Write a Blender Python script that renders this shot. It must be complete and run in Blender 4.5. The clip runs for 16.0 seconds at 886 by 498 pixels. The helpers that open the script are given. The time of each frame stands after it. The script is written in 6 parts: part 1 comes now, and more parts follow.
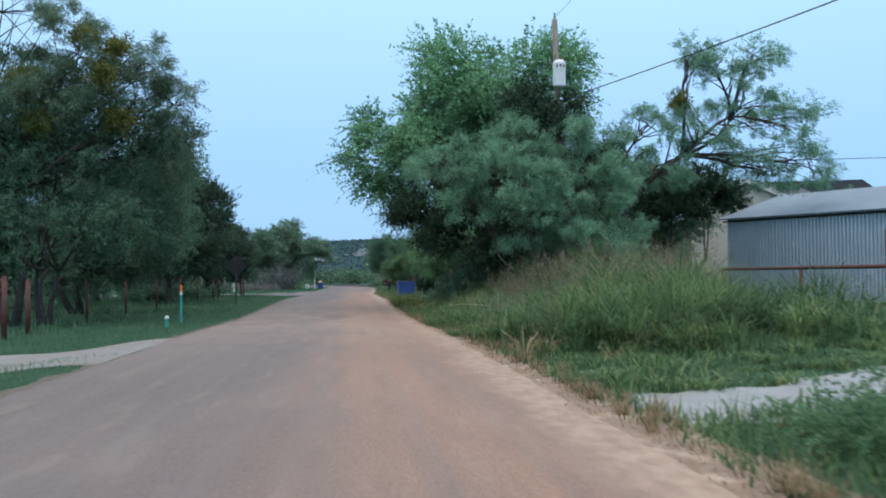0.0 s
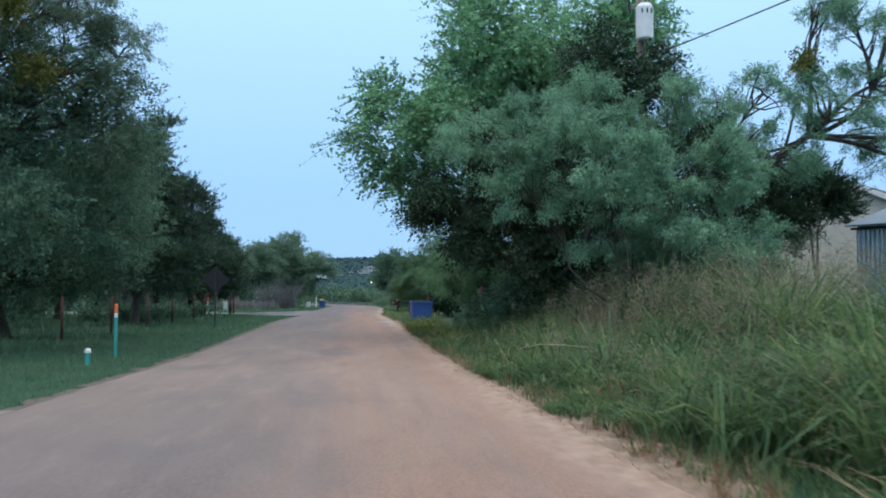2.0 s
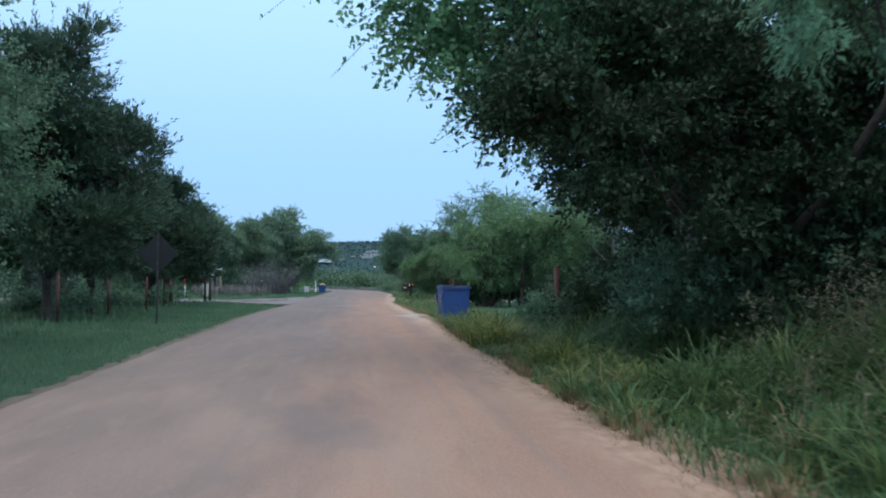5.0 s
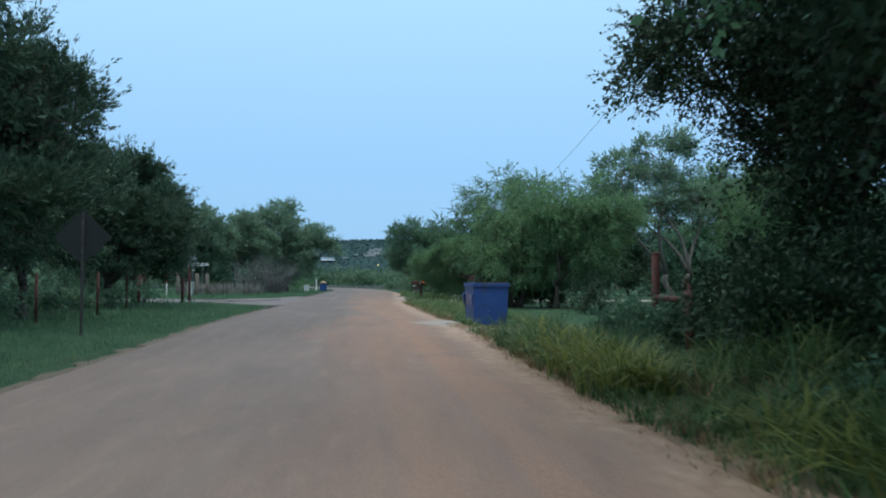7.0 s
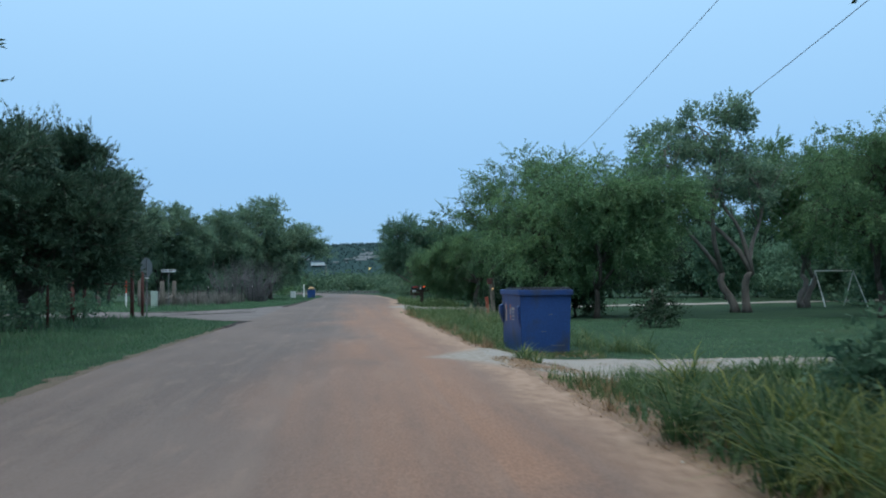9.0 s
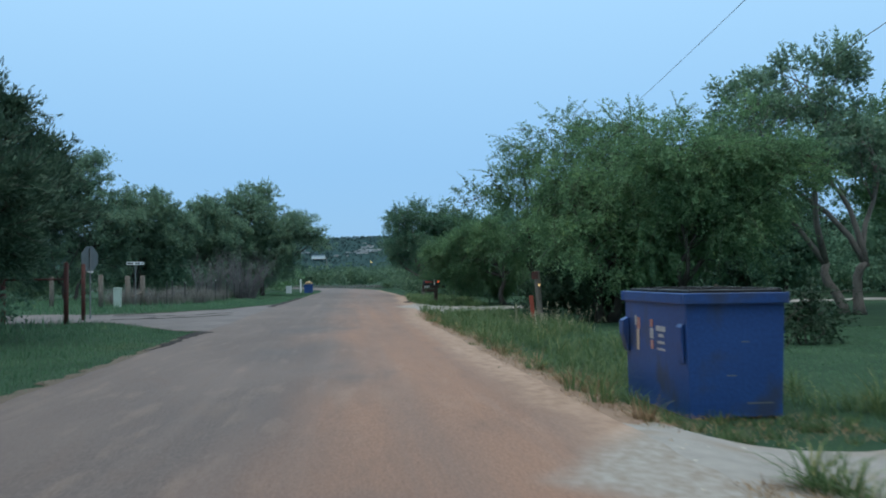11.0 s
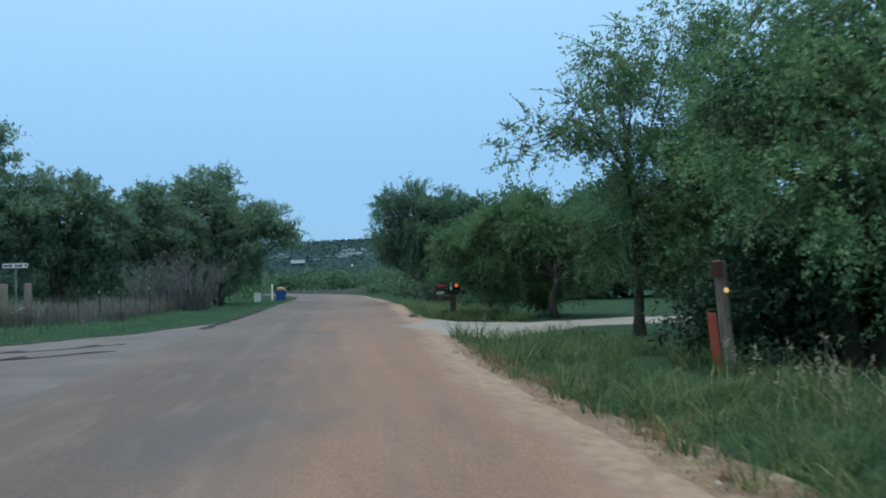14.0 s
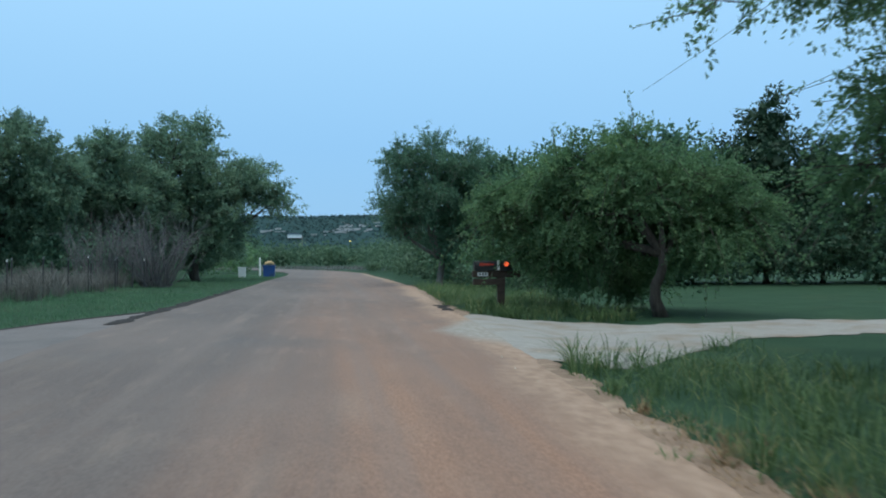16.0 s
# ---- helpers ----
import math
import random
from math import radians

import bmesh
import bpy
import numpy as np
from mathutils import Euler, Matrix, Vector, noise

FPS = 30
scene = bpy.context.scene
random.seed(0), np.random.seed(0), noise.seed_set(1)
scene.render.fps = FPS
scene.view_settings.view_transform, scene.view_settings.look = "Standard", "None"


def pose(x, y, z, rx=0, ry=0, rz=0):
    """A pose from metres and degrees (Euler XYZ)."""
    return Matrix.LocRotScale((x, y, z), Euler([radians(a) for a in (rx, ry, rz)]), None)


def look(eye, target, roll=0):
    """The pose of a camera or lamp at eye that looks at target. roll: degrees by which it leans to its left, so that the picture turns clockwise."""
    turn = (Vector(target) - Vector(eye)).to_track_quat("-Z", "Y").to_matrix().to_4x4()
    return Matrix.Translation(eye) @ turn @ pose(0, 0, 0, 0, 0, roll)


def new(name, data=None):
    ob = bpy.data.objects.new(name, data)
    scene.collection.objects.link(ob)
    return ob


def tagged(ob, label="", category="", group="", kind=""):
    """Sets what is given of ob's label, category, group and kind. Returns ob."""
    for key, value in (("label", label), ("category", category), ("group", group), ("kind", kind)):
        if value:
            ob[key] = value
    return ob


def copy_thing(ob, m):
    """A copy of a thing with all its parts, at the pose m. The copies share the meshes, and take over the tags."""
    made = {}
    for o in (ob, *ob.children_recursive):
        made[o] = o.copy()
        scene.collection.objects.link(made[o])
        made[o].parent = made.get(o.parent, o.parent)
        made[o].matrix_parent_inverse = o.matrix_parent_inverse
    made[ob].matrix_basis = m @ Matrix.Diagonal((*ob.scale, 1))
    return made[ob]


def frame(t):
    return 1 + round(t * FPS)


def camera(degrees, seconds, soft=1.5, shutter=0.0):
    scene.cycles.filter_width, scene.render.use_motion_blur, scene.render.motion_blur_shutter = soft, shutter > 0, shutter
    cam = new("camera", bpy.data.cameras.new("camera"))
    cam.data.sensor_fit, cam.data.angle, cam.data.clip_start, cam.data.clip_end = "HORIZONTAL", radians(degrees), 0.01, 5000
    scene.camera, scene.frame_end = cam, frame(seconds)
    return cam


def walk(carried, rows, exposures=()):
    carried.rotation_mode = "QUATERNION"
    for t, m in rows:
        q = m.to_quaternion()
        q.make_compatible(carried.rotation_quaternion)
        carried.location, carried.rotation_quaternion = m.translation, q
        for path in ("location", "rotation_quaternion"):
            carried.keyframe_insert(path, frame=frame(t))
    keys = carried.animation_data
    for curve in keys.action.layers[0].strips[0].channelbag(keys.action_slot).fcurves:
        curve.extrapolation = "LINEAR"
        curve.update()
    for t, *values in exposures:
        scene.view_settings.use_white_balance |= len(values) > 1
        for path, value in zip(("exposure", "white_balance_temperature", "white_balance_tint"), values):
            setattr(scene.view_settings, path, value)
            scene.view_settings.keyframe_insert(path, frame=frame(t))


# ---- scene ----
cam = camera(51.6, 16.0, 1.9, 0.35)
PATH = [
    (0, (0.012, -0.068, 1.336), (0.219, 1.92, 1.4), -0.5),
    (0.5, (0.017, 2.505, 1.336), (0.208, 4.494, 1.422), 0.2),
    (1, (-0.008, 5.017, 1.322), (0.186, 7.005, 1.428), 0.5),
    (1.5, (0.003, 7.578, 1.345), (0.2, 9.566, 1.435), 0.7),
    (2, (0.007, 10.118, 1.372), (0.204, 12.105, 1.478), 0.3),
    (2.5, (-0.004, 12.631, 1.368), (0.192, 14.619, 1.468), 0.3),
    (3, (-0.057, 15.306, 1.374), (0.135, 17.295, 1.455), 0.4),
    (3.5, (-0.077, 17.84, 1.346), (0.115, 19.83, 1.426), 0.6),
    (4, (-0.099, 20.457, 1.323), (0.089, 22.447, 1.392), 0.8),
    (6.5, (-0.23, 31.621, 1.268), (-0.028, 33.609, 1.349), -0.1),
    (7, (-0.161, 34.089, 1.211), (0.025, 36.08, 1.281), 0.4),
    (7.5, (-0.165, 36.717, 1.245), (0.023, 38.707, 1.321), 0.2),
    (8, (-0.142, 39.05, 1.27), (0.051, 41.039, 1.35), 0.0),
    (10.5, (-0.106, 50.79, 1.335), (0.112, 52.777, 1.399), -1.2),
    (11, (-0.076, 53.324, 1.356), (0.128, 55.312, 1.418), -0.7),
    (11.5, (-0.063, 55.931, 1.379), (0.138, 57.919, 1.456), -0.9),
    (12, (-0.053, 58.528, 1.387), (0.135, 60.518, 1.464), -0.5),
    (12.5, (-0.021, 61.196, 1.374), (0.146, 63.188, 1.445), -0.2),
    (13, (0.007, 63.911, 1.364), (0.195, 65.901, 1.432), -0.6),
    (13.5, (0.014, 66.571, 1.356), (0.241, 68.557, 1.419), -1.8),
    (14, (0.034, 69.235, 1.352), (0.28, 71.218, 1.419), -1.6),
    (14.5, (0.001, 71.83, 1.313), (0.245, 73.814, 1.368), -0.9),
    (15, (0.043, 74.839, 1.3), (0.301, 76.821, 1.355), -0.7),
    (15.5, (0.076, 77.655, 1.276), (0.332, 79.638, 1.309), -0.3),
    (16, (0.142, 80.431, 1.265), (0.393, 82.415, 1.286), -0.1),
]
EXPOSURES = [(0, 0.33, 6550, 13), (2, 0.33, 6450, 14), (3, 0.44, 6400, 15), (4.2, 0.42, 6400, 15), (6.3, 0.25, 6400, 11), (7, 0.15, 6500, 7), (8.2, 0.02, 6350, 8), (10.3, 0.03, 6400, 7), (13, 0.03, 6400, 5), (16, 0.05, 6350, 4)]
walk(cam, [(t, look(eye, target, roll)) for t, eye, target, roll in PATH], EXPOSURES)

SUN_UP, SUN_TURN, SKY_STRENGTH = 62.0, 212.0, 0.1
# a thin overcast at dusk: the veil brightens evenly from the horizon to the zenith
VEIL = ((0.0, (0.28, 0.525, 0.84)), (0.12, (0.315, 0.585, 0.93)), (0.3, (0.445, 0.745, 1.07)), (0.6, (0.85, 1.1, 1.27)), (1.0, (1.32, 1.42, 1.46)))
VEIL_SHARE = 0.88

# ---- world, sun, exposure ----
world = bpy.data.worlds.new("dusk_sky")
scene.world = world
world.use_nodes = True
wn, wl = world.node_tree.nodes, world.node_tree.links
wn.clear()
w_out = wn.new("ShaderNodeOutputWorld")
w_bg = wn.new("ShaderNodeBackground")
w_sky = wn.new("ShaderNodeTexSky")
w_sky.sky_type = "NISHITA"
w_sky.sun_disc = False
w_sky.sun_elevation = radians(SUN_UP)
w_sky.sun_rotation = radians(SUN_TURN)
w_sky.altitude = 500
w_sky.air_density = 1.0
w_sky.dust_density = 0.6
w_sky.ozone_density = 3.0
w_co = wn.new("ShaderNodeTexCoord")
w_sep = wn.new("ShaderNodeSeparateXYZ")
w_ramp = wn.new("ShaderNodeValToRGB")
for k, (at, c) in enumerate(VEIL):
    e = w_ramp.color_ramp.elements[k] if k < 2 else w_ramp.color_ramp.elements.new(at)
    e.position, e.color = at, (c[0], c[1], c[2], 1.0)
w_dim = wn.new("ShaderNodeMix")
w_dim.data_type, w_dim.blend_type = "RGBA", "MULTIPLY"
w_dim.inputs[0].default_value = 1.0
w_dim.inputs[7].default_value = (SKY_STRENGTH, SKY_STRENGTH, SKY_STRENGTH, 1.0)
w_mix = wn.new("ShaderNodeMix")
w_mix.data_type = "RGBA"
w_mix.inputs[0].default_value = VEIL_SHARE
wl.new(w_co.outputs["Generated"], w_sep.inputs[0])
wl.new(w_sep.outputs["Z"], w_ramp.inputs[0])
wl.new(w_sky.outputs[0], w_dim.inputs[6])
wl.new(w_dim.outputs[2], w_mix.inputs[6])
wl.new(w_ramp.outputs[0], w_mix.inputs[7])
wl.new(w_mix.outputs[2], w_bg.inputs[0])
w_bg.inputs[1].default_value = 1.0
wl.new(w_bg.outputs[0], w_out.inputs[0])

sun_data = bpy.data.lights.new("sun", "SUN")
sun_data.energy = 1.0
sun_data.angle = radians(60)
sun_data.color = (1.0, 0.9, 0.8)
sun = new("sun", sun_data)
sun.matrix_world = look((-7.0, 10.0, 70), (0, 20, 0))


# ---- materials ----
def rgba(c):
    return (c[0], c[1], c[2], 1.0)


def surface(name, dark, light, scale=3.0, fine=40.0, rough=0.85, bump=0.3, metal=0.0, mid=0.5, stain=None, stain_scale=0.6,
            stain_at=(0.52, 0.68), spec=0.5, stretch=(1, 1, 1), island=0.0):
    """Two scales of noise between two colours, an optional stain of its own shape, and a fine relief."""
    m = bpy.data.materials.new(name)
    m.use_nodes = True
    n, l = m.node_tree.nodes, m.node_tree.links
    b = n["Principled BSDF"]
    co = n.new("ShaderNodeTexCoord")
    mp = n.new("ShaderNodeMapping")
    mp.inputs["Scale"].default_value = stretch
    l.new(co.outputs["Object"], mp.inputs[0])
    a = n.new("ShaderNodeTexNoise")
    a.inputs["Scale"].default_value, a.inputs["Detail"].default_value = scale, 5.0
    f = n.new("ShaderNodeTexNoise")
    f.inputs["Scale"].default_value, f.inputs["Detail"].default_value = fine, 3.0
    l.new(mp.outputs[0], a.inputs["Vector"])
    l.new(mp.outputs[0], f.inputs["Vector"])
    add = n.new("ShaderNodeMath")
    add.operation = "MULTIPLY_ADD"
    l.new(f.outputs[0], add.inputs[0])
    add.inputs[1].default_value = 0.5
    half = n.new("ShaderNodeMath")
    half.operation = "MULTIPLY"
    l.new(a.outputs[0], half.inputs[0])
    half.inputs[1].default_value = 0.5
    l.new(half.outputs[0], add.inputs[2])
    value = add.outputs[0]
    if island:
        g = n.new("ShaderNodeNewGeometry")
        plus = n.new("ShaderNodeMath")
        plus.operation = "MULTIPLY_ADD"
        l.new(g.outputs["Random Per Island"], plus.inputs[0])
        plus.inputs[1].default_value = island
        sub = n.new("ShaderNodeMath")
        sub.operation = "SUBTRACT"
        l.new(value, sub.inputs[0])
        sub.inputs[1].default_value = island / 2
        l.new(sub.outputs[0], plus.inputs[2])
        value = plus.outputs[0]
    r = n.new("ShaderNodeValToRGB")
    r.color_ramp.elements[0].position, r.color_ramp.elements[0].color = mid - 0.16, rgba(dark)
    r.color_ramp.elements[1].position, r.color_ramp.elements[1].color = mid + 0.16, rgba(light)
    l.new(value, r.inputs[0])
    colour = r.outputs[0]
    if stain:
        s = n.new("ShaderNodeTexNoise")
        s.inputs["Scale"].default_value, s.inputs["Detail"].default_value = stain_scale, 6.0
        l.new(mp.outputs[0], s.inputs["Vector"])
        sr = n.new("ShaderNodeValToRGB")
        sr.color_ramp.elements[0].position = stain_at[0]
        sr.color_ramp.elements[1].position = stain_at[1]
        l.new(s.outputs[0], sr.inputs[0])
        mx = n.new("ShaderNodeMix")
        mx.data_type = "RGBA"
        l.new(sr.outputs[0], mx.inputs[0])
        l.new(colour, mx.inputs[6])
        mx.inputs[7].default_value = rgba(stain)
        colour = mx.outputs[2]
    l.new(colour, b.inputs["Base Color"])
    b.inputs["Roughness"].default_value = rough
    b.inputs["Metallic"].default_value = metal
    b.inputs["Specular IOR Level"].default_value = spec
    if bump:
        bp = n.new("ShaderNodeBump")
        bp.inputs["Strength"].default_value, bp.inputs["Distance"].default_value = bump, 0.02
        l.new(f.outputs[0], bp.inputs["Height"])
        l.new(bp.outputs[0], b.inputs["Normal"])
    return m


def foliage(name, dark, light, through_light=0.3, yellow=None, patch=0.7, vary=0.28):
    """Leaves: a colour for each leaf, patches across the crown, and light that passes through."""
    m = bpy.data.materials.new(name)
    m.use_nodes = True
    n, l = m.node_tree.nodes, m.node_tree.links
    n.clear()
    out = n.new("ShaderNodeOutputMaterial")
    g = n.new("ShaderNodeNewGeometry")
    co = n.new("ShaderNodeTexCoord")
    a = n.new("ShaderNodeTexNoise")
    a.inputs["Scale"].default_value, a.inputs["Detail"].default_value, a.inputs["Roughness"].default_value = patch, 4.0, 0.62
    l.new(co.outputs["Object"], a.inputs["Vector"])
    mad = n.new("ShaderNodeMath")
    mad.operation = "MULTIPLY_ADD"
    l.new(g.outputs["Random Per Island"], mad.inputs[0])
    mad.inputs[1].default_value = vary
    l.new(a.outputs[0], mad.inputs[2])
    middle = 0.5 + vary / 2
    r = n.new("ShaderNodeValToRGB")
    r.color_ramp.elements[0].position, r.color_ramp.elements[0].color = middle - 0.22 - 0.15 * vary, rgba(dark)
    r.color_ramp.elements[1].position, r.color_ramp.elements[1].color = middle + 0.12 + 0.25 * vary, rgba(light)
    if yellow:
        e = r.color_ramp.elements.new(middle + 0.2 + 0.3 * vary)
        e.color = rgba(yellow)
    l.new(mad.outputs[0], r.inputs[0])
    d = n.new("ShaderNodeBsdfPrincipled")
    d.inputs["Roughness"].default_value = 0.6
    d.inputs["Specular IOR Level"].default_value = 0.25
    t = n.new("ShaderNodeBsdfTranslucent")
    l.new(r.outputs[0], d.inputs["Base Color"])
    l.new(r.outputs[0], t.inputs["Color"])
    mx = n.new("ShaderNodeMixShader")
    mx.inputs[0].default_value = through_light
    l.new(d.outputs[0], mx.inputs[1])
    l.new(t.outputs[0], mx.inputs[2])
    l.new(mx.outputs[0], out.inputs["Surface"])
    return m


def glow(name, colour, strength):
    m = bpy.data.materials.new(name)
    m.use_nodes = True
    b = m.node_tree.nodes["Principled BSDF"]
    b.inputs["Base Color"].default_value = rgba(colour)
    b.inputs["Emission Color"].default_value = rgba(colour)
    b.inputs["Emission Strength"].default_value = strength
    return m


def road_material():
    """Weathered asphalt with headlight glow painted into red dust along the lane, pale scuffs, dark patches and fine
    aggregate.
    """
    m = bpy.data.materials.new("headlit_dusty_asphalt")
    m.use_nodes = True
    n, l = m.node_tree.nodes, m.node_tree.links
    b = n["Principled BSDF"]
    co = n.new("ShaderNodeTexCoord")
    sep = n.new("ShaderNodeSeparateXYZ")
    l.new(co.outputs["Object"], sep.inputs[0])

    def noise_of(scale, detail, stretch):
        mp = n.new("ShaderNodeMapping")
        mp.inputs["Scale"].default_value = stretch
        l.new(co.outputs["Object"], mp.inputs[0])
        t = n.new("ShaderNodeTexNoise")
        t.inputs["Scale"].default_value, t.inputs["Detail"].default_value = scale, detail
        l.new(mp.outputs[0], t.inputs["Vector"])
        return t.outputs[0]

    def ramp(value, p0, c0, p1, c1):
        r = n.new("ShaderNodeValToRGB")
        r.color_ramp.elements[0].position, r.color_ramp.elements[0].color = p0, rgba(c0)
        r.color_ramp.elements[1].position, r.color_ramp.elements[1].color = p1, rgba(c1)
        l.new(value, r.inputs[0])
        return r.outputs[0]

    def mix(fac, a, c, kind="MIX"):
        x = n.new("ShaderNodeMix")
        x.data_type, x.blend_type = "RGBA", kind
        l.new(fac, x.inputs[0])
        l.new(a, x.inputs[6])
        if isinstance(c, tuple):
            x.inputs[7].default_value = rgba(c)
        else:
            l.new(c, x.inputs[7])
        return x.outputs[2]

    fine = noise_of(34, 6, (1, 1, 1))
    base = ramp(fine, 0.35, ROAD_DARK, 0.68, ROAD_LIGHT)
    large = noise_of(0.35, 5, (1, 0.4, 1))
    base = mix(ramp(large, 0.42, (0, 0, 0), 0.66, (0.55, 0.55, 0.55)), base, ROAD_PALE)
    # headlight glow painted in with red dust: a broad band over the driven lane, ragged along its length
    wob = noise_of(0.5, 4, (1, 0.25, 1))
    pos = n.new("ShaderNodeMath")
    pos.operation = "MULTIPLY_ADD"
    l.new(wob, pos.inputs[0])
    pos.inputs[1].default_value = 3.0
    l.new(sep.outputs["X"], pos.inputs[2])
    band = n.new("ShaderNodeMapRange")
    band.interpolation_type = "SMOOTHSTEP"
    l.new(pos.outputs[0], band.inputs[0])
    band.inputs[1].default_value, band.inputs[2].default_value = -0.1, 2.3
    streak = noise_of(0.9, 5, (1.5, 0.07, 1))
    patch = ramp(streak, 0.25, (0.4, 0.4, 0.4), 0.68, (1, 1, 1))
    amount = mix(band.outputs[0], ramp(band.outputs[0], 0, (0.08, 0.08, 0.08), 1, (0.08, 0.08, 0.08)), patch)
    beam_dust = ramp(noise_of(42, 5, (1, 0.8, 1)), 0.32, BEAM_DUST_DARK, 0.66, BEAM_DUST_LIGHT)
    # the painted headlight warmth thins out towards the far, greyer road
    thin = n.new("ShaderNodeMapRange")
    thin.interpolation_type = "SMOOTHSTEP"
    l.new(sep.outputs["Y"], thin.inputs[0])
    thin.inputs[1].default_value, thin.inputs[2].default_value, thin.inputs[3].default_value, thin.inputs[4].default_value = 84, 112, 0.9, 0.4
    amount = mix(thin.outputs[0], ramp(thin.outputs[0], 0, (0, 0, 0), 1, (0, 0, 0)), amount)
    base = mix(amount, base, beam_dust)
    # a paler stretch midway
    pale_run = ramp(noise_of(0.8, 5, (1.2, 0.3, 1)), 0.3, (0.3, 0.3, 0.3), 0.65, (0.8, 0.8, 0.8))
    for a0, a1, v0, v1 in ((34, 56, 0.46, 0.0), (14, 27, 0.25, 1.0)):
        reach = n.new("ShaderNodeMapRange")
        reach.interpolation_type = "SMOOTHSTEP"
        l.new(sep.outputs["Y"], reach.inputs[0])
        reach.inputs[1].default_value, reach.inputs[2].default_value, reach.inputs[3].default_value, reach.inputs[4].default_value = a0, a1, v0, v1
        pale_run = mix(reach.outputs[0], ramp(reach.outputs[0], 0, (0, 0, 0), 1, (0, 0, 0)), pale_run)
    base = mix(pale_run, base, (0.4, 0.285, 0.225))
    # tyre streaks along the lane, crumbs of dark stone and thin pale wear
    track = noise_of(1.0, 6, (2.6, 0.035, 1))
    base = mix(ramp(track, 0.5, (0, 0, 0), 0.72, (0.5, 0.5, 0.5)), base, (0.185, 0.15, 0.138))
    mottle = noise_of(3.0, 9, (1.3, 0.22, 1))
    base = mix(ramp(mottle, 0.3, (0.3, 0.3, 0.3), 0.46, (0, 0, 0)), base, (0.14, 0.1, 0.085))
    base = mix(ramp(mottle, 0.56, (0, 0, 0), 0.75, (0.22, 0.22, 0.22)), base, (0.36, 0.265, 0.21))
    # pale scuffs and dark sealed spots
    scuff = noise_of(0.7, 8, (2.0, 0.35, 1))
    base = mix(ramp(scuff, 0.58, (0, 0, 0), 0.8, (0.24, 0.24, 0.24)), base, (0.32, 0.26, 0.215))
    seal = noise_of(0.5, 8, (1.0, 0.5, 1))
    base = mix(ramp(seal, 0.28, (0.5, 0.5, 0.5), 0.42, (0, 0, 0)), base, (0.1, 0.095, 0.1))
    # tan dirt washed in from the right edge, which follows the road's own widening
    wide = []
    for a0, a1, by in ((82, 100, -0.75), (100, 128, -0.95)):
        mr = n.new("ShaderNodeMapRange")
        mr.interpolation_type = "SMOOTHSTEP"
        l.new(sep.outputs["Y"], mr.inputs[0])
        mr.inputs[1].default_value, mr.inputs[2].default_value = a0, a1
        mr.inputs[3].default_value, mr.inputs[4].default_value = 0.0, by
        wide.append(mr.outputs[0])
    total = sep.outputs["X"]
    for w in wide + [noise_of(0.8, 6, (0.8, 0.5, 1))]:
        plus = n.new("ShaderNodeMath")
        plus.operation = "ADD"
        l.new(total, plus.inputs[0])
        l.new(w, plus.inputs[1])
        total = plus.outputs[0]
    edge = n.new("ShaderNodeMapRange")
    edge.interpolation_type = "SMOOTHSTEP"
    l.new(total, edge.inputs[0])
    edge.inputs[1].default_value, edge.inputs[2].default_value = 2.0, 2.6
    tan = ramp(noise_of(7.0, 4, (1, 0.5, 1)), 0.3, (0.25, 0.166, 0.12), 0.72, (0.39, 0.275, 0.208))
    base = mix(edge.outputs[0], base, tan)
    # pale gravel carried onto the paving at the mouths of the two driveways
    for at, reach in ((59.0, 3.1), (96.2, 4.4)):
        off = n.new("ShaderNodeMath")
        off.operation = "SUBTRACT"
        l.new(sep.outputs["Y"], off.inputs[0])
        off.inputs[1].default_value = at
        size = n.new("ShaderNodeMath")
        size.operation = "ABSOLUTE"
        l.new(off.outputs[0], size.inputs[0])
        slope = n.new("ShaderNodeMath")
        slope.operation = "MULTIPLY_ADD"
        l.new(size.outputs[0], slope.inputs[0])
        slope.inputs[1].default_value = -1.5 / reach
        l.new(total, slope.inputs[2])
        spill = n.new("ShaderNodeMapRange")
        spill.interpolation_type = "SMOOTHSTEP"
        l.new(slope.outputs[0], spill.inputs[0])
        spill.inputs[1].default_value, spill.inputs[2].default_value = 1.5, 2.15
        base = mix(spill.outputs[0], base, ramp(noise_of(12.0, 6, (1, 0.6, 1)), 0.35, (0.235, 0.205, 0.175), 0.7, CALICHE_LIGHT))
    l.new(base, b.inputs["Base Color"])
    b.inputs["Roughness"].default_value = 0.8
    b.inputs["Specular IOR Level"].default_value = 0.3
    bp = n.new("ShaderNodeBump")
    bp.inputs["Strength"].default_value, bp.inputs["Distance"].default_value = 0.5, 0.015
    l.new(fine, bp.inputs["Height"])
    l.new(bp.outputs[0], b.inputs["Normal"])
    return m


ROAD_DARK, ROAD_LIGHT, ROAD_PALE = (0.078, 0.069, 0.069), (0.14, 0.122, 0.119), (0.168, 0.143, 0.135)
CALICHE_DARK, CALICHE_LIGHT = (0.23, 0.222, 0.212), (0.33, 0.318, 0.302)
# reddish lane colours: headlight warmth mixed with some dust
BEAM_DUST_DARK, BEAM_DUST_LIGHT = (0.205, 0.11, 0.072), (0.365, 0.212, 0.143)
M_ROAD = road_material()
M_GRASS_GROUND = surface("grass_ground", (0.018, 0.046, 0.027), (0.039, 0.081, 0.045), 0.8, 60, 0.95, 0.3, stain=(0.05, 0.07, 0.035), stain_scale=0.25, spec=0.1,
                         stain_at=(0.6, 0.75))
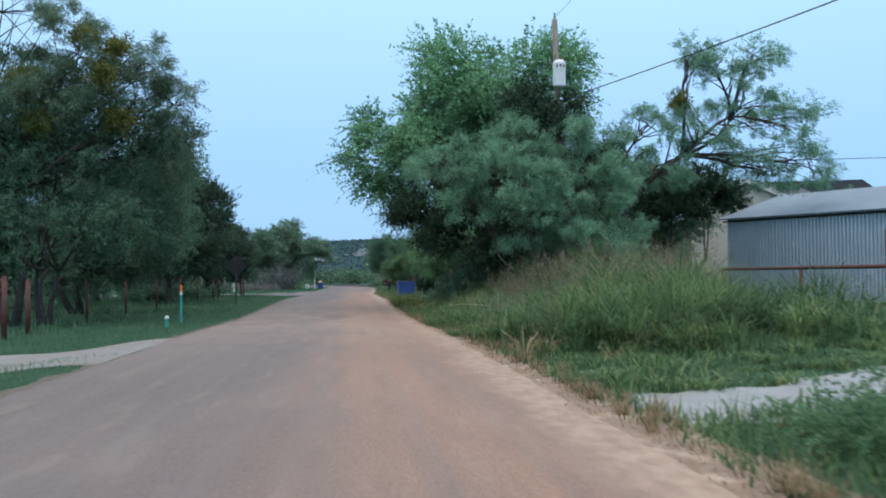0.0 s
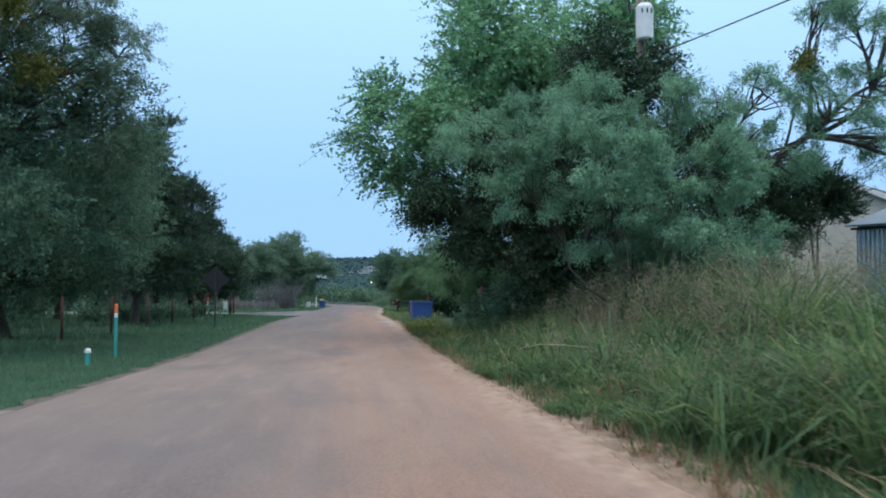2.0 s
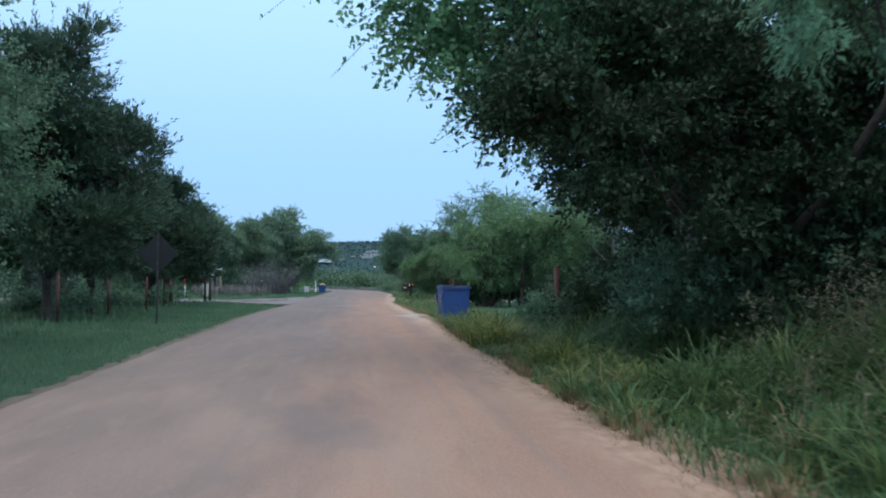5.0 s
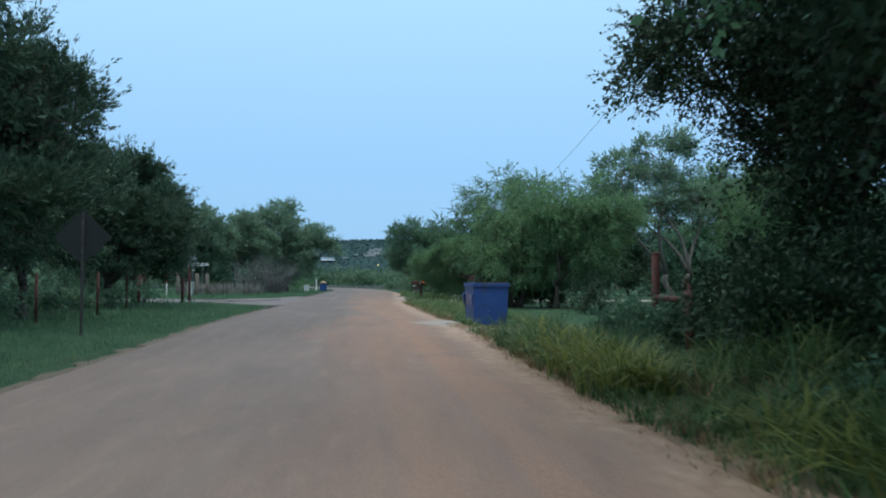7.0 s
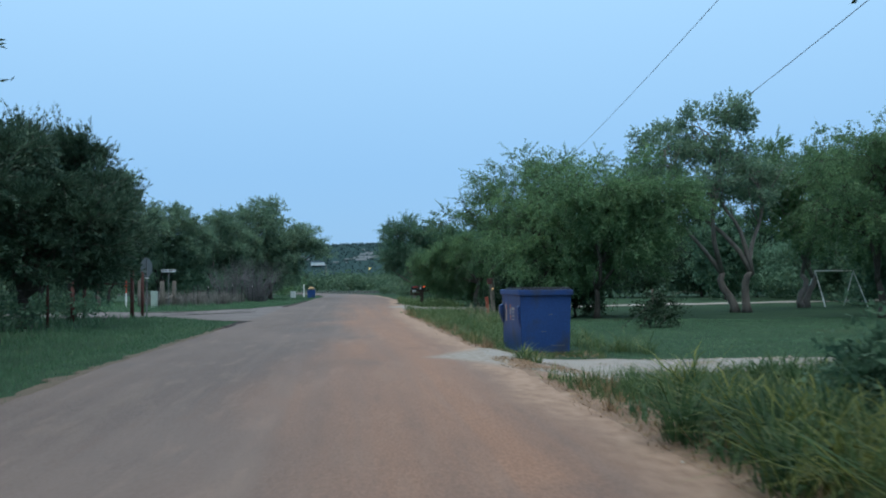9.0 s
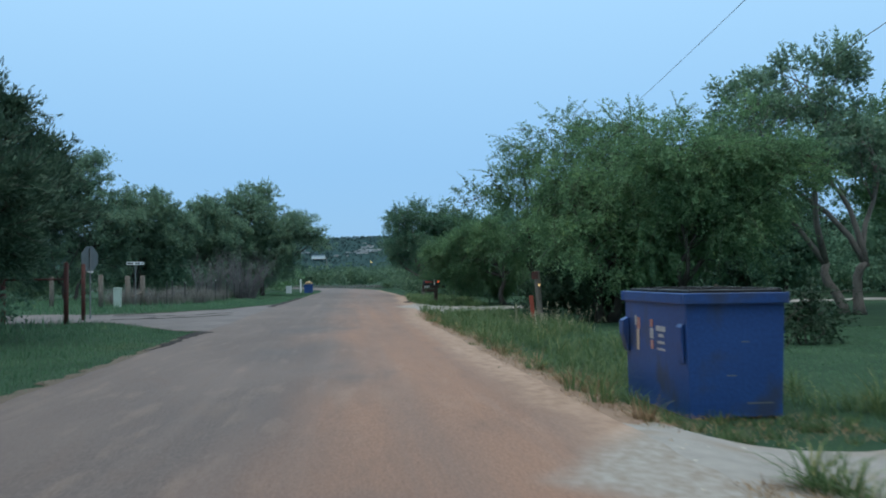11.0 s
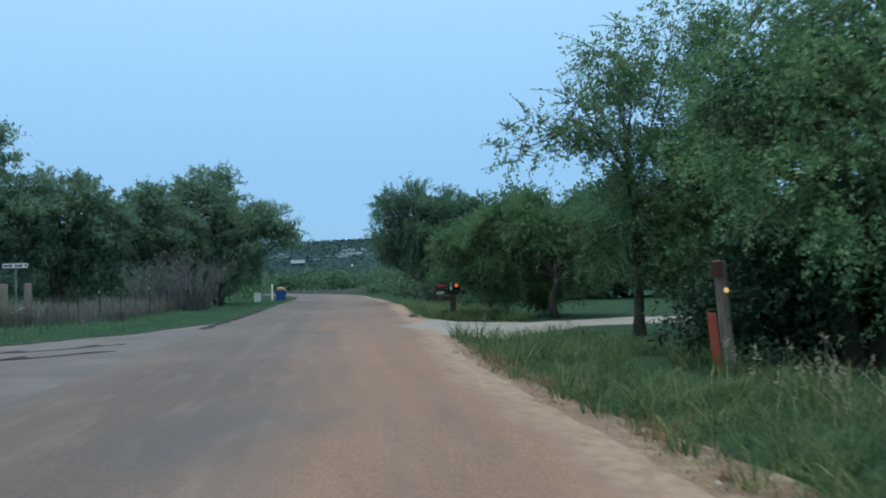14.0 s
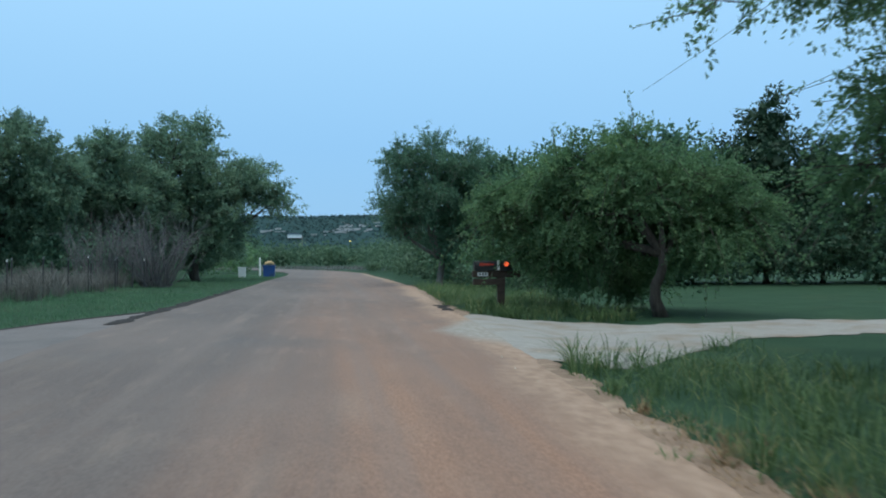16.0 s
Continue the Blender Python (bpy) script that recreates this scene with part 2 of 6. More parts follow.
M_DIRT = surface("tan_shoulder_dirt", (0.17, 0.115, 0.081), (0.285, 0.196, 0.142), 15.0, 60, 0.95, 0.15, stain=(0.38, 0.28, 0.21), stain_scale=2.2)
M_EDGE = surface("verge_edge_dirt", (0.06, 0.052, 0.037), (0.135, 0.108, 0.082), 7.0, 50, 0.95, 0.25)
M_CALICHE = surface("pale_gravel", CALICHE_DARK, CALICHE_LIGHT, 5.0, 70, 0.95, 0.35, stain=(0.235, 0.19, 0.15), stain_scale=1.1, stain_at=(0.5, 0.72))
M_CONCRETE = surface("pale_concrete", (0.15, 0.14, 0.132), (0.25, 0.236, 0.224), 2.6, 60, 0.9, 0.2, stain=(0.19, 0.155, 0.125), stain_scale=0.9)
M_SLAB = surface("bleached_slab", (0.196, 0.204, 0.208), (0.306, 0.315, 0.319), 2.0, 60, 0.9, 0.2, stain=(0.204, 0.187, 0.17), stain_scale=1.1)
M_TAR = surface("dark_patch_asphalt", (0.02, 0.019, 0.02), (0.05, 0.047, 0.048), 4, 60, 0.95, 0.5, spec=0.15)
M_STONE = surface("gravel_stones", (0.3, 0.25, 0.2), (0.6, 0.55, 0.48), 8, 60, 0.9, 0.3, island=0.4)
M_BARK = surface("grey_brown_bark", (0.032, 0.026, 0.022), (0.105, 0.088, 0.078), 5, 30, 0.95, 0.9, stretch=(1, 1, 0.25))
M_BARK_DARK = surface("dark_bark", (0.028, 0.024, 0.02), (0.075, 0.064, 0.052), 6, 40, 0.95, 0.8)
M_BARK_PALE = surface("pale_bark", (0.1, 0.09, 0.082), (0.24, 0.215, 0.2), 5, 30, 0.95, 0.8, stretch=(1, 1, 0.3))
M_TWIG = surface("dead_twigs", (0.09, 0.09, 0.095), (0.19, 0.185, 0.19), 5, 30, 0.95, 0.3, island=0.3)
M_LEAF_ELM = foliage("broad_leaves", (0.077, 0.196, 0.114), (0.269, 0.511, 0.267), 0.38, (0.371, 0.581, 0.267), patch=1.2)
M_LEAF_GREY = foliage("grey_green_feathery_leaves", (0.07, 0.125, 0.085), (0.2, 0.3, 0.195), 0.36, (0.25, 0.32, 0.17), patch=1.0)
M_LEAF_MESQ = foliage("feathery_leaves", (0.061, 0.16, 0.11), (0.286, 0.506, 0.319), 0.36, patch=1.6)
M_LEAF_OAK = foliage("live_oak_leaves", (0.055, 0.121, 0.082), (0.154, 0.275, 0.174), 0.38, (0.198, 0.292, 0.151))
# dark leaves for junipers, and for foliage whose canopy shade is painted in
M_LEAF_CEDAR_DIM = foliage("juniper_and_shade_dark_sprays", (0.019, 0.044, 0.026), (0.048, 0.092, 0.05), 0.12, patch=1.2)
M_LEAF_JUNIPER = foliage("blue_green_juniper_sprays", (0.026, 0.058, 0.04), (0.085, 0.15, 0.096), 0.2, patch=1.4)
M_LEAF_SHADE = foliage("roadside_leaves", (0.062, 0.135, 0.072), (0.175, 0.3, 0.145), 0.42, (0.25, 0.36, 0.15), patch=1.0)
M_LEAF_DEEP = foliage("deep_green_leaves", (0.058, 0.128, 0.07), (0.21, 0.36, 0.176), 0.34, (0.348, 0.5, 0.202), patch=1.2)
# paler, greyer leaf colour with the haze of distance mixed in
M_LEAF_HAZED = foliage("hazed_thicket_leaves", (0.085, 0.16, 0.118), (0.225, 0.345, 0.225), 0.4, (0.28, 0.39, 0.215), patch=0.8)
M_LEAF_FAR = foliage("pale_brush_leaves", (0.055, 0.105, 0.07), (0.135, 0.215, 0.125), 0.35, patch=0.25)
M_MISTLE = foliage("mistletoe_leaves", (0.095, 0.115, 0.03), (0.19, 0.2, 0.055), 0.35)
M_GRASS = foliage("green_grass", (0.034, 0.084, 0.04), (0.105, 0.19, 0.082), 0.4, (0.2, 0.245, 0.1), vary=0.5)
M_STRAW = foliage("ripe_straw_heads", (0.3, 0.28, 0.19), (0.5, 0.47, 0.34), 0.4, vary=0.5)
M_GRASS_LIGHT = foliage("light_green_grass", (0.052, 0.116, 0.05), (0.18, 0.275, 0.11), 0.45, (0.31, 0.34, 0.14), vary=0.5)
M_VERGE = foliage("verge_grass", (0.045, 0.095, 0.042), (0.14, 0.215, 0.088), 0.42, (0.27, 0.285, 0.13), patch=1.2, vary=0.5)
M_YELLOW = foliage("yellow_green_grass", (0.064, 0.115, 0.034), (0.255, 0.287, 0.085), 0.42, vary=0.5)
M_LAWN = foliage("short_grass", (0.05, 0.13, 0.075), (0.125, 0.234, 0.131), 0.38, (0.213, 0.286, 0.145), vary=0.35)
M_DRY = foliage("dry_grass", (0.13, 0.083, 0.05), (0.4, 0.28, 0.165), 0.3, patch=2.0, vary=0.5)
M_PALE_GRASS = foliage("pale_grass", (0.108, 0.108, 0.1), (0.216, 0.213, 0.2), 0.3, vary=0.5)
M_SEED = foliage("seed_heads", (0.185, 0.155, 0.11), (0.35, 0.295, 0.21), 0.45, vary=0.5)
M_RUST = surface("rust_red_pipe", (0.065, 0.02, 0.017), (0.14, 0.042, 0.034), 4, 40, 0.75, 0.3, stain=(0.08, 0.05, 0.045), stain_scale=3)
M_WOOD = surface("weathered_wood", (0.1, 0.085, 0.075), (0.26, 0.225, 0.19), 4, 35, 0.9, 0.7, stretch=(1, 1, 0.12))
M_WOOD_BROWN = surface("brown_stained_wood", (0.035, 0.022, 0.017), (0.09, 0.06, 0.045), 4, 35, 0.8, 0.5, stretch=(0.3, 1, 1))
M_GALV = surface("galvanised_sheet", (0.3, 0.345, 0.385), (0.46, 0.51, 0.555), 1.2, 25, 0.42, 0.1, 0.4, stain=(0.3, 0.24, 0.2), stain_scale=0.8,
                 stain_at=(0.6, 0.75))
M_ROOF = surface("pale_metal_roof", (0.11, 0.145, 0.185), (0.18, 0.22, 0.26), 0.8, 20, 0.5, 0.1, 0.3)
M_WALL = surface("cream_siding", (0.5, 0.46, 0.4), (0.64, 0.6, 0.53), 1.5, 20, 0.8, 0.2)
M_SHINGLE = surface("dark_shingle", (0.04, 0.042, 0.05), (0.09, 0.09, 0.1), 6, 30, 0.9, 0.5)
M_STEEL = surface("grey_steel", (0.16, 0.17, 0.18), (0.28, 0.29, 0.3), 6, 40, 0.6, 0.1, 0.5)
M_SIGN_BACK = surface("dull_aluminium", (0.014, 0.018, 0.021), (0.029, 0.033, 0.038), 3, 40, 0.6, 0.05, 0.3)
M_STOP_BACK = surface("bare_aluminium", (0.1, 0.125, 0.135), (0.165, 0.19, 0.2), 3, 40, 0.5, 0.05, 0.3)
M_DARK_STEEL = surface("dark_steel_post", (0.03, 0.032, 0.034), (0.07, 0.07, 0.075), 5, 40, 0.7, 0.2, 0.3)
M_WHITE = surface("white_paint", (0.66, 0.66, 0.64), (0.8, 0.8, 0.79), 5, 50, 0.6, 0.05)
M_BRIGHT = surface("reflective_white", (0.82, 0.82, 0.8), (0.88, 0.88, 0.87), 5, 50, 0.3, 0.0)
M_ORANGE = surface("orange_band", (0.75, 0.16, 0.03), (0.9, 0.24, 0.05), 5, 50, 0.5, 0.05)
M_TEAL = surface("teal_plastic", (0.03, 0.27, 0.24), (0.05, 0.38, 0.34), 5, 50, 0.5, 0.05)
M_RED = surface("red_paint", (0.5, 0.05, 0.03), (0.7, 0.09, 0.05), 5, 50, 0.5, 0.05)
M_STAKE = surface("faded_red_stake", (0.3, 0.06, 0.035), (0.45, 0.1, 0.06), 6, 50, 0.7, 0.1)
M_PALE_GREEN = surface("pale_green_plastic", (0.34, 0.42, 0.37), (0.46, 0.54, 0.48), 4, 40, 0.6, 0.05)
M_BLUE = surface("blue_painted_steel", (0.016, 0.055, 0.2), (0.026, 0.09, 0.31), 1.4, 25, 0.42, 0.12, 0.0, stain=(0.04, 0.06, 0.13), stain_scale=1.8)
M_BLACK = surface("black_plastic", (0.012, 0.012, 0.014), (0.03, 0.03, 0.034), 5, 50, 0.5, 0.1)
M_GREY_BOX = surface("grey_utility_box", (0.5, 0.54, 0.56), (0.64, 0.67, 0.69), 4, 40, 0.6, 0.05)
M_DECAL_PALE = surface("faded_decal", (0.32, 0.31, 0.33), (0.52, 0.5, 0.52), 14, 60, 0.6, 0.0)
M_DECAL_RED = surface("faded_red_decal", (0.35, 0.1, 0.08), (0.6, 0.35, 0.3), 14, 60, 0.6, 0.0)
# faded pale decal with a yellowish highlight painted into its colour
M_DECAL_GLINT = surface("faded_decal_gold_glint", (0.5, 0.36, 0.24), (0.66, 0.52, 0.4), 14, 60, 0.6, 0.0)
M_SIGN_WHITE = surface("white_sign_face", (0.6, 0.62, 0.64), (0.74, 0.75, 0.76), 8, 60, 0.5, 0.0)
M_BAG = surface("tan_bag", (0.5, 0.33, 0.16), (0.7, 0.5, 0.28), 6, 40, 0.8, 0.3)
M_WIRE = surface("dark_wire", (0.03, 0.03, 0.032), (0.05, 0.05, 0.055), 5, 40, 0.6, 0.0)
# blue-teal hill colours: aerial haze is painted into ground and scrub
M_HILL = surface("hazed_scrub_ground", (0.03, 0.062, 0.066), (0.045, 0.082, 0.085), 0.02, 0.3, 1.0, 0.0, spec=0.0)
M_HILL_BUSH = foliage("hazed_far_scrub", (0.034, 0.068, 0.07), (0.048, 0.088, 0.088), 0.3)
M_ROCK = surface("pale_rock", (0.3, 0.31, 0.32), (0.52, 0.51, 0.5), 0.1, 0.8, 0.95, 0.5)
# unpowered reflectors: their emission stands in for headlight thrown back
M_AMBER = glow("glowing_amber_reflector", (1.0, 0.6, 0.25), 0.5)
M_REFLECT = glow("glowing_orange_reflector", (1.0, 0.13, 0.04), 1.0)
M_LAMP = glow("far_street_lamp", (1.0, 0.7, 0.2), 2.5)


# ---- mesh helpers ----
def smooth(a, b, x):
    t = min(1.0, max(0.0, (x - a) / (b - a)))
    return t * t * (3 - 2 * t)


class Geo:
    """Collects vertices and faces of one mesh."""

    def __init__(self):
        self.v, self.f = [], []

    def box(self, cx, cy, cz, sx, sy, sz, turn=0.0):
        k = len(self.v)
        c, s = math.cos(turn), math.sin(turn)
        for dz in (-0.5, 0.5):
            for dx, dy in ((-0.5, -0.5), (0.5, -0.5), (0.5, 0.5), (-0.5, 0.5)):
                x, y = dx * sx, dy * sy
                self.v.append((cx + c * x - s * y, cy + s * x + c * y, cz + dz * sz))
        for q in ((3, 2, 1, 0), (4, 5, 6, 7), (0, 1, 5, 4), (1, 2, 6, 5), (2, 3, 7, 6), (3, 0, 4, 7)):
            self.f.append(tuple(k + i for i in q))
        return self

    def tube(self, pts, radii, sides=8, caps=True):
        pts = [Vector(p) for p in pts]
        k = len(self.v)
        up = Vector((0.31, 0.17, 0.93))
        for i, p in enumerate(pts):
            d = (pts[min(i + 1, len(pts) - 1)] - pts[max(i - 1, 0)])
            d = d.normalized() if d.length > 1e-6 else Vector((0, 0, 1))
            a = d.cross(Vector((1, 0, 0)) if abs(d.x) < 0.8 else Vector((0, 1, 0))).normalized()
            b = d.cross(a)
            r = radii[i] if hasattr(radii, "__len__") else radii
            for j in range(sides):
                w = 2 * math.pi * j / sides
                self.v.append(tuple(p + (a * math.cos(w) + b * math.sin(w)) * r))
        for i in range(len(pts) - 1):
            for j in range(sides):
                j2 = (j + 1) % sides
                self.f.append((k + i * sides + j, k + i * sides + j2, k + (i + 1) * sides + j2, k + (i + 1) * sides + j))
        if caps:
            self.f.append(tuple(k + j for j in reversed(range(sides))))
            self.f.append(tuple(k + (len(pts) - 1) * sides + j for j in range(sides)))
        return self

    def prism(self, outline, y0, y1):
        """An outline in x and z, pushed from y0 to y1."""
        k, n = len(self.v), len(outline)
        for y in (y0, y1):
            self.v += [(x, y, z) for x, z in outline]
        self.f.append(tuple(k + i for i in range(n)))
        self.f.append(tuple(k + n + i for i in reversed(range(n))))
        for i in range(n):
            j = (i + 1) % n
            self.f.append((k + j, k + i, k + n + i, k + n + j))
        return self

    def mesh(self, name, material, bevel=0.0, round_shade=False):
        me = bpy.data.meshes.new(name)
        me.from_pydata(self.v, [], self.f)
        bm = bmesh.new()
        bm.from_mesh(me)
        bmesh.ops.recalc_face_normals(bm, faces=bm.faces)
        if bevel:
            sharp = [e for e in bm.edges if len(e.link_faces) == 2 and e.calc_face_angle() > 0.9]
            bmesh.ops.bevel(bm, geom=sharp, offset=bevel, segments=2, affect="EDGES", profile=0.6)
        bm.to_mesh(me)
        bm.free()
        me.materials.append(material)
        if round_shade:
            me.polygons.foreach_set("use_smooth", np.ones(len(me.polygons), dtype=bool))
        return me


def fast_mesh(name, verts, quads, material):
    me = bpy.data.meshes.new(name)
    verts = np.asarray(verts, dtype=np.float32).reshape(-1, 3)
    quads = np.asarray(quads, dtype=np.int32)
    sides = quads.shape[1]
    me.vertices.add(len(verts))
    me.vertices.foreach_set("co", verts.ravel())
    me.loops.add(quads.size)
    me.loops.foreach_set("vertex_index", quads.ravel())
    me.polygons.add(len(quads))
    me.polygons.foreach_set("loop_start", np.arange(0, quads.size, sides, dtype=np.int32))
    me.update(calc_edges=True)
    me.materials.append(material)
    return me


def thing(name, x, y, z=0.0, turn=0.0, label="", category="", group="", kind=""):
    ob = new(name)
    ob.empty_display_size = 0.2
    ob.matrix_basis = pose(x, y, z, 0, 0, turn)
    return tagged(ob, label, category, group, kind)


def part(name, geo, material, parent, label="", bevel=0.0, round_shade=False):
    me = geo if isinstance(geo, bpy.types.Mesh) else geo.mesh(name, material, bevel, round_shade)
    ob = new(name, me)
    ob.parent = parent
    return tagged(ob, label)


def disc(radius, thick, sides=20):
    return Geo().prism([(radius * math.cos(2 * math.pi * i / sides), radius * math.sin(2 * math.pi * i / sides)) for i in range(sides)], -thick / 2, thick / 2)


# ---- lie of the land ----
PROFILE = ((-60, 0), (20, 0), (34, -0.1), (48, -0.03), (58, 0.03), (72, -0.02), (85, -0.05), (108, 0), (130, -0.06), (165, -0.24), (400, -0.3))


def lane(y):
    for (a, za), (b, zb) in zip(PROFILE, PROFILE[1:]):
        if y <= b:
            return za + (zb - za) * smooth(a, b, y)
    return -0.3


def bend(y):
    """How far the road swings to its left beyond the far bins."""
    return -max(0.0, y - 165) ** 2 / 260.0


def edge_left(y):
    return -3.85 + 0.45 * smooth(95, 112, y) + bend(y)


def edge_right(y):
    return 2.12 + 0.75 * smooth(82, 100, y) + 0.95 * smooth(100, 128, y) + bend(y)


def ground(x, y):
    z = lane(y)
    out_l = edge_left(y) - x
    out_r = x - edge_right(y)
    if out_l > 0:
        z -= 0.22 * smooth(0.2, 2.6, out_l) * (1 - 0.75 * smooth(62, 84, y))
    if out_r > 0:
        z -= 0.14 * smooth(0.3, 1.8, out_r) * smooth(35, 50, y)
        z -= 0.09 * smooth(0.2, 1.3, out_r) * smooth(55, 61, y) * (1 - smooth(66, 74, y))
        z += 0.25 * smooth(2.5, 8, out_r) * (1 - smooth(40, 50, y))
    far = max(out_l, out_r)
    if far > 0:
        z += 0.06 * noise.noise((x * 0.35, y * 0.35, 0)) * smooth(0.5, 3, far) * (1 - 0.85 * smooth(52, 55, y) * (1 - smooth(62, 66, y)) * (x > 0))
    return z


def steps(*spans):
    out = []
    for a, b, d in spans:
        n = max(1, round((b - a) / d))
        out += [a + (b - a) * i / n for i in range(n)]
    return out + [spans[-1][1]]


def sheet(name, xs, ys, height, material):
    verts = [(x, y, height(x, y)) for y in ys for x in xs]
    w = len(xs)
    quads = [(j * w + i, j * w + i + 1, (j + 1) * w + i + 1, (j + 1) * w + i) for j in range(len(ys) - 1) for i in range(w - 1)]
    me = fast_mesh(name, verts, quads, material)
    me.polygons.foreach_set("use_smooth", np.ones(len(me.polygons), dtype=bool))
    return new(name, me)


def ground_cut(x, y):
    """The ground drops a little under the paving."""
    z = ground(x, y)
    inside = min(x - edge_left(y), edge_right(y) - x)
    return z - 0.09 * smooth(-0.15, 0.35, inside)


xs = steps((-1600, -200, 140), (-200, -40, 16), (-40, -10, 1.5), (-10, 12, 0.3), (12, 40, 1.4), (40, 200, 16), (200, 1600, 140))
ys = steps((-120, -10, 6), (-10, 130, 0.6), (130, 260, 5), (260, 700, 40), (700, 2600, 200))
tagged(sheet("ground", xs, ys, ground_cut, M_GRASS_GROUND), "green grassy ground on both sides of the road", "ground", kind="structure")


def ribbon(name, rows, material, lift, cols=10, ragged=0.1, label="", category="", seed=0, thick=0.018):
    """A laid surface between pairs of edge points, with ragged edges that turn down into the ground."""
    verts, quads = [], []
    across = [0.0, 0.0, 0.012] + [i / cols for i in range(1, cols)] + [0.988, 1.0, 1.0]
    n = len(across)
    for k, ((ax, ay), (bx, by)) in enumerate(rows):
        la = ragged * noise.noise((ax * 1.7 + seed, ay * 1.7, 3.1)) + ragged * 0.4 * noise.noise((ax * 3 + seed, ay * 3, 1.1))
        lb = ragged * noise.noise((bx * 1.7 + seed, by * 1.7, 7.7)) + ragged * 0.4 * noise.noise((bx * 3 + seed, by * 3, 5.1))
        d = Vector((bx - ax, by - ay))
        w = max(d.length, 1e-3)
        a, b = Vector((ax, ay)) - d / w * la, Vector((bx, by)) + d / w * lb
        for i, u in enumerate(across):
            p = a.lerp(b, u)
            p = p + d / w * (-0.05 if i == 0 else 0.05 if i == n - 1 else 0.0)
            z = ground(p.x, p.y) + lift - (thick if i in (0, n - 1) else 0.0)
            verts.append((p.x, p.y, z))
        if k:
            for i in range(n - 1):
                quads.append(((k - 1) * n + i, (k - 1) * n + i + 1, k * n + i + 1, k * n + i))
    me = fast_mesh(name, verts, quads, material)
    flat = np.arange(len(me.polygons)) % (n - 1)
    me.polygons.foreach_set("use_smooth", (flat > 0) & (flat < n - 2))
    return tagged(new(name, me), label, category, kind="structure")


road_ys = steps((-60, -5, 1.0), (-5, 130, 0.15), (130, 330, 3))
ribbon("road", [((edge_left(y), y), (edge_right(y) + 0.16, y)) for y in road_ys], M_ROAD, 0.04, 14, 0.05, "worn grey asphalt road with red dust and painted headlight glow", "road")

# the side road that leaves to the left
side_rows = []
for i in range(70):
    u = i / 69
    x = -3.5 - 56 * u ** 1.6
    near = 78.3 + 8.2 * smooth(0, 5.5, -3.5 - x) + 0.03 * (-3.5 - x)
    far_ = 104 - 10.2 * smooth(0, 6.5, -3.5 - x) ** 0.55 + 0.03 * (-3.5 - x)
    side_rows.append(((x, near), (x, far_)))
M_SIDE = surface("grey_side_asphalt", (0.1, 0.09, 0.092), (0.185, 0.168, 0.168), 0.8, 55, 0.9, 0.4, stain=(0.1, 0.095, 0.1), stain_scale=0.5)
ribbon("side_road", side_rows, M_SIDE, 0.034, 10, 0.25, "grey asphalt side road meeting the lane", "road", 4)

# shoulders and driveways
ribbon("road_shoulder", [((edge_right(y) + 0.1, y), (edge_right(y) + 0.85 - 0.4 * smooth(74, 84, y) + 0.2 * noise.noise((0, y * 0.3, 2)), y)) for y in steps((-10, 125, 0.15))],
       M_DIRT, 0.028, 5, 0.16, "tan dirt shoulder with pale gravel", "shoulder", 9)
ribbon("verge_dirt", [((edge_left(y) - 0.22, y), (edge_left(y) + 0.04, y)) for y in steps((-5, 77, 0.15))], M_EDGE, 0.026, 3, 0.25,
       "thin dirt edge along the grass verge", "shoulder", 21)
ribbon("concrete_apron", [((x, 19.0 + 0.35 * (-x - 4) - 2.6 - 0.18 * (x + 12)), (x, 21.4 - 0.5 * (-x - 4))) for x in steps((-12.0, -3.9, 0.3))], M_CONCRETE, 0.03, 6, 0.12,
       "pale concrete driveway apron beside the road", "driveway", 2)
ribbon("concrete_slab", [((x, 7.9 + 0.1 * (x - 3)), (x, 9.9 + 0.36 * (x - 3))) for x in steps((3.0, 7.8, 0.15))], M_SLAB, 0.03, 6, 0.4,
       "pale worn concrete slab half hidden by weeds", "driveway", 5)
mouth = steps((2.16, 3.4, 0.12), (3.4, 36, 0.3))
ribbon("gravel_driveway", [((x, 55.9 + 1.4 * (1 - smooth(2.1, 3.0, x)) + 0.9 * smooth(2.4, 4, x) + 0.02 * x),
                            (x, 61.6 - 0.5 * (1 - smooth(2.1, 2.6, x)) - 0.6 * smooth(2.6, 4.4, x) - 0.5 * smooth(4.4, 6, x) - 0.03 * x)) for x in mouth], M_CALICHE, 0.036, 8, 0.5,
       "pale gravel driveway beside the dumpster", "driveway", 7)

ribbon("dirt_patch", [((x, 56.7 + 0.6 * (x - 2.1)), (x, 57.2 + 1.0 * smooth(2.1, 2.6, x) * (1 - smooth(2.8, 3.1, x)) + 0.2 * (x - 2.1))) for x in steps((2.16, 3.1, 0.05))], M_DIRT, 0.04, 4, 0.45,
       "brown dirt tongue at the mouth of the driveway", "patch", 23, 0.006)
for rx, ry, rl, rd in ((3.15, 12.3, 0.5, 0.3), (3.75, 12.6, 0.7, 0.28), (2.85, 9.0, 0.45, 0.7), (2.75, 11.2, 0.5, 0.35)):
    ribbon("rubble_patch", [((rx + rl * u, ry - rd * math.sin(math.pi * u) * 0.5), (rx + rl * u, ry + rd * math.sin(math.pi * u) * 0.5)) for u in steps((0.02, 0.98, 0.08))], M_SLAB, 0.04, 3, 0.16,
           "bleached rubble breaking through the weeds", "patch", int(rx * 10))


def drive_near(x):
    return 90.9 + 5.2 * smooth(2.2, 8.6, x) + 0.22 * max(0, x - 8.6)


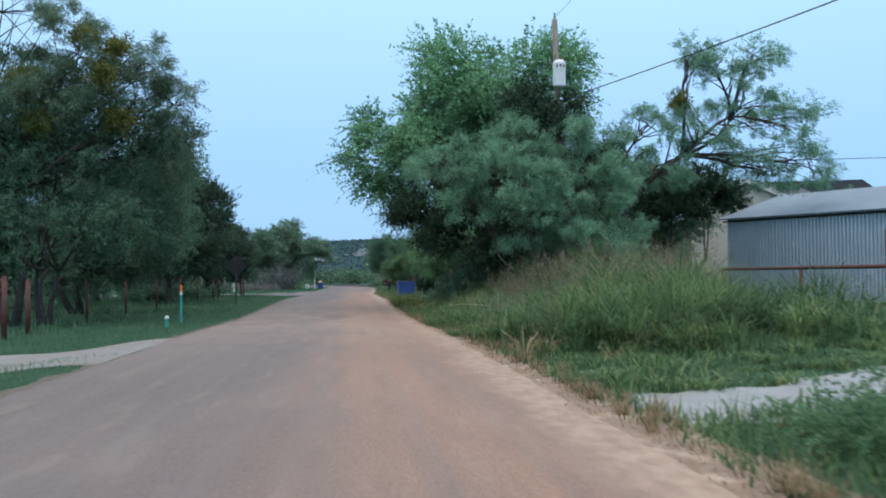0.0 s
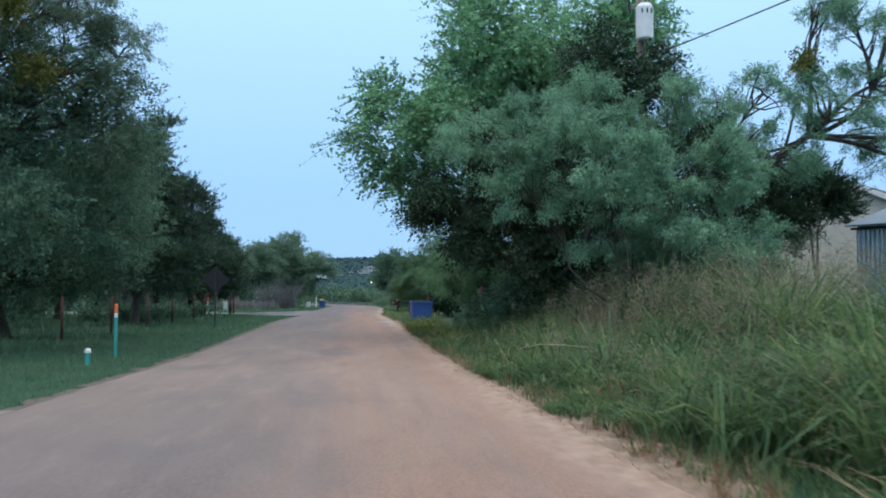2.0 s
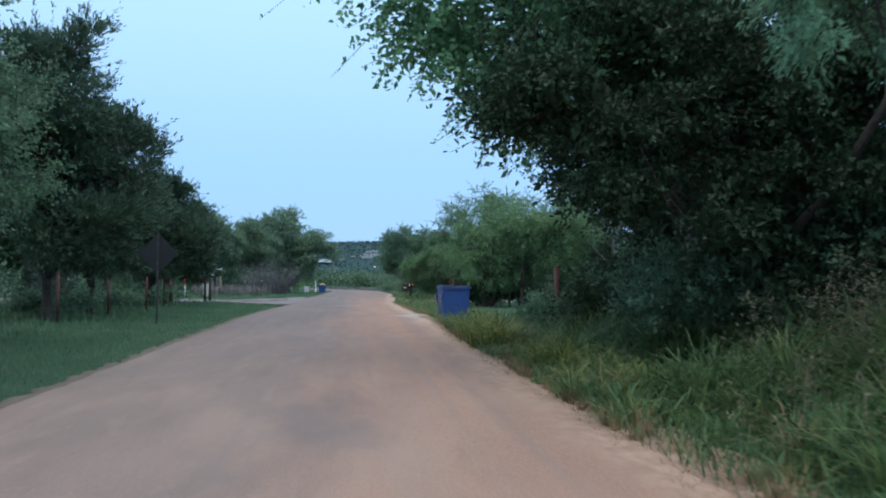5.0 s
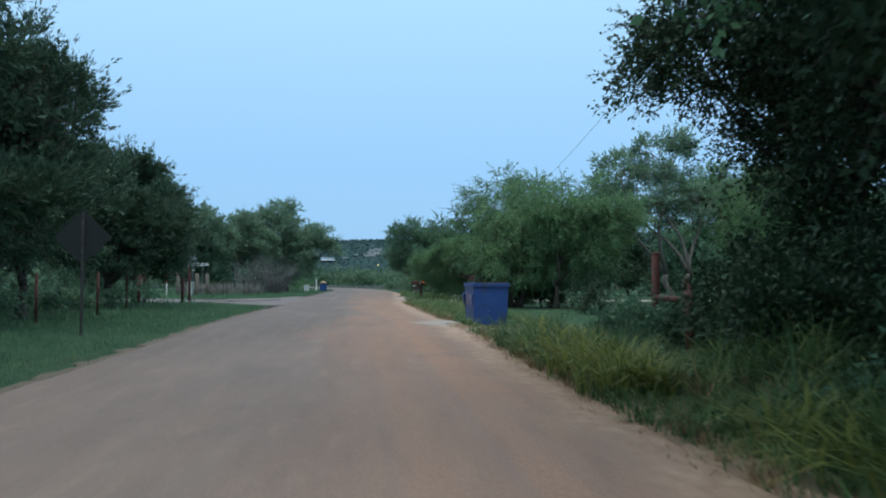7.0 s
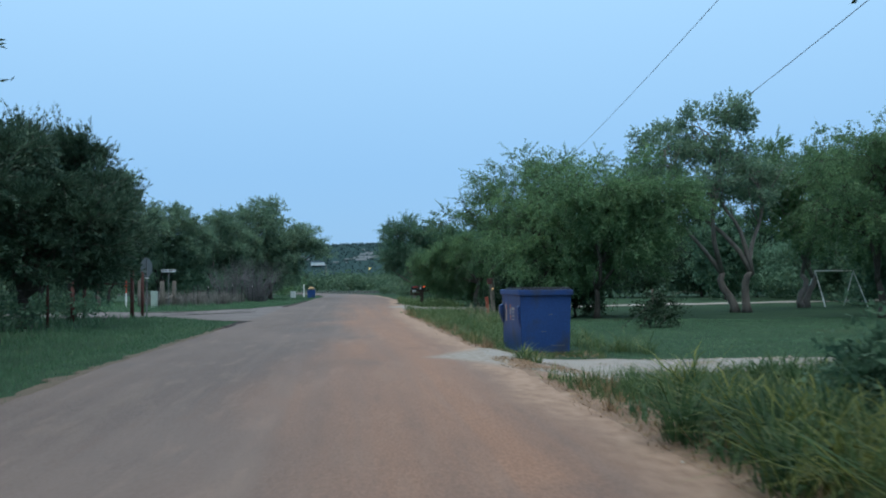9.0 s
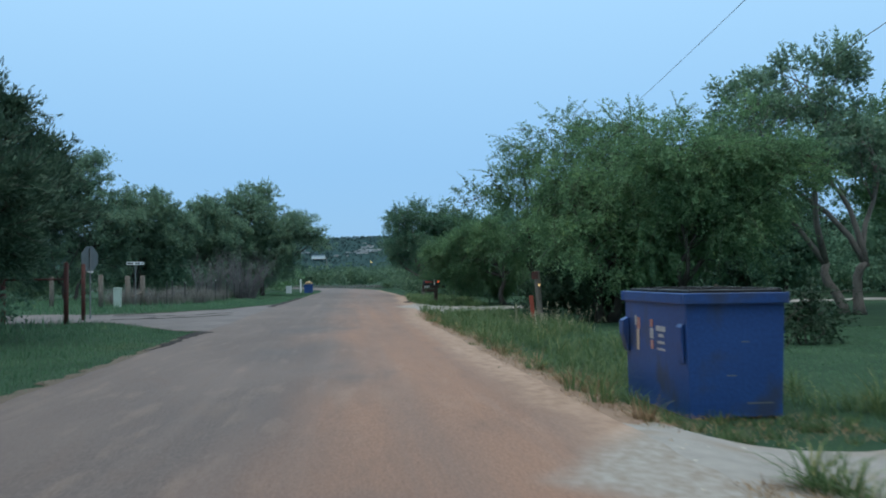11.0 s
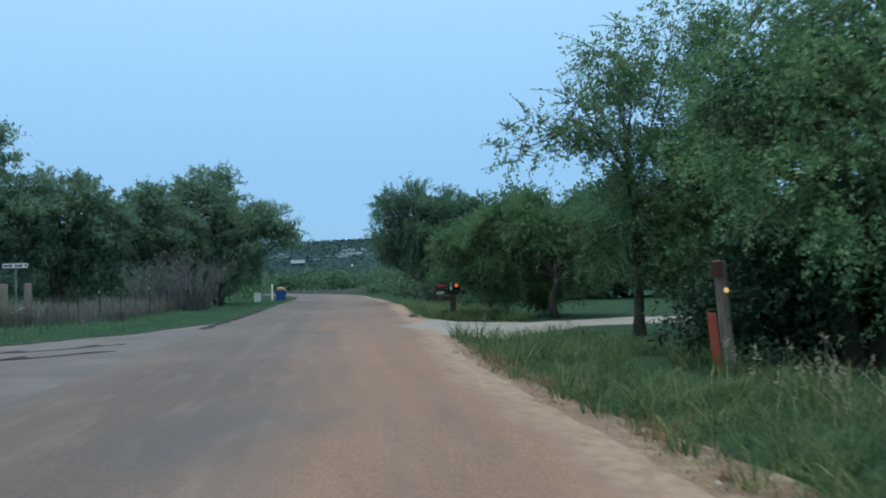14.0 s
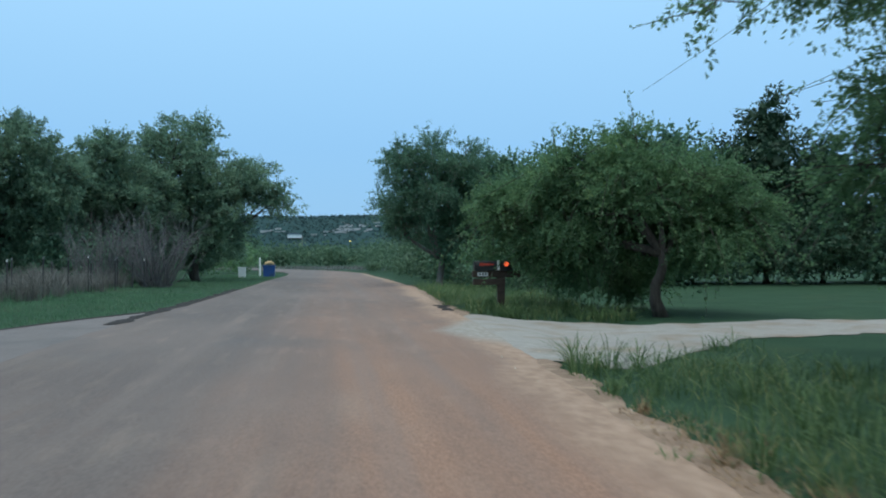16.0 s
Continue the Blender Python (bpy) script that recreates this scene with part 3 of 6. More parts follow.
def drive_far(x):
    return 101.2 - 2.1 * smooth(3.6, 7, x) + 0.2 * max(0, x - 8)


drive_rows = []
for x in steps((2.2, 4.3, 0.1), (4.3, 12, 0.3), (12, 60, 1.0)):
    shut = 1 - smooth(2.5, 3.7, x)
    near = drive_near(x) + 1.0 * shut
    far_ = drive_far(x) - 2.4 * shut
    drive_rows.append(((x, near), (x, far_)))
ribbon("gravel_driveway", drive_rows, M_CALICHE, 0.034, 8, 0.4, "pale gravel driveway crossing the lawn", "driveway", 8)
# dark broken asphalt at the junction
for rows, nm in (
    ([((-3.98 - 0.12 * smooth(74, 77, y), y), (-3.86 + 0.2 * smooth(75, 77.4, y), y)) for y in steps((71.5, 77.8, 0.1))], 11),
    ([((-8.9 + i * 0.2, 88.4 + 0.08 * i), (-8.9 + i * 0.2, 88.5 + 0.085 * i + 1.5 * max(0.0, noise.noise((i * 0.4, 2, 5))))) for i in range(22)], 12),
    ([((-9.6 + i * 0.2, 91.6 + 0.05 * i), (-9.6 + i * 0.2, 91.7 + 0.05 * i + 1.6 * max(0.0, noise.noise((i * 0.35, 4, 9))))) for i in range(24)], 16),
    ([((-3.5 - d_, 103.8 - 10.2 * smooth(0, 6.5, d_) ** 0.55 + 0.03 * d_ - 0.35), (-3.5 - d_, 103.8 - 10.2 * smooth(0, 6.5, d_) ** 0.55 + 0.03 * d_)) for d_ in steps((0.35, 7.5, 0.15))], 17),
    ([((edge_left(y) - 0.28, y), (edge_left(y) - 0.04, y)) for y in steps((98.5, 119, 0.3))], 14),
    ([((edge_right(y) + 0.02, y), (edge_right(y) + 0.26, y)) for y in steps((102.0, 104.4, 0.2))], 15),
):
    ribbon("asphalt_patch", rows, M_TAR, 0.048, 3, 0.22, "dark broken asphalt along the pavement edge", "patch", nm)


# ---- plants ----
def slivers(rng, centre, along, length, width):
    """One slanting triangle for each leaflet."""
    n = len(centre)
    along = along / (np.linalg.norm(along, axis=1, keepdims=True) + 1e-9)
    side = np.cross(along, rng.normal(size=(n, 3)))
    side /= np.linalg.norm(side, axis=1, keepdims=True) + 1e-9
    L, W = length[:, None], width[:, None]
    verts = np.stack([centre - side * W * 0.3, centre + along * L * 0.45 + side * W * 0.6, centre + along * L - side * W * 0.15], axis=1).reshape(-1, 3)
    return verts, np.arange(3 * n).reshape(n, 3)


def kites(rng, centre, along, length, width, fold=0.15):
    """One folded kite for each leaf."""
    n = len(centre)
    along = along / (np.linalg.norm(along, axis=1, keepdims=True) + 1e-9)
    side = np.cross(along, rng.normal(size=(n, 3)))
    side /= np.linalg.norm(side, axis=1, keepdims=True) + 1e-9
    nrm = np.cross(along, side)
    L, W = length[:, None], width[:, None]
    a = centre
    b = centre + along * L * 0.45 + side * W * 0.5 + nrm * W * fold
    c = centre + along * L
    d = centre + along * L * 0.45 - side * W * 0.5 + nrm * W * fold
    verts = np.stack([a, b, c, d], axis=1).reshape(-1, 3)
    quads = np.arange(4 * n).reshape(n, 4)
    return verts, quads


STYLES = {
    # twig length, leaves a twig, leaf length, width, droop, spread
    "elm": (0.95, 19, 0.145, 0.088, 0.35, 0.04),
    "mesquite": (0.3, 42, 0.1, 0.03, 0.3, 0.06),
    "oak": (0.5, 24, 0.115, 0.066, 0.2, 0.06),
    "cedar": (0.62, 22, 0.2, 0.06, -0.25, 0.045),
    "shade": (0.6, 30, 0.09, 0.052, 0.5, 0.035),
    "brush": (0.55, 20, 0.19, 0.1, 0.2, 0.06),
    "far": (0.8, 18, 0.3, 0.19, 0.2, 0.2),
}


# the size of the separate puffs of leaves, for the trees that carry them so
PUFFS = {"mesquite": 0.37, "shade": 0.46, "oak": 0.5, "cedar": 0.5, "brush": 0.55}


def crown_arrays(rng, lobes, twigs, style, inner=True, clumps=13, sprays=()):
    tl, per, ll, lw, droop, spread = STYLES[style]
    vs, qs, k, anchors, shoots, hearts = [], [], 0, [], [], []
    weight = np.array([(l[3] * l[4] * l[5]) ** (2 / 3) for l in lobes])
    weight = weight / weight.sum() * np.array([l[6] if len(l) > 6 else 1.0 for l in lobes])
    for lobe, w in zip(lobes, weight):
        c, r = np.array(lobe[:3]), np.array(lobe[3:6])
        m = clumps if style == "mesquite" or style not in PUFFS else int(np.clip(1.7 * (r.mean() / PUFFS[style]) ** 2, 8, 60))
        d = rng.normal(size=(m, 3))
        d /= np.linalg.norm(d, axis=1, keepdims=True)
        cc = c + d * r * rng.uniform(0.4, 1.08, (m, 1))
        cr = r * (13 / m) ** 0.4 * np.clip(rng.lognormal(-1.2, 0.35, (m, 1)), 0.14, 0.5)
        if style in PUFFS:
            cc = c + d * r * rng.uniform(0.55, 1.05, (m, 1))
            cr = PUFFS[style] * rng.lognormal(0, 0.35, (m, 1)) * np.array([1.1, 1.1, 0.58 if style == "mesquite" else 0.46 if style == "cedar" else 0.65]) * min(1.0, float(r.mean()) / 1.2)
        n = max(20, int(twigs * w))
        share = (cr.prod(axis=1)) ** (2 / 3)
        pick = rng.choice(m, n, p=share / share.sum())
        e = rng.normal(size=(n, 3))
        e /= np.linalg.norm(e, axis=1, keepdims=True)
        p = cc[pick] + e * cr[pick] * rng.uniform(0.1 if style in PUFFS else 0.35, 1.05, (n, 1))
        outward = (p - c) / r
        outward /= np.linalg.norm(outward, axis=1, keepdims=True) + 1e-9
        way = outward * 0.7 + e * 0.5 + rng.normal(size=(n, 3)) * 0.35
        way[:, 2] -= droop
        way /= np.linalg.norm(way, axis=1, keepdims=True)
        anchors.append((c, cc))
        hearts.append(p)
        u = rng.uniform(0, 1, (n, per))
        length = tl * rng.uniform(0.5, 1.3, (n, 1)) * np.where(rng.uniform(0, 1, (n, 1)) < 0.1, 1.35 if style == "elm" else 1.9, 1.0)
        pos = p[:, None, :] + way[:, None, :] * (u * length)[..., None] + rng.normal(size=(n, per, 3)) * spread
        pos[..., 2] -= droop * 0.4 * (u * length) ** 2
        dirn = way[:, None, :] * 0.7 + rng.normal(size=(n, per, 3)) * 0.7
        if style == "elm":
            flank = np.cross(way, [0, 0, 1.0])[:, None, :] * np.where(rng.uniform(0, 1, (n, per, 1)) < 0.5, -1.0, 1.0)
            dirn = way[:, None, :] * 0.5 + flank * 0.9 + rng.normal(size=(n, per, 3)) * 0.4
        if style == "cedar":
            dirn = way[:, None, :] + np.array([0, 0, 0.35]) + rng.normal(size=(n, per, 3)) * 0.38
        if style == "mesquite":
            dirn[..., 2] -= 0.45
        pos, dirn = pos.reshape(-1, 3), dirn.reshape(-1, 3)
        sz = rng.uniform(0.6, 1.25, len(pos))
        if style != "elm":
            v, q = slivers(rng, pos, dirn, ll * sz, lw * sz)
        else:
            v, q = kites(rng, pos, dirn, ll * sz, lw * sz)
        vs.append(v), qs.append(q + k)
        k += len(v)
        for t_ in np.nonzero(length[:, 0] > tl * 1.35)[0]:
            a_, w_, n_ = p[t_] - way[t_] * 0.5, way[t_], length[t_, 0]
            shoots.append([a_, p[t_] + w_ * n_ * 0.5 - np.array([0, 0, droop * 0.1 * n_ ** 2]), p[t_] + w_ * n_ - np.array([0, 0, droop * 0.4 * n_ ** 2])])
        if inner and (len(lobe) < 7 or lobe[6] >= 0.8):
            n = int(n * {"far": 1.4, "elm": 1.0}.get(style, 2.4))
            big = (2.2, 3.6) if style == "far" else (1.5, 2.1)
            e = rng.normal(size=(n, 3))
            e /= np.linalg.norm(e, axis=1, keepdims=True)
            pos = c + e * r * (rng.uniform(0, 1, (n, 1)) ** 0.6) * 0.62
            sz = rng.uniform(0.7, 1.3, n)
            if style != "elm":
                v, q = slivers(rng, pos, rng.normal(size=(n, 3)), ll * big[0] * sz, lw * big[1] * sz)
            else:
                v, q = kites(rng, pos, rng.normal(size=(n, 3)), ll * big[0] * sz, lw * big[1] * sz)
            vs.append(v), qs.append(q + k)
            k += len(v)
    # long arching shoots that break the outline: start, direction, how many, length, scatter
    hearts = np.concatenate(hearts)
    for start, aim, count, reach, jitter in sprays:
        for _ in range(count):
            o = np.array(start) + rng.normal(size=3) * jitter * np.array([1.0, 0.5, 0.9])
            o = hearts[np.argmin(((hearts - o) ** 2).sum(axis=1))]
            w_ = np.array(aim) + rng.normal(size=3) * np.array([0.45, 0.4, 0.4])
            w_ /= np.linalg.norm(w_)
            n_ = reach * rng.uniform(0.35, 1.1)
            curl = rng.uniform(0.05, 0.3)
            m = int(n_ / 0.045)
            u = np.linspace(0.1, 1.0, m) * n_
            sag = curl * u ** 2
            pos = o + w_ * u[:, None]
            pos[:, 2] -= sag
            flank = np.cross(w_, [0, 0, 1.0]) * np.where(np.arange(m) % 2, -1.0, 1.0)[:, None]
            dirn = w_ * 0.5 + flank * 0.8 + rng.normal(size=(m, 3)) * 0.45
            sz = rng.uniform(0.7, 1.2, m) * np.linspace(1.15, 0.7, m)
            v, q = (kites if style == "elm" else slivers)(rng, pos, dirn, ll * sz, lw * sz)
            vs.append(v), qs.append(q + k)
            k += len(v)
            shoots.append([o, o + w_ * n_ * 0.5 - np.array([0, 0, curl * 0.25 * n_ ** 2]), o + w_ * n_ - np.array([0, 0, curl * n_ ** 2])])
    return np.concatenate(vs), np.concatenate(qs), anchors, shoots


def wavy(rng, a, b, n, amount):
    """A gently bowed way from a to b."""
    a, b = Vector(a), Vector(b)
    v1, v2 = Vector(rng.normal(0, 1, 3)) + Vector((0, 0, 0.8)), Vector(rng.normal(0, 1, 3))
    out = []
    for i in range(n + 1):
        u = i / n
        out.append(a.lerp(b, u) + v1 * amount * math.sin(math.pi * u) + v2 * amount * 0.6 * math.sin(2 * math.pi * u))
    return out


def tree(x, y, label, lobes, style, leaves, twigs, seed, fork=1.6, girth=0.22, bark=None, lean=(0, 0), stems=1, inner=True, branches=True, name="tree", clumps=13, sprays=(), via=None):
    """Lobes are given in the world; the thing stands at its trunk's foot."""
    rng = np.random.default_rng(seed)
    z0 = ground(x, y) - 0.05
    root = thing(name, x, y, z0, 0, label, {"bush": "bush", "weed": "weeds"}.get(name, "tree"))
    local = [(l[0] - x, l[1] - y, l[2] - z0, *l[3:]) for l in lobes]
    v, q, anchors, shoots = crown_arrays(rng, local, twigs, style, inner, clumps, [((a[0] - x, a[1] - y, a[2] - z0), *rest) for a, *rest in sprays])
    low = v[:, 2] < 0.05
    v[low, 2] = 0.05
    g = Geo()
    for s in range(stems):
        off = (0.0, 0.0) if stems == 1 else (rng.normal(0, 0.25), rng.normal(0, 0.25))
        top = Vector((lean[0] * fork + off[0] * 2.5, lean[1] * fork + off[1] * 2.5, fork))
        pts = wavy(rng, (off[0], off[1], 0), top, 5, 0.06 * fork)
        g.tube(pts, [girth * (1.35 if i == 0 else 1 - 0.07 * i) / stems ** 0.4 for i in range(6)], 9)
        limbs = {}
        for li, (c, cc) in enumerate(anchors):
            if li % stems != s:
                continue
            if via and li in via:
                root_at, g2 = limbs[via[li]][4], girth * 0.3
                limbs[li] = limb = wavy(rng, root_at, c, 6, 0.05 * (Vector(c) - root_at).length)
                g.tube(limb, [g2 * (1 - 0.13 * i) for i in range(7)], 7)
                for p in cc:
                    start = limb[2 + int(rng.integers(0, 5))]
                    g.tube(wavy(rng, start, p, 4, 0.05 * (Vector(p) - start).length), [g2 * 0.36, g2 * 0.3, g2 * 0.22, g2 * 0.15, g2 * 0.08], 5)
                continue
            far = (Vector(c) - top).length
            g2 = girth * (0.62 if len(lobes[li]) < 7 else 0.28) / stems ** 0.4
            limbs[li] = limb = wavy(rng, top - Vector((0, 0, 0.12)), c, 6, 0.06 * far)
            g.tube(limb, [g2 * (1 - 0.13 * i) for i in range(7)], 7)
            if branches:
                for p in cc:
                    start = limb[3 + int(rng.integers(0, 4))]
                    g.tube(wavy(rng, start, p, 4, 0.05 * (Vector(p) - start).length), [g2 * 0.3, g2 * 0.24, g2 * 0.18, g2 * 0.12, g2 * 0.06], 5)
                    for _ in range(1 if style in PUFFS else 3):
                        e = Vector(p) + Vector(rng.normal(0, 1, 3)) * 0.22 * float(np.mean(lobes[li][3:6]))
                        g.tube(wavy(rng, p, e, 2, 0.05), [g2 * 0.1, g2 * 0.06, 0.004], 4, False)
    if branches:
        for pts in shoots:
            g.tube(pts, [0.012, 0.008, 0.003], 3, False)
    part("trunk", g, bark or M_BARK, root, round_shade=True)
    part("crown", fast_mesh("crown", v, q, leaves), leaves, root)
    return root


def blades(rng, pos, height, width, lean, heading=None):
    """Curved grass blades of three segments."""
    n = len(pos)
    w = rng.uniform(0, 2 * math.pi, n) if heading is None else heading
    d = np.stack([np.cos(w), np.sin(w), np.zeros(n)], 1)
    s = np.stack([-np.sin(w), np.cos(w), np.zeros(n)], 1)
    rows = []
    for u, wd in ((0.0, 0.8), (0.4, 1.0), (0.75, 0.7), (1.0, 0.06)):
        bend_ = lean[:, None] * height[:, None] * u ** 2
        rise = height[:, None] * (u - 0.42 * lean[:, None] * u ** 3)
        c = pos + d * bend_ + np.array([0, 0, 1.0]) * rise
        rows += [c - s * width[:, None] * wd * 0.5, c + s * width[:, None] * wd * 0.5]
    v = np.stack(rows, 1).reshape(-1, 3)
    q = np.array([[0, 1, 3, 2], [2, 3, 5, 4], [4, 5, 7, 6]])
    quads = (np.arange(n)[:, None, None] * 8 + q[None]).reshape(-1, 4)
    return v, quads


def grass(name, label, rng, pts, height, width, lean, material, heading=None):
    if float(np.max(height)) < 0.42:
        n = len(pts)
        w = rng.uniform(0, 2 * math.pi, n)
        d = np.stack([np.cos(w), np.sin(w), np.zeros(n)], 1)
        t = np.stack([-np.sin(w), np.cos(w), np.zeros(n)], 1) * width[:, None] * 0.6
        v = np.stack([pts - t, pts + t, pts + d * (lean * height)[:, None] * 0.8 + np.array([0, 0, 1.0]) * height[:, None]], 1).reshape(-1, 3)
        q = np.arange(3 * n).reshape(n, 3)
    else:
        v, q = blades(rng, pts, height, width, lean, heading)
    ob = new(name, fast_mesh(name, v, q, material))
    return tagged(ob, label, "grass", kind="stuff")


def scatter(rng, n, x0, x1, y0, y1, keep=None):
    p = np.stack([rng.uniform(x0, x1, n), rng.uniform(y0, y1, n)], 1)
    if keep is not None:
        p = p[[keep(a, b) for a, b in p]]
    return np.array([(a, b, ground(a, b) - 0.01) for a, b in p])


def in_drive(x, y):
    if x > 0:
        if 3.1 < x < 7.9 and 8.1 + 0.1 * (x - 3) < y < 9.7 + 0.36 * (x - 3):
            return True
        if 57.0 < y < 60.9 or (55.4 < y < 57.1 and x < 3.7):
            return True
        if drive_near(x) - 0.1 < y < drive_far(x) + 0.1:
            return True
        if (62.6 < y < 65.2 and 3.3 < x < 5.0) or (60.6 < y < 62.9 and 2.7 < x < 5.2):
            return True
        return False
    if -12 < x < -3.5 and 17.2 < y < 21.3 + 0.5 * (x + 4) + 0.4:
        return True
    d = -3.5 - x
    near = 78.3 + 8.2 * smooth(0, 5.5, d) + 0.03 * d
    far_ = 104 - 10.2 * smooth(0, 6.5, d) ** 0.55 + 0.03 * d
    return near - 0.2 < y < far_ + 0.2


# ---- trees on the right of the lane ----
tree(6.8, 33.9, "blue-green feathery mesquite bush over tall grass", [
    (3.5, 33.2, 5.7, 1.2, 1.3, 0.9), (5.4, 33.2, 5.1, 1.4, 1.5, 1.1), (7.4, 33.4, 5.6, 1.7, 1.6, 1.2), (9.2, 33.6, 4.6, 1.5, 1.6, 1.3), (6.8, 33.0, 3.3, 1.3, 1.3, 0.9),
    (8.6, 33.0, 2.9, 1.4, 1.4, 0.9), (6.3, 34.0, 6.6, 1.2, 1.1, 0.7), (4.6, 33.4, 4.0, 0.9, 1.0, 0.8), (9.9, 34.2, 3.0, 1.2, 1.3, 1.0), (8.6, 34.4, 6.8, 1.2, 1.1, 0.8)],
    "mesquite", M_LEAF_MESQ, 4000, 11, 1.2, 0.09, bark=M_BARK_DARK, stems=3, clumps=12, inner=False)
tree(7.0, 41.0, "tall dark green elm tree overhanging the road", [
    (3.5, 41.0, 7.6, 2.1, 2.2, 2.2), (5.0, 41.8, 10.2, 2.6, 2.5, 2.2, 0.85), (8.2, 42.4, 9.6, 3.0, 2.8, 2.7),
    (1.4, 40.4, 6.6, 1.5, 1.4, 1.7, 0.75), (2.7, 40.6, 4.9, 1.1, 1.0, 0.9, 0.7)],
    "elm", M_LEAF_ELM, 4700, 12, 3.0, 0.3, stems=2, clumps=22, sprays=[
        ((1.7, 40.4, 4.9), (-0.8, -0.1, -0.2), 16, 1.3, 0.4), ((2.4, 40.4, 4.3), (-0.5, -0.1, -0.7), 9, 1.0, 0.35), ((1.2, 40.3, 5.4), (-0.9, 0, 0.0), 10, 1.2, 0.4),
        ((0.7, 40.4, 6.9), (-1, 0, 0.15), 22, 1.6, 0.5), ((1.2, 40.5, 8.3), (-1, 0, 0.4), 18, 1.6, 0.45), ((0.9, 40.3, 5.9), (-0.9, -0.1, 0.1), 16, 1.3, 0.45),
        ((2.4, 41.0, 9.6), (-0.9, 0, 0.5), 12, 1.7, 0.4), ((4.2, 41.8, 11.7), (-0.4, 0, 0.9), 14, 1.0, 0.5), ((6.4, 42.0, 11.7), (0.0, 0, 1.0), 14, 0.8, 0.6), ((9.6, 42.4, 11.4), (0.4, 0, 0.8), 10, 1.3, 0.6)])
# rear elm boughs, mostly unseen, added to shade the bushes; leaf colour darkened too
tree(7.9, 46.4, "rear elm canopy added for shade, in darkened leaves", [
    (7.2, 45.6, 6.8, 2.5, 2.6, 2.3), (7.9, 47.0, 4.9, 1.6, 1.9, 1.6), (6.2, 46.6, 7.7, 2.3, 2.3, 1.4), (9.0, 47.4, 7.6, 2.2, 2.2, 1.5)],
    "oak", M_LEAF_CEDAR_DIM, 2300, 36, 3.0, 0.2)
# the elm's lower boughs as their own tree, underside shade painted by dark leaves
tree(7.6, 40.2, "lower elm boughs, leaves darkened as shade under the crown", [
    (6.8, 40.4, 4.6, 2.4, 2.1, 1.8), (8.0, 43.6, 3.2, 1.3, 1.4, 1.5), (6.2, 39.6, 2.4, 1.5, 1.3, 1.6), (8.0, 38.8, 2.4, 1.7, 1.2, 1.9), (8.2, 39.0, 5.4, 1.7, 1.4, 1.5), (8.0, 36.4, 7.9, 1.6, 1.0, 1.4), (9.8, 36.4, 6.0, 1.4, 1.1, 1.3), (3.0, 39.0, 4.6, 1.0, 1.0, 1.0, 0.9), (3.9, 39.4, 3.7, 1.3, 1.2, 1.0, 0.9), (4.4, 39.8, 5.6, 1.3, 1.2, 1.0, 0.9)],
    "oak", M_LEAF_CEDAR_DIM, 4600, 27, 1.6, 0.2, stems=2)
# canopy shade is put into this tree's dark leaf colour
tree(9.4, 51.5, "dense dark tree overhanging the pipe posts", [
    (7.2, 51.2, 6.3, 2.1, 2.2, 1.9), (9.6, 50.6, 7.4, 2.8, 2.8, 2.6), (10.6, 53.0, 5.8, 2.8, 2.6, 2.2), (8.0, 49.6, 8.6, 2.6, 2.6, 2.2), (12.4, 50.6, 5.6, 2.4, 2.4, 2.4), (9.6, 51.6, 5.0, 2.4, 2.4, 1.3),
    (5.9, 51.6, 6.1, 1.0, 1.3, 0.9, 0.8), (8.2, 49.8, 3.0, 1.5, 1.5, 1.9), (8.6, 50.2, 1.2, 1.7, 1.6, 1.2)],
    "oak", M_LEAF_CEDAR_DIM, 5200, 19, 2.8, 0.26, stems=2, sprays=[
        ((5.4, 51.4, 6.4), (-1, 0, 0.2), 10, 0.9, 0.3), ((6.2, 51.0, 5.4), (-0.6, 0, -0.2), 8, 0.7, 0.3)])
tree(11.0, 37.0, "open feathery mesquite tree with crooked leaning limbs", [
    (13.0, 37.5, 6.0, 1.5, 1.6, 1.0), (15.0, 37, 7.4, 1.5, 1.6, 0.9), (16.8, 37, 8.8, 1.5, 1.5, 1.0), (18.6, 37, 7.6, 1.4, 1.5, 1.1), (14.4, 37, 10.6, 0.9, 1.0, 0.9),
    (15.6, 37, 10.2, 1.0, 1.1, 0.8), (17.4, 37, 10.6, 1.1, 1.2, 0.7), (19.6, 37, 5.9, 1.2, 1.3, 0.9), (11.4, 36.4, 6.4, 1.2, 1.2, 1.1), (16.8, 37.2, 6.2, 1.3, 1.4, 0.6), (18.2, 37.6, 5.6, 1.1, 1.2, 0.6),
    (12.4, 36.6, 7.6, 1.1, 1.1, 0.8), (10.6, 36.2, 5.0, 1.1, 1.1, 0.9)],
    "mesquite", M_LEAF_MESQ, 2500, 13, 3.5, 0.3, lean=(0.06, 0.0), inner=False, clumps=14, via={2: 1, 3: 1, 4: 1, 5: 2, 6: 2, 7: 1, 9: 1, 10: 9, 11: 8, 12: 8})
tree(15.0, 47.0, "dark leafy tree behind the mesquite", [(14.6, 47, 4.4, 2.6, 2.4, 2.4), (17.0, 47.5, 3.8, 2.2, 2.2, 2.4), (12.0, 47, 3.6, 2.4, 2.2, 2.6)],
     "oak", M_LEAF_OAK, 2200, 14, 1.4, 0.2)
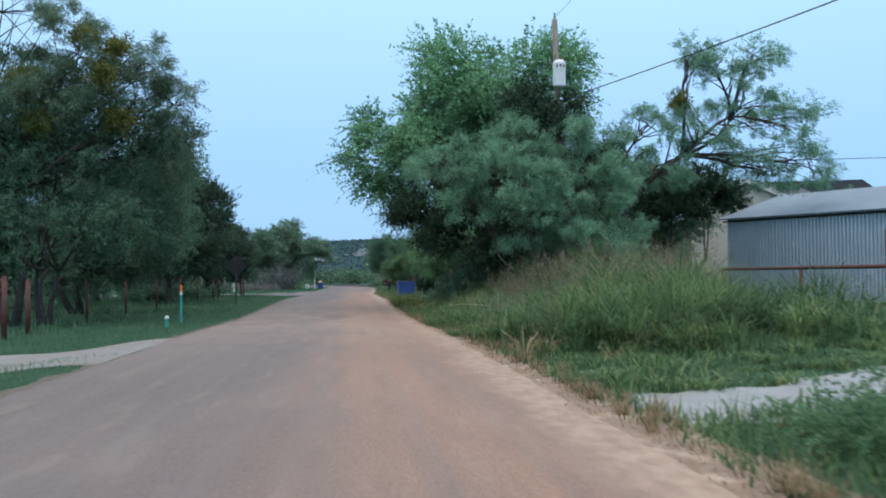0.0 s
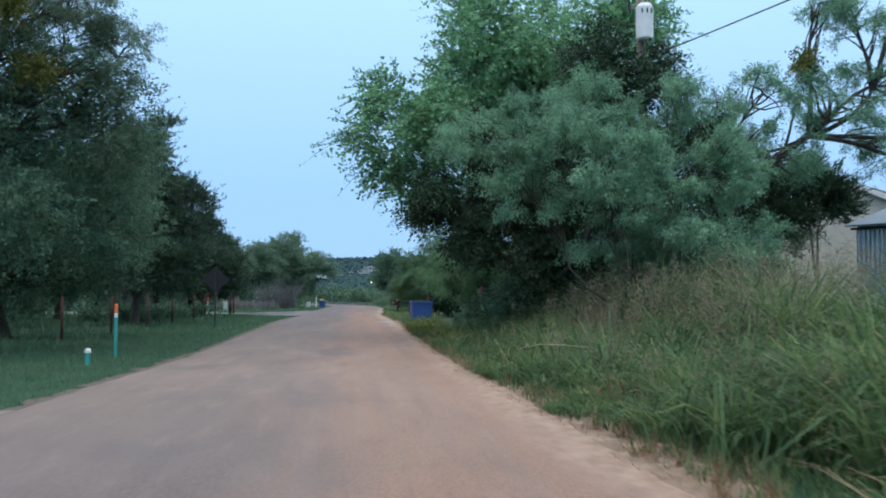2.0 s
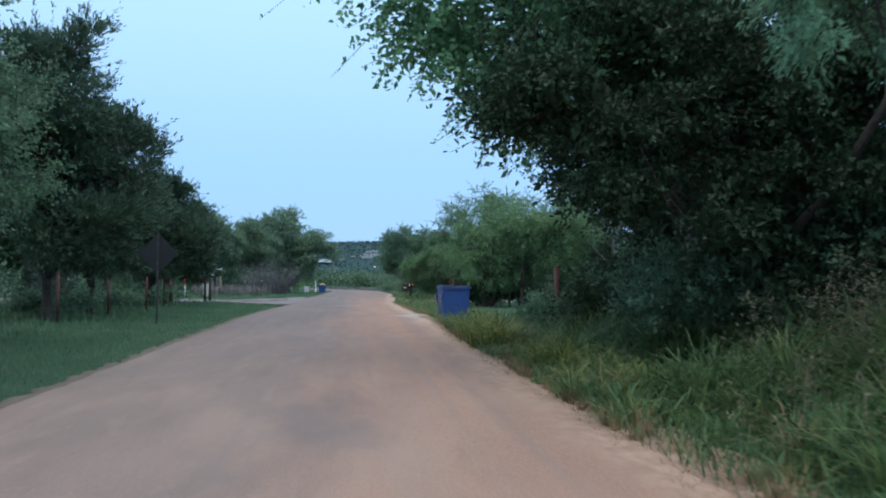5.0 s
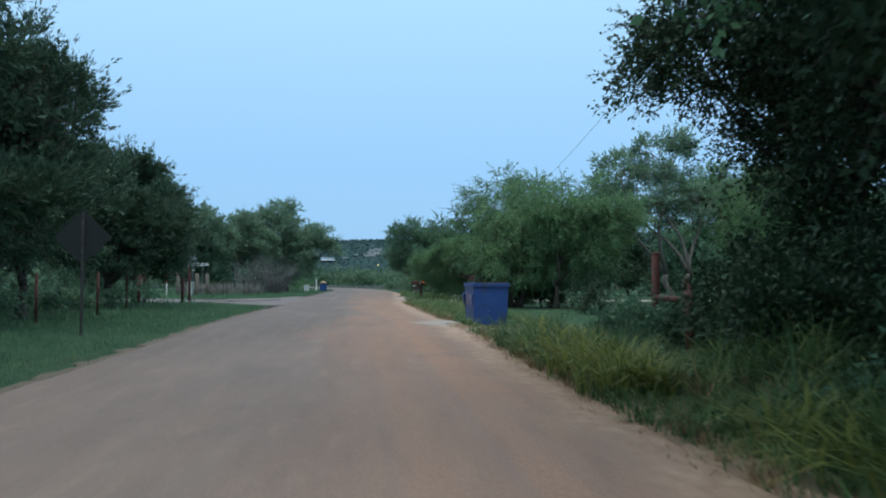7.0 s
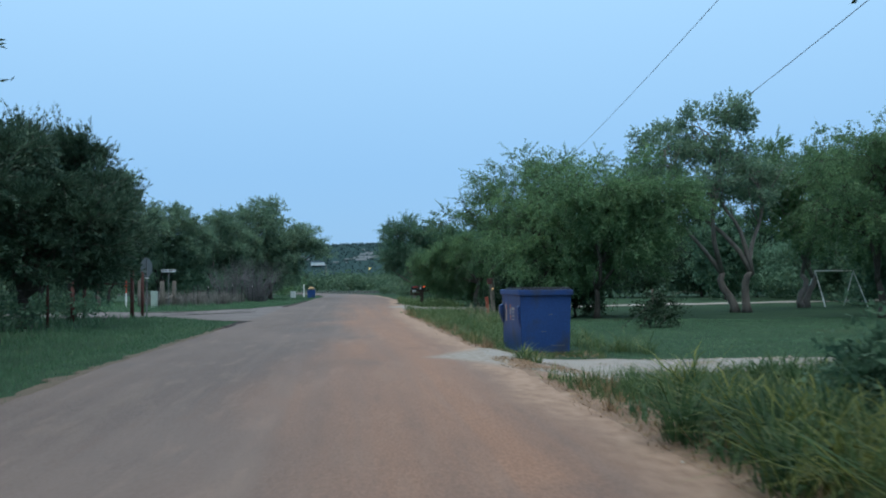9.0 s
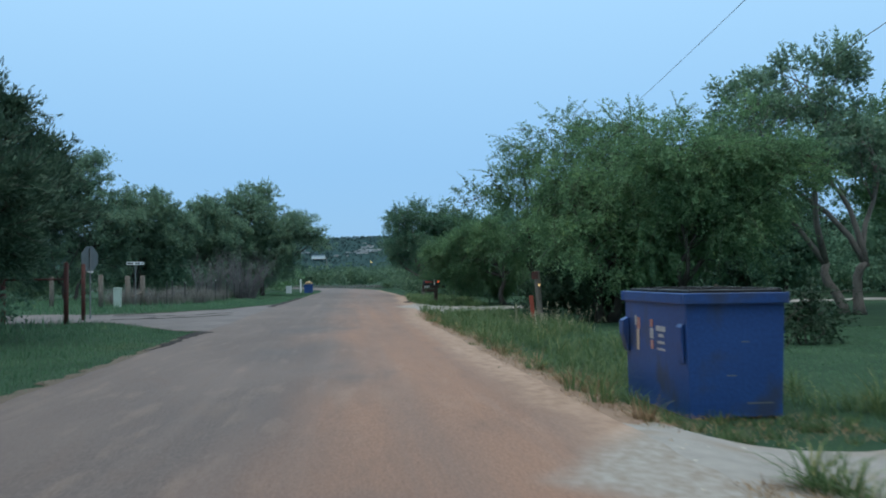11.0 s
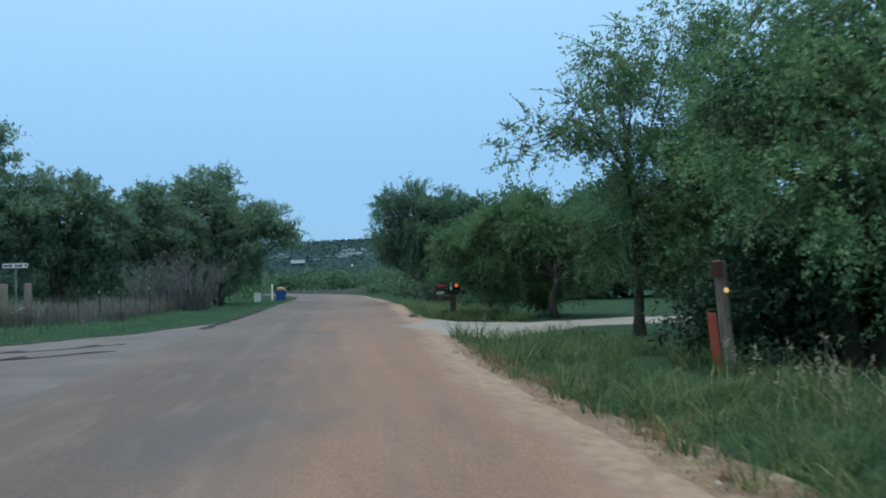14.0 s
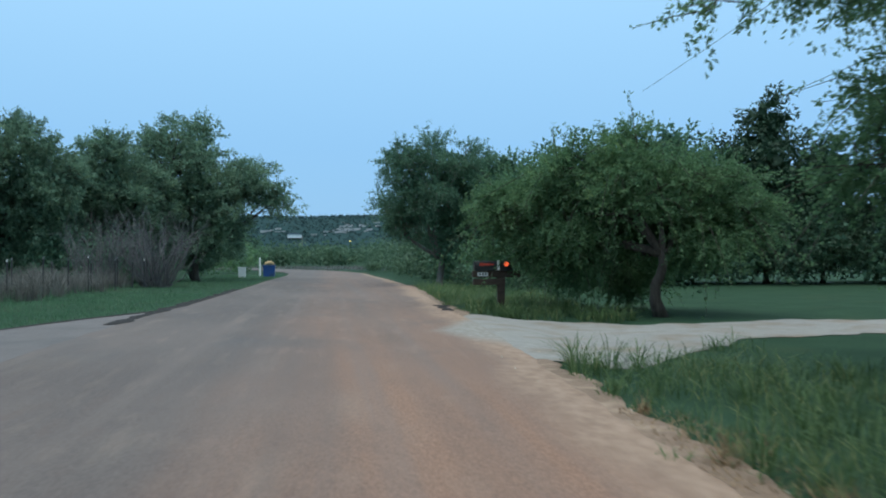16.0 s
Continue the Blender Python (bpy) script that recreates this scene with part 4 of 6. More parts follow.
tree(15.8, 44.6, "dark juniper before the cream house", [(15.2, 44.5, 5.5, 1.4, 1.4, 1.2), (17.5, 44.6, 5.9, 1.6, 1.4, 1.0), (16.4, 44.6, 4.9, 1.5, 1.5, 0.8), (18.9, 44.6, 5.1, 1.0, 1.2, 0.7), (14.4, 44.4, 3.6, 1.1, 1.1, 1.2)],
     "cedar", M_LEAF_CEDAR_DIM, 1700, 22, 2.2, 0.12, stems=2)
for bx, by, bs, sd in ((6.3, 40.8, 0.8, 15), (9.2, 53.4, 0.75, 17), (8.8, 47.5, 0.7, 16), (5.55, 51.9, 0.34, 20), (13.2, 53.0, 1.3, 18), (8.5, 38.6, 1.1, 23)):
    tree(bx, by, "dark green roadside bush under the trees", [(bx, by, 1.0 * bs, 1.6 * bs, 1.7 * bs, 1.2 * bs), (bx + 0.8, by + 0.9, 1.6 * bs, 1.3 * bs, 1.3 * bs, 1.1 * bs)],
         "oak", M_LEAF_OAK, 620, sd, 0.5, 0.07, name="bush", branches=False)
# bushes like those above, in darker leaves that paint the canopy's shade
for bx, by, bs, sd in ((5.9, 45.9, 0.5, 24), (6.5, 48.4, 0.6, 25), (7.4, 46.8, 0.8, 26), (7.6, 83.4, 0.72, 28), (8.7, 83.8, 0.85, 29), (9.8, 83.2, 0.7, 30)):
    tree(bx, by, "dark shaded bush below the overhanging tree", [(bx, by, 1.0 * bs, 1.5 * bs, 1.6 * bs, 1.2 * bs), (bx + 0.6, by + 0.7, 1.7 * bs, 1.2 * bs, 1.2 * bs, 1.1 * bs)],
         "oak", M_LEAF_CEDAR_DIM, 500, sd, 0.5, 0.07, name="bush", branches=False)
tree(8.2, 83.0, "dense dark green tree beside the leaning post", [
    (8.0, 83.2, 4.2, 1.8, 2.0, 1.7), (9.6, 83, 5.2, 2.2, 2.3, 1.7, 0.8), (11.6, 82, 4.4, 2.3, 2.4, 1.8), (9.8, 81.6, 2.3, 1.6, 1.4, 1.0), (11.8, 81.6, 2.7, 2.0, 1.7, 1.2), (7.2, 84.5, 3.2, 1.0, 1.1, 1.2),
    (8.6, 82, 2.6, 2.0, 1.8, 1.7), (9.4, 84.5, 6.0, 1.6, 1.6, 0.9, 0.5)], "shade", M_LEAF_DEEP, 4400, 31, 1.6, 0.24, bark=M_BARK_DARK, stems=2, sprays=[
        ((8.8, 84.5, 6.4), (-0.3, 0, 1), 12, 1.0, 0.7), ((10.4, 83.0, 6.5), (0.3, 0, 0.9), 12, 0.8, 0.6)])
tree(10.0, 80.4, "leafy dark tree beside the lawn", [(10.6, 80.4, 3.4, 1.7, 1.7, 1.5), (12.6, 80.6, 4.6, 2.0, 2.0, 1.8), (9.8, 80.2, 4.6, 1.5, 1.5, 1.3)],
     "shade", M_LEAF_DEEP, 2400, 32, 1.3, 0.13, bark=M_BARK_DARK)
tree(7.6, 91.2, "tall open leafy tree by the gravel driveway", [
    (8.2, 91.4, 2.5, 1.2, 1.2, 0.9), (8.8, 91.2, 3.8, 1.2, 1.4, 1.5, 0.8), (10.0, 91.4, 4.2, 1.6, 1.8, 1.7), (7.4, 90.8, 5.2, 1.2, 1.3, 1.0), (5.6, 90.4, 5.1, 1.0, 1.0, 0.7, 0.6), (4.6, 90.3, 4.4, 0.7, 0.7, 0.5, 0.4),
    (9.8, 91.0, 2.7, 1.2, 1.2, 1.1), (7.6, 91.2, 3.2, 1.0, 1.1, 0.8, 0.6), (8.8, 90.4, 1.9, 1.1, 1.0, 0.8), (9.0, 91.4, 2.9, 1.3, 1.2, 1.0), (7.2, 91.0, 6.4, 1.2, 1.2, 0.8, 0.5), (8.7, 91.2, 7.4, 1.4, 1.3, 1.0, 0.5), (10.4, 91.2, 6.7, 1.5, 1.4, 1.2, 0.6), (7.35, 90.9, 2.5, 0.9, 0.9, 0.75), (8.1, 90.8, 2.1, 0.9, 0.8, 0.65)],
    "shade", M_LEAF_SHADE, 4600, 33, 1.8, 0.14, inner=False, via={4: 3, 5: 4, 10: 3}, sprays=[
        ((7.2, 91.0, 7.1), (-0.8, 0, 0.4), 12, 0.9, 0.5), ((4.4, 90.3, 4.6), (-0.9, 0, 0.1), 12, 0.9, 0.4), ((5.4, 90.4, 5.6), (-0.7, 0, 0.4), 10, 0.9, 0.4)])
tree(8.1, 101.6, "small rounded shade tree on the lawn", [(6.3, 103.2, 2.8, 1.6, 1.7, 1.15), (8.1, 101.8, 2.9, 1.7, 1.8, 1.2), (4.9, 105.0, 2.3, 1.2, 1.3, 1.0), (6.9, 101.8, 3.5, 1.2, 1.3, 0.65), (9.3, 102, 2.4, 1.2, 1.4, 0.95), (6.6, 103.4, 1.7, 1.5, 1.2, 0.7), (8.6, 103.0, 1.9, 1.4, 1.2, 0.7), (8.0, 105.4, 1.4, 1.5, 1.0, 0.8)],
     "shade", M_LEAF_SHADE, 5000, 34, 1.7, 0.15)
tree(5.8, 126.5, "gnarled roadside tree with bare inner branches", [(4.6, 125.5, 5.0, 1.9, 2.0, 2.0), (6.4, 126.5, 5.8, 2.0, 2.0, 1.5), (3.7, 126, 3.2, 1.4, 1.8, 1.8), (6.6, 127, 3.4, 2.2, 2.0, 2.2)],
     "oak", M_LEAF_OAK, 2800, 35, 1.6, 0.2, bark=M_BARK_PALE)
tree(18.7, 85.9, "tall open mesquite with a pale forked trunk on the lawn", [
    (15.2, 86.5, 7.7, 1.6, 1.8, 1.3), (17.6, 87, 8.6, 1.9, 1.9, 1.5), (19.4, 86.5, 6.6, 1.8, 1.9, 1.5), (14.6, 86, 5.6, 1.4, 1.6, 1.2), (17.2, 86, 5.9, 1.4, 1.5, 1.1)],
    "brush", M_LEAF_HAZED, 1500, 36, 2.0, 0.28, bark=M_BARK_PALE, inner=False, stems=2)
tree(24.0, 90.5, "leaning mesquite shading the lawn", [(22.6, 91, 6.6, 2.6, 2.6, 2.2), (26.2, 91, 7.0, 2.8, 2.8, 2.4), (24.4, 90, 4.6, 2.2, 2.2, 1.6)],
     "brush", M_LEAF_SHADE, 1600, 37, 1.8, 0.24, bark=M_BARK_PALE, stems=2)
tree(9.6, 72.0, "low scrubby bush on the lawn", [(9.6, 72, 0.4, 0.42, 0.42, 0.35), (9.75, 72.2, 0.65, 0.32, 0.32, 0.32)], "shade", M_LEAF_CEDAR_DIM, 110, 38, 0.4, 0.04, stems=3, name="bush")
for gx, gy, gs, sd in ((20.0, 76.5, 1.0, 39), (23.6, 80.0, 1.1, 40)):
    tree(gx, gy, "dense dark green shade tree on the lawn", [
        (gx - 1.2, gy, 4.4 * gs, 2.2, 2.2, 1.9), (gx + 1.4, gy + 0.4, 4.8 * gs, 2.3, 2.3, 2.0), (gx, gy - 0.4, 6.2 * gs, 1.7, 1.7, 1.3), (gx + 0.3, gy - 1.0, 3.0 * gs, 2.2, 2.0, 1.3)],
        "shade", M_LEAF_SHADE, 2300, sd, 1.5, 0.2, stems=2)
# woods behind the lawn
wood_row = ((9, 128, 6.5), (13, 131, 7.2), (17, 128, 6.6), (21, 133, 8.4), (25, 130, 10.4), (29, 131, 8.0), (33, 127, 8.6), (37, 124, 7.6), (42, 122, 8.4), (47, 117, 8.0),
            (33, 104, 7.2), (38, 98, 7.8), (43, 108, 8.2), (29, 112, 6.6), (31, 92, 7.6), (36, 84, 8.4), (35, 74, 8.0), (36, 64, 7.2))
first = None
for i, (tx, ty, th) in enumerate(wood_row):
    if i in (0, 4, 8):
        first = tree(tx, ty, "dense dark tree at the back of the lawn", [
            (tx, ty, th * 0.62, th * 0.33, th * 0.33, th * 0.3), (tx - th * 0.22, ty - 0.6, th * 0.42, th * 0.28, th * 0.28, th * 0.27),
            (tx + th * 0.22, ty + 0.4, th * 0.46, th * 0.28, th * 0.28, th * 0.26), (tx + 0.4, ty - 0.8, th * 0.22, th * 0.34, th * 0.3, th * 0.2), (tx + 0.2, ty, th * 0.85, th * 0.16, th * 0.16, th * 0.17)],
            "far", M_LEAF_CEDAR_DIM if i == 4 else M_LEAF_OAK, 780, 60 + i, 1.3, 0.18, branches=False)
        base_h = th
    else:
        c = copy_thing(first, pose(tx, ty, ground(tx, ty), 0, 0, 67 * i))
        c.scale = (th / base_h,) * 3

# ---- trees on the left of the lane ----
tree(-11.6, 36.5, "tall grey-green live oak behind the fence", [
    (-8.2, 38.5, 7.0, 2.2, 3.0, 2.2), (-12.0, 36.4, 6.4, 3.2, 3.0, 2.4), (-15.4, 36.8, 7.4, 3.2, 3.2, 2.6), (-11.4, 37.4, 8.6, 2.4, 2.6, 1.8),
    (-8.6, 39.5, 4.2, 2.2, 2.6, 1.9), (-14.6, 35.5, 4.6, 3.0, 2.6, 1.8), (-9.8, 35.6, 3.6, 1.9, 1.7, 1.3), (-12.8, 34.4, 3.3, 2.2, 1.7, 1.4)], "oak", M_LEAF_OAK, 4700, 41, 2.2, 0.16, stems=3)
tree(-12.6, 36.2, "tall feathery grey-green mesquite above the fence", [
    (-10.4, 36.6, 10.2, 2.0, 2.2, 1.7), (-13.0, 36.0, 11.6, 2.4, 2.4, 1.9), (-16.2, 36.0, 11.0, 2.6, 2.4, 2.2), (-8.4, 37.4, 8.6, 1.5, 1.8, 1.5), (-14.4, 35.4, 9.0, 2.4, 2.0, 1.6), (-11.2, 35.2, 8.0, 1.8, 1.6, 1.3), (-7.4, 38.0, 6.6, 1.0, 1.4, 1.2), (-8.0, 37.0, 10.0, 1.3, 1.5, 1.2), (-6.9, 37.6, 8.4, 0.9, 1.2, 1.0)],
    "mesquite", M_LEAF_GREY, 4600, 141, 5.0, 0.2, stems=2, clumps=24, inner=False)
tree(-12.8, 46.5, "dark spreading oak behind the fence", [(-11.6, 47, 5.6, 3.2, 3.2, 2.6), (-9.2, 48, 4.6, 2.2, 2.6, 2.2), (-14.6, 47, 7.4, 3.2, 3.2, 2.6), (-12.0, 46, 2.6, 3.2, 2.8, 1.6)],
     "oak", M_LEAF_OAK, 3600, 42, 1.6, 0.24, stems=2)
tree(-11.4, 60.0, "tall dark juniper tree at the fence", [
    (-11.4, 60, 7.6, 2.5, 2.8, 2.4), (-9.6, 61, 5.4, 1.9, 2.4, 2.2), (-13.2, 59.5, 6.6, 2.8, 2.8, 2.6), (-11.0, 60, 9.6, 1.4, 1.5, 1.2), (-10.6, 59.6, 3.2, 2.6, 2.6, 1.7)],
    "cedar", M_LEAF_JUNIPER, 4200, 43, 1.7, 0.22)
tree(-11.8, 67.5, "tall dark juniper beside the fence", [(-11.6, 67, 3.4, 2.5, 2.5, 2.2), (-11.4, 67.2, 6.0, 1.9, 1.9, 2.2), (-11.6, 67.2, 8.4, 1.2, 1.2, 1.8), (-13.6, 67, 5.0, 2.2, 2.2, 2.4)],
     "cedar", M_LEAF_JUNIPER, 3400, 44, 1.2, 0.2)
tree(-11.4, 77.0, "dark green juniper near the side road", [(-10.2, 77, 3.4, 2.2, 2.3, 1.9), (-11.4, 77, 5.6, 1.9, 2.0, 1.9), (-13.2, 77, 4.4, 2.2, 2.2, 2.4), (-9.2, 78, 3.0, 1.5, 1.7, 1.5)],
     "cedar", M_LEAF_JUNIPER, 3400, 45, 1.3, 0.22)
tree(-12.0, 84.8, "wide dark juniper at the corner fence", [(-11.0, 84.4, 4.3, 1.6, 2.0, 1.6), (-12.4, 85, 5.4, 2.0, 2.0, 1.9), (-14.4, 85, 5.6, 2.4, 2.2, 2.6), (-11.8, 85, 7.0, 1.1, 1.0, 1.1), (-10.0, 84.6, 3.9, 1.0, 1.2, 0.9)],
     "cedar", M_LEAF_JUNIPER, 3800, 46, 1.3, 0.22)
tree(-20.0, 52.0, "dark oak in the grove behind the fence", [(-20, 52, 6.0, 4.0, 3.6, 3.2), (-18, 54, 3.4, 3.0, 3.0, 2.2), (-23, 52, 5.0, 3.4, 3.4, 3.0)], "far", M_LEAF_OAK, 1500, 47, 1.6, 0.24, branches=False)
tree(-19.0, 72.0, "dark oak in the grove behind the fence", [(-19, 72, 5.6, 3.6, 3.6, 3.0), (-17, 74, 3.2, 2.8, 2.8, 2.0), (-22, 71, 4.8, 3.4, 3.2, 3.0)], "far", M_LEAF_OAK, 1500, 48, 1.6, 0.24, branches=False)
# beyond the side road
tree(-8.2, 140.5, "open green mesquite leaning over the verge", [
    (-8.6, 141, 8.2, 2.8, 2.6, 2.3), (-5.2, 140.6, 6.0, 2.4, 2.4, 1.9), (-3.2, 140, 5.0, 1.3, 1.6, 1.0), (-11.4, 141, 7.0, 2.4, 2.4, 2.2), (-7.0, 140, 3.6, 2.6, 2.4, 2.2), (-8.4, 140.4, 5.6, 2.4, 2.2, 1.8), (-10.6, 140, 4.0, 2.4, 2.2, 2.4)],
    "brush", M_LEAF_HAZED, 3600, 51, 1.6, 0.24)
for i, (tx, ty, th, sd) in enumerate(((-13.2, 136, 8.6, 52), (-17.2, 131, 9.2, 55), (-21.5, 127, 11.8, 53), (-26.0, 125, 9.4, 54))):
    tree(tx, ty, "green mesquite thicket tree beyond the side road", [
        (tx, ty, th * 0.74, th * 0.26, th * 0.26, th * 0.2), (tx + 2.2, ty + 1, th * 0.58, th * 0.26, th * 0.26, th * 0.24), (tx - 2.0, ty, th * 0.57, th * 0.27, th * 0.26, th * 0.25),
        (tx + 0.5, ty + 1.5, th * 0.34, th * 0.38, th * 0.22, th * 0.26), (tx + 1.0, ty, th * 0.9, th * 0.13, th * 0.13, th * 0.08, 0.8)], "brush", M_LEAF_HAZED, 2600, sd, 1.5, 0.2, stems=2)
for i, (tx, ty, th) in enumerate(((-30, 124, 8.6), (-35, 120, 9), (-41, 118, 9.2), (-28, 104, 8.4), (-34, 102, 8.8), (-41, 100, 9), (-14, 147, 8.0), (-10, 152, 7.0), (-20, 142, 8.2), (-48, 110, 9))):
    if i == 0:
        first = tree(tx, ty, "green tree in the thicket beyond the side road", [
            (tx, ty, th * 0.66, th * 0.3, th * 0.3, th * 0.28), (tx - 2.2, ty, th * 0.45, th * 0.28, th * 0.28, th * 0.26), (tx + 2.2, ty, th * 0.46, th * 0.28, th * 0.28, th * 0.26),
            (tx, ty - 1, th * 0.22, th * 0.36, th * 0.3, th * 0.2)], "far", M_LEAF_HAZED, 780, 57, 1.4, 0.2, branches=False)
    else:
        copy_thing(first, pose(tx, ty, ground(tx, ty), 0, 0, 71 * i)).scale = (th / 8.6,) * 3


def twig_bush(x, y, h, w, n, seed, label):
    """A grey leafless thicket of arching stems."""
    rng = np.random.default_rng(seed)
    root = thing("dead_bush", x, y, ground(x, y) - 0.03, 0, label, "bush")
    g = Geo()
    for _ in range(n):
        a = rng.uniform(0, 2 * math.pi)
        r = w * rng.uniform(0.2, 1) ** 0.7
        tip = Vector((math.cos(a) * r, math.sin(a) * r, h * rng.uniform(0.45, 1)))
        pts = wavy(rng, (tip.x * 0.25, tip.y * 0.25, 0), tip, 4, 0.08 * h)
        g.tube(pts, [0.022, 0.018, 0.013, 0.009, 0.004], 4, False)
        for k in (2, 3):
            for _ in range(2):
                e = pts[k] + Vector(rng.normal(0, 0.35, 3))
                g.tube([pts[k], pts[k].lerp(e, 0.5) + Vector(rng.normal(0, 0.05, 3)), e], [0.009, 0.007, 0.003], 3, False)
    part("branch_mass", g, M_TWIG, root)
    return root


twig_bush(-8.2, 127.0, 4.2, 2.8, 130, 71, "grey leafless brush thicket at the road edge")
twig_bush(-10.8, 127.0, 3.8, 2.0, 80, 72, "grey leafless brush thicket by the fence")
twig_bush(-13.0, 66.0, 3.0, 1.6, 60, 73, "tangled dead undergrowth beneath the junipers")

# mistletoe balls in the mesquite and the oak
for mx, my, mz, mr, sd in ((13.7, 36.6, 8.6, 0.3, 81), (-9.7, 35.2, 10.5, 0.2, 82), (-8.6, 35.4, 10.05, 0.24, 83), (-9.15, 35.0, 9.15, 0.28, 84), (-8.5, 35.6, 7.6, 0.24, 85), (-11.9, 34.6, 8.8, 0.24, 86), (-11.2, 34.4, 7.3, 0.22, 87)):
    rng = np.random.default_rng(sd)
    v, q, _, _ = crown_arrays(rng, [(0, 0, 0, mr, mr, mr)], 90, "oak", True, 8)
    ob = new("mistletoe", fast_mesh("mistletoe", v * 0.9, q, M_MISTLE))
    ob.location = (mx, my, mz)
    tagged(ob, "yellow-green mistletoe clump high in the tree", "mistletoe", "mistletoe clumps")

# ---- grasses ----
rng = np.random.default_rng(5)


def foot(y):
    """How far from the paving the tall grass begins."""
    return 0.5 - 0.24 * smooth(16, 24, y) * (1 - smooth(45, 56, y)) + 0.14 * noise.noise((4, y * 0.5, 1))


def tall_keep(x, y):
    o = x - edge_right(y) - foot(y) + 0.7
    if o < 0.7 or in_drive(x, y) or (y > 53.6 and x < 5.4):
        return False
    shade = smooth(1.9, 2.9, o) * smooth(36, 40, y) * (1 - smooth(51, 54, y))
    return noise.noise((x * 0.5, y * 0.4, 9)) > -0.45 + 0.35 * (o < 0.95) + 0.6 * shade


def tufted(n, per, x0, x1, y0, y1, keep, spread):
    """Blades that fan outward from the hearts of their tufts."""
    hearts = scatter(rng, n, x0, x1, y0, y1, keep)
    a = rng.uniform(0, 2 * math.pi, len(hearts) * per)
    r = rng.uniform(0, 1, len(a)) ** 0.7 * spread
    q = np.repeat(hearts, per, axis=0)
    q[:, 0] += np.cos(a) * r
    q[:, 1] += np.sin(a) * r
    return q, a + rng.normal(0, 0.35, len(a)), np.repeat(rng.uniform(0.6, 1.25, len(hearts)), per)


def stand(pts):
    """Short near the slab and towards the shed, tall on the bank between."""
    return np.array([(0.24 + 0.88 * smooth(13.5, 17.5, b_)) * (1 - 0.3 * smooth(19, 22.5, b_) * (1 - smooth(32, 36, b_)) * (1 - smooth(6.2, 7.8, a_))) * (0.74 + 0.26 * smooth(-1.2, 0.4, 0.4 * b_ - a_)) for a_, b_, _ in pts])


def fall(pts):
    """The grass grows lower in the shade away from the road."""
    return np.array([1 - 0.5 * smooth(3.3, 4.5, a_) for a_, b_, _ in pts])


def swell(pts):
    """The stand of grass rises and falls along the verge."""
    return np.array([min(1.7, max(0.5, 1.0 + 0.9 * noise.noise((a_ * 0.42, b_ * 0.26, 3)) + 0.7 * noise.noise((a_ * 1.1, b_ * 0.8, 13)))) for a_, b_, _ in pts])


p, a, k = tufted(1100, 46, 2.3, 9.5, -2, 47, tall_keep, 0.16)
o = p[:, 0] - 1.85
h = (0.4 + 0.85 * np.clip((o - 0.5) / 2.2, 0, 1) + 0.5 * np.clip((o - 3.2) / 2, 0, 1) * np.clip((p[:, 1] - 20) / 6, 0, 1)) * k * rng.uniform(0.6, 1.2, len(p))
h *= stand(p) * np.where(p[:, 1] > 34, 0.72, 1.0) * swell(p)
grass("tall_grass", "arching tufts of broad green grass on the verge", rng, p, h, rng.uniform(0.012, 0.03, len(p)), rng.uniform(0.4, 1.5, len(p)), M_GRASS_LIGHT, a)
p = np.concatenate([scatter(rng, 19000, 2.3, 9.5, -2, 47, tall_keep), scatter(rng, 3200, 9.5, 11.8, 12, 37, tall_keep)])
o = p[:, 0] - 1.85
h = (0.35 + 0.95 * np.clip((o - 0.5) / 2.2, 0, 1) + 0.5 * np.clip((o - 3.2) / 2, 0, 1) * np.clip((p[:, 1] - 20) / 6, 0, 1)) * rng.uniform(0.55, 1.25, len(p))
h *= stand(p) * np.where(p[:, 1] < 8.2, 2.3, 1.0) * np.where(p[:, 1] > 34, 0.72, 1.0) * swell(p)
grass("tall_grass", "tall green johnson grass with arching blades", rng, p, h, rng.uniform(0.014, 0.038, len(p)), rng.uniform(0.4, 1.7, len(p)), M_GRASS)
p, a, k = tufted(360, 52, 2.4, 8.5, 44, 57, lambda x, y: tall_keep(x, y) and noise.noise((x * 0.8, y * 0.7, 31)) > -0.25, 0.13)
grass("tall_grass", "arching grass tufts near the gravel driveway", rng, p, rng.uniform(0.4, 1.0, len(p)) * k * fall(p), rng.uniform(0.01, 0.022, len(p)), rng.uniform(0.3, 1.3, len(p)), M_GRASS, a)
p = scatter(rng, 8000, 2.4, 8.5, 44, 57, lambda x, y: tall_keep(x, y) and noise.noise((x * 0.8, y * 0.7, 31)) > -0.12)
h = (0.3 + 0.45 * np.clip((p[:, 0] - 2.4) / 1.2, 0, 1)) * rng.uniform(0.5, 1.3, len(p)) * fall(p)
grass("tall_grass", "green and yellow roadside grass near the driveway", rng, p, h, rng.uniform(0.012, 0.032, len(p)), rng.uniform(0.5, 1.6, len(p)), M_GRASS)


def verge_keep(x, y):
    o = x - edge_right(y)
    return 0.36 + 0.12 * noise.noise((4, y * 0.5, 1)) < o < 4.2 and not in_drive(x, y) and noise.noise((x * 0.7, y * 0.5, 4)) > -0.5 + 0.5 * (o > 2.6)


p, a, k = tufted(620, 36, 2.4, 8.2, 60.5, 122, verge_keep, 0.14)
grass("verge_grass", "soft arching grass tufts on the verge", rng, p, rng.uniform(0.25, 0.65, len(p)) * k, rng.uniform(0.006, 0.015, len(p)), rng.uniform(0.3, 1.4, len(p)), M_VERGE, a)
p = scatter(rng, 34000, 2.5, 8.2, 60.5, 124, verge_keep)
o = np.array([x - edge_right(y) for x, y, _ in p])
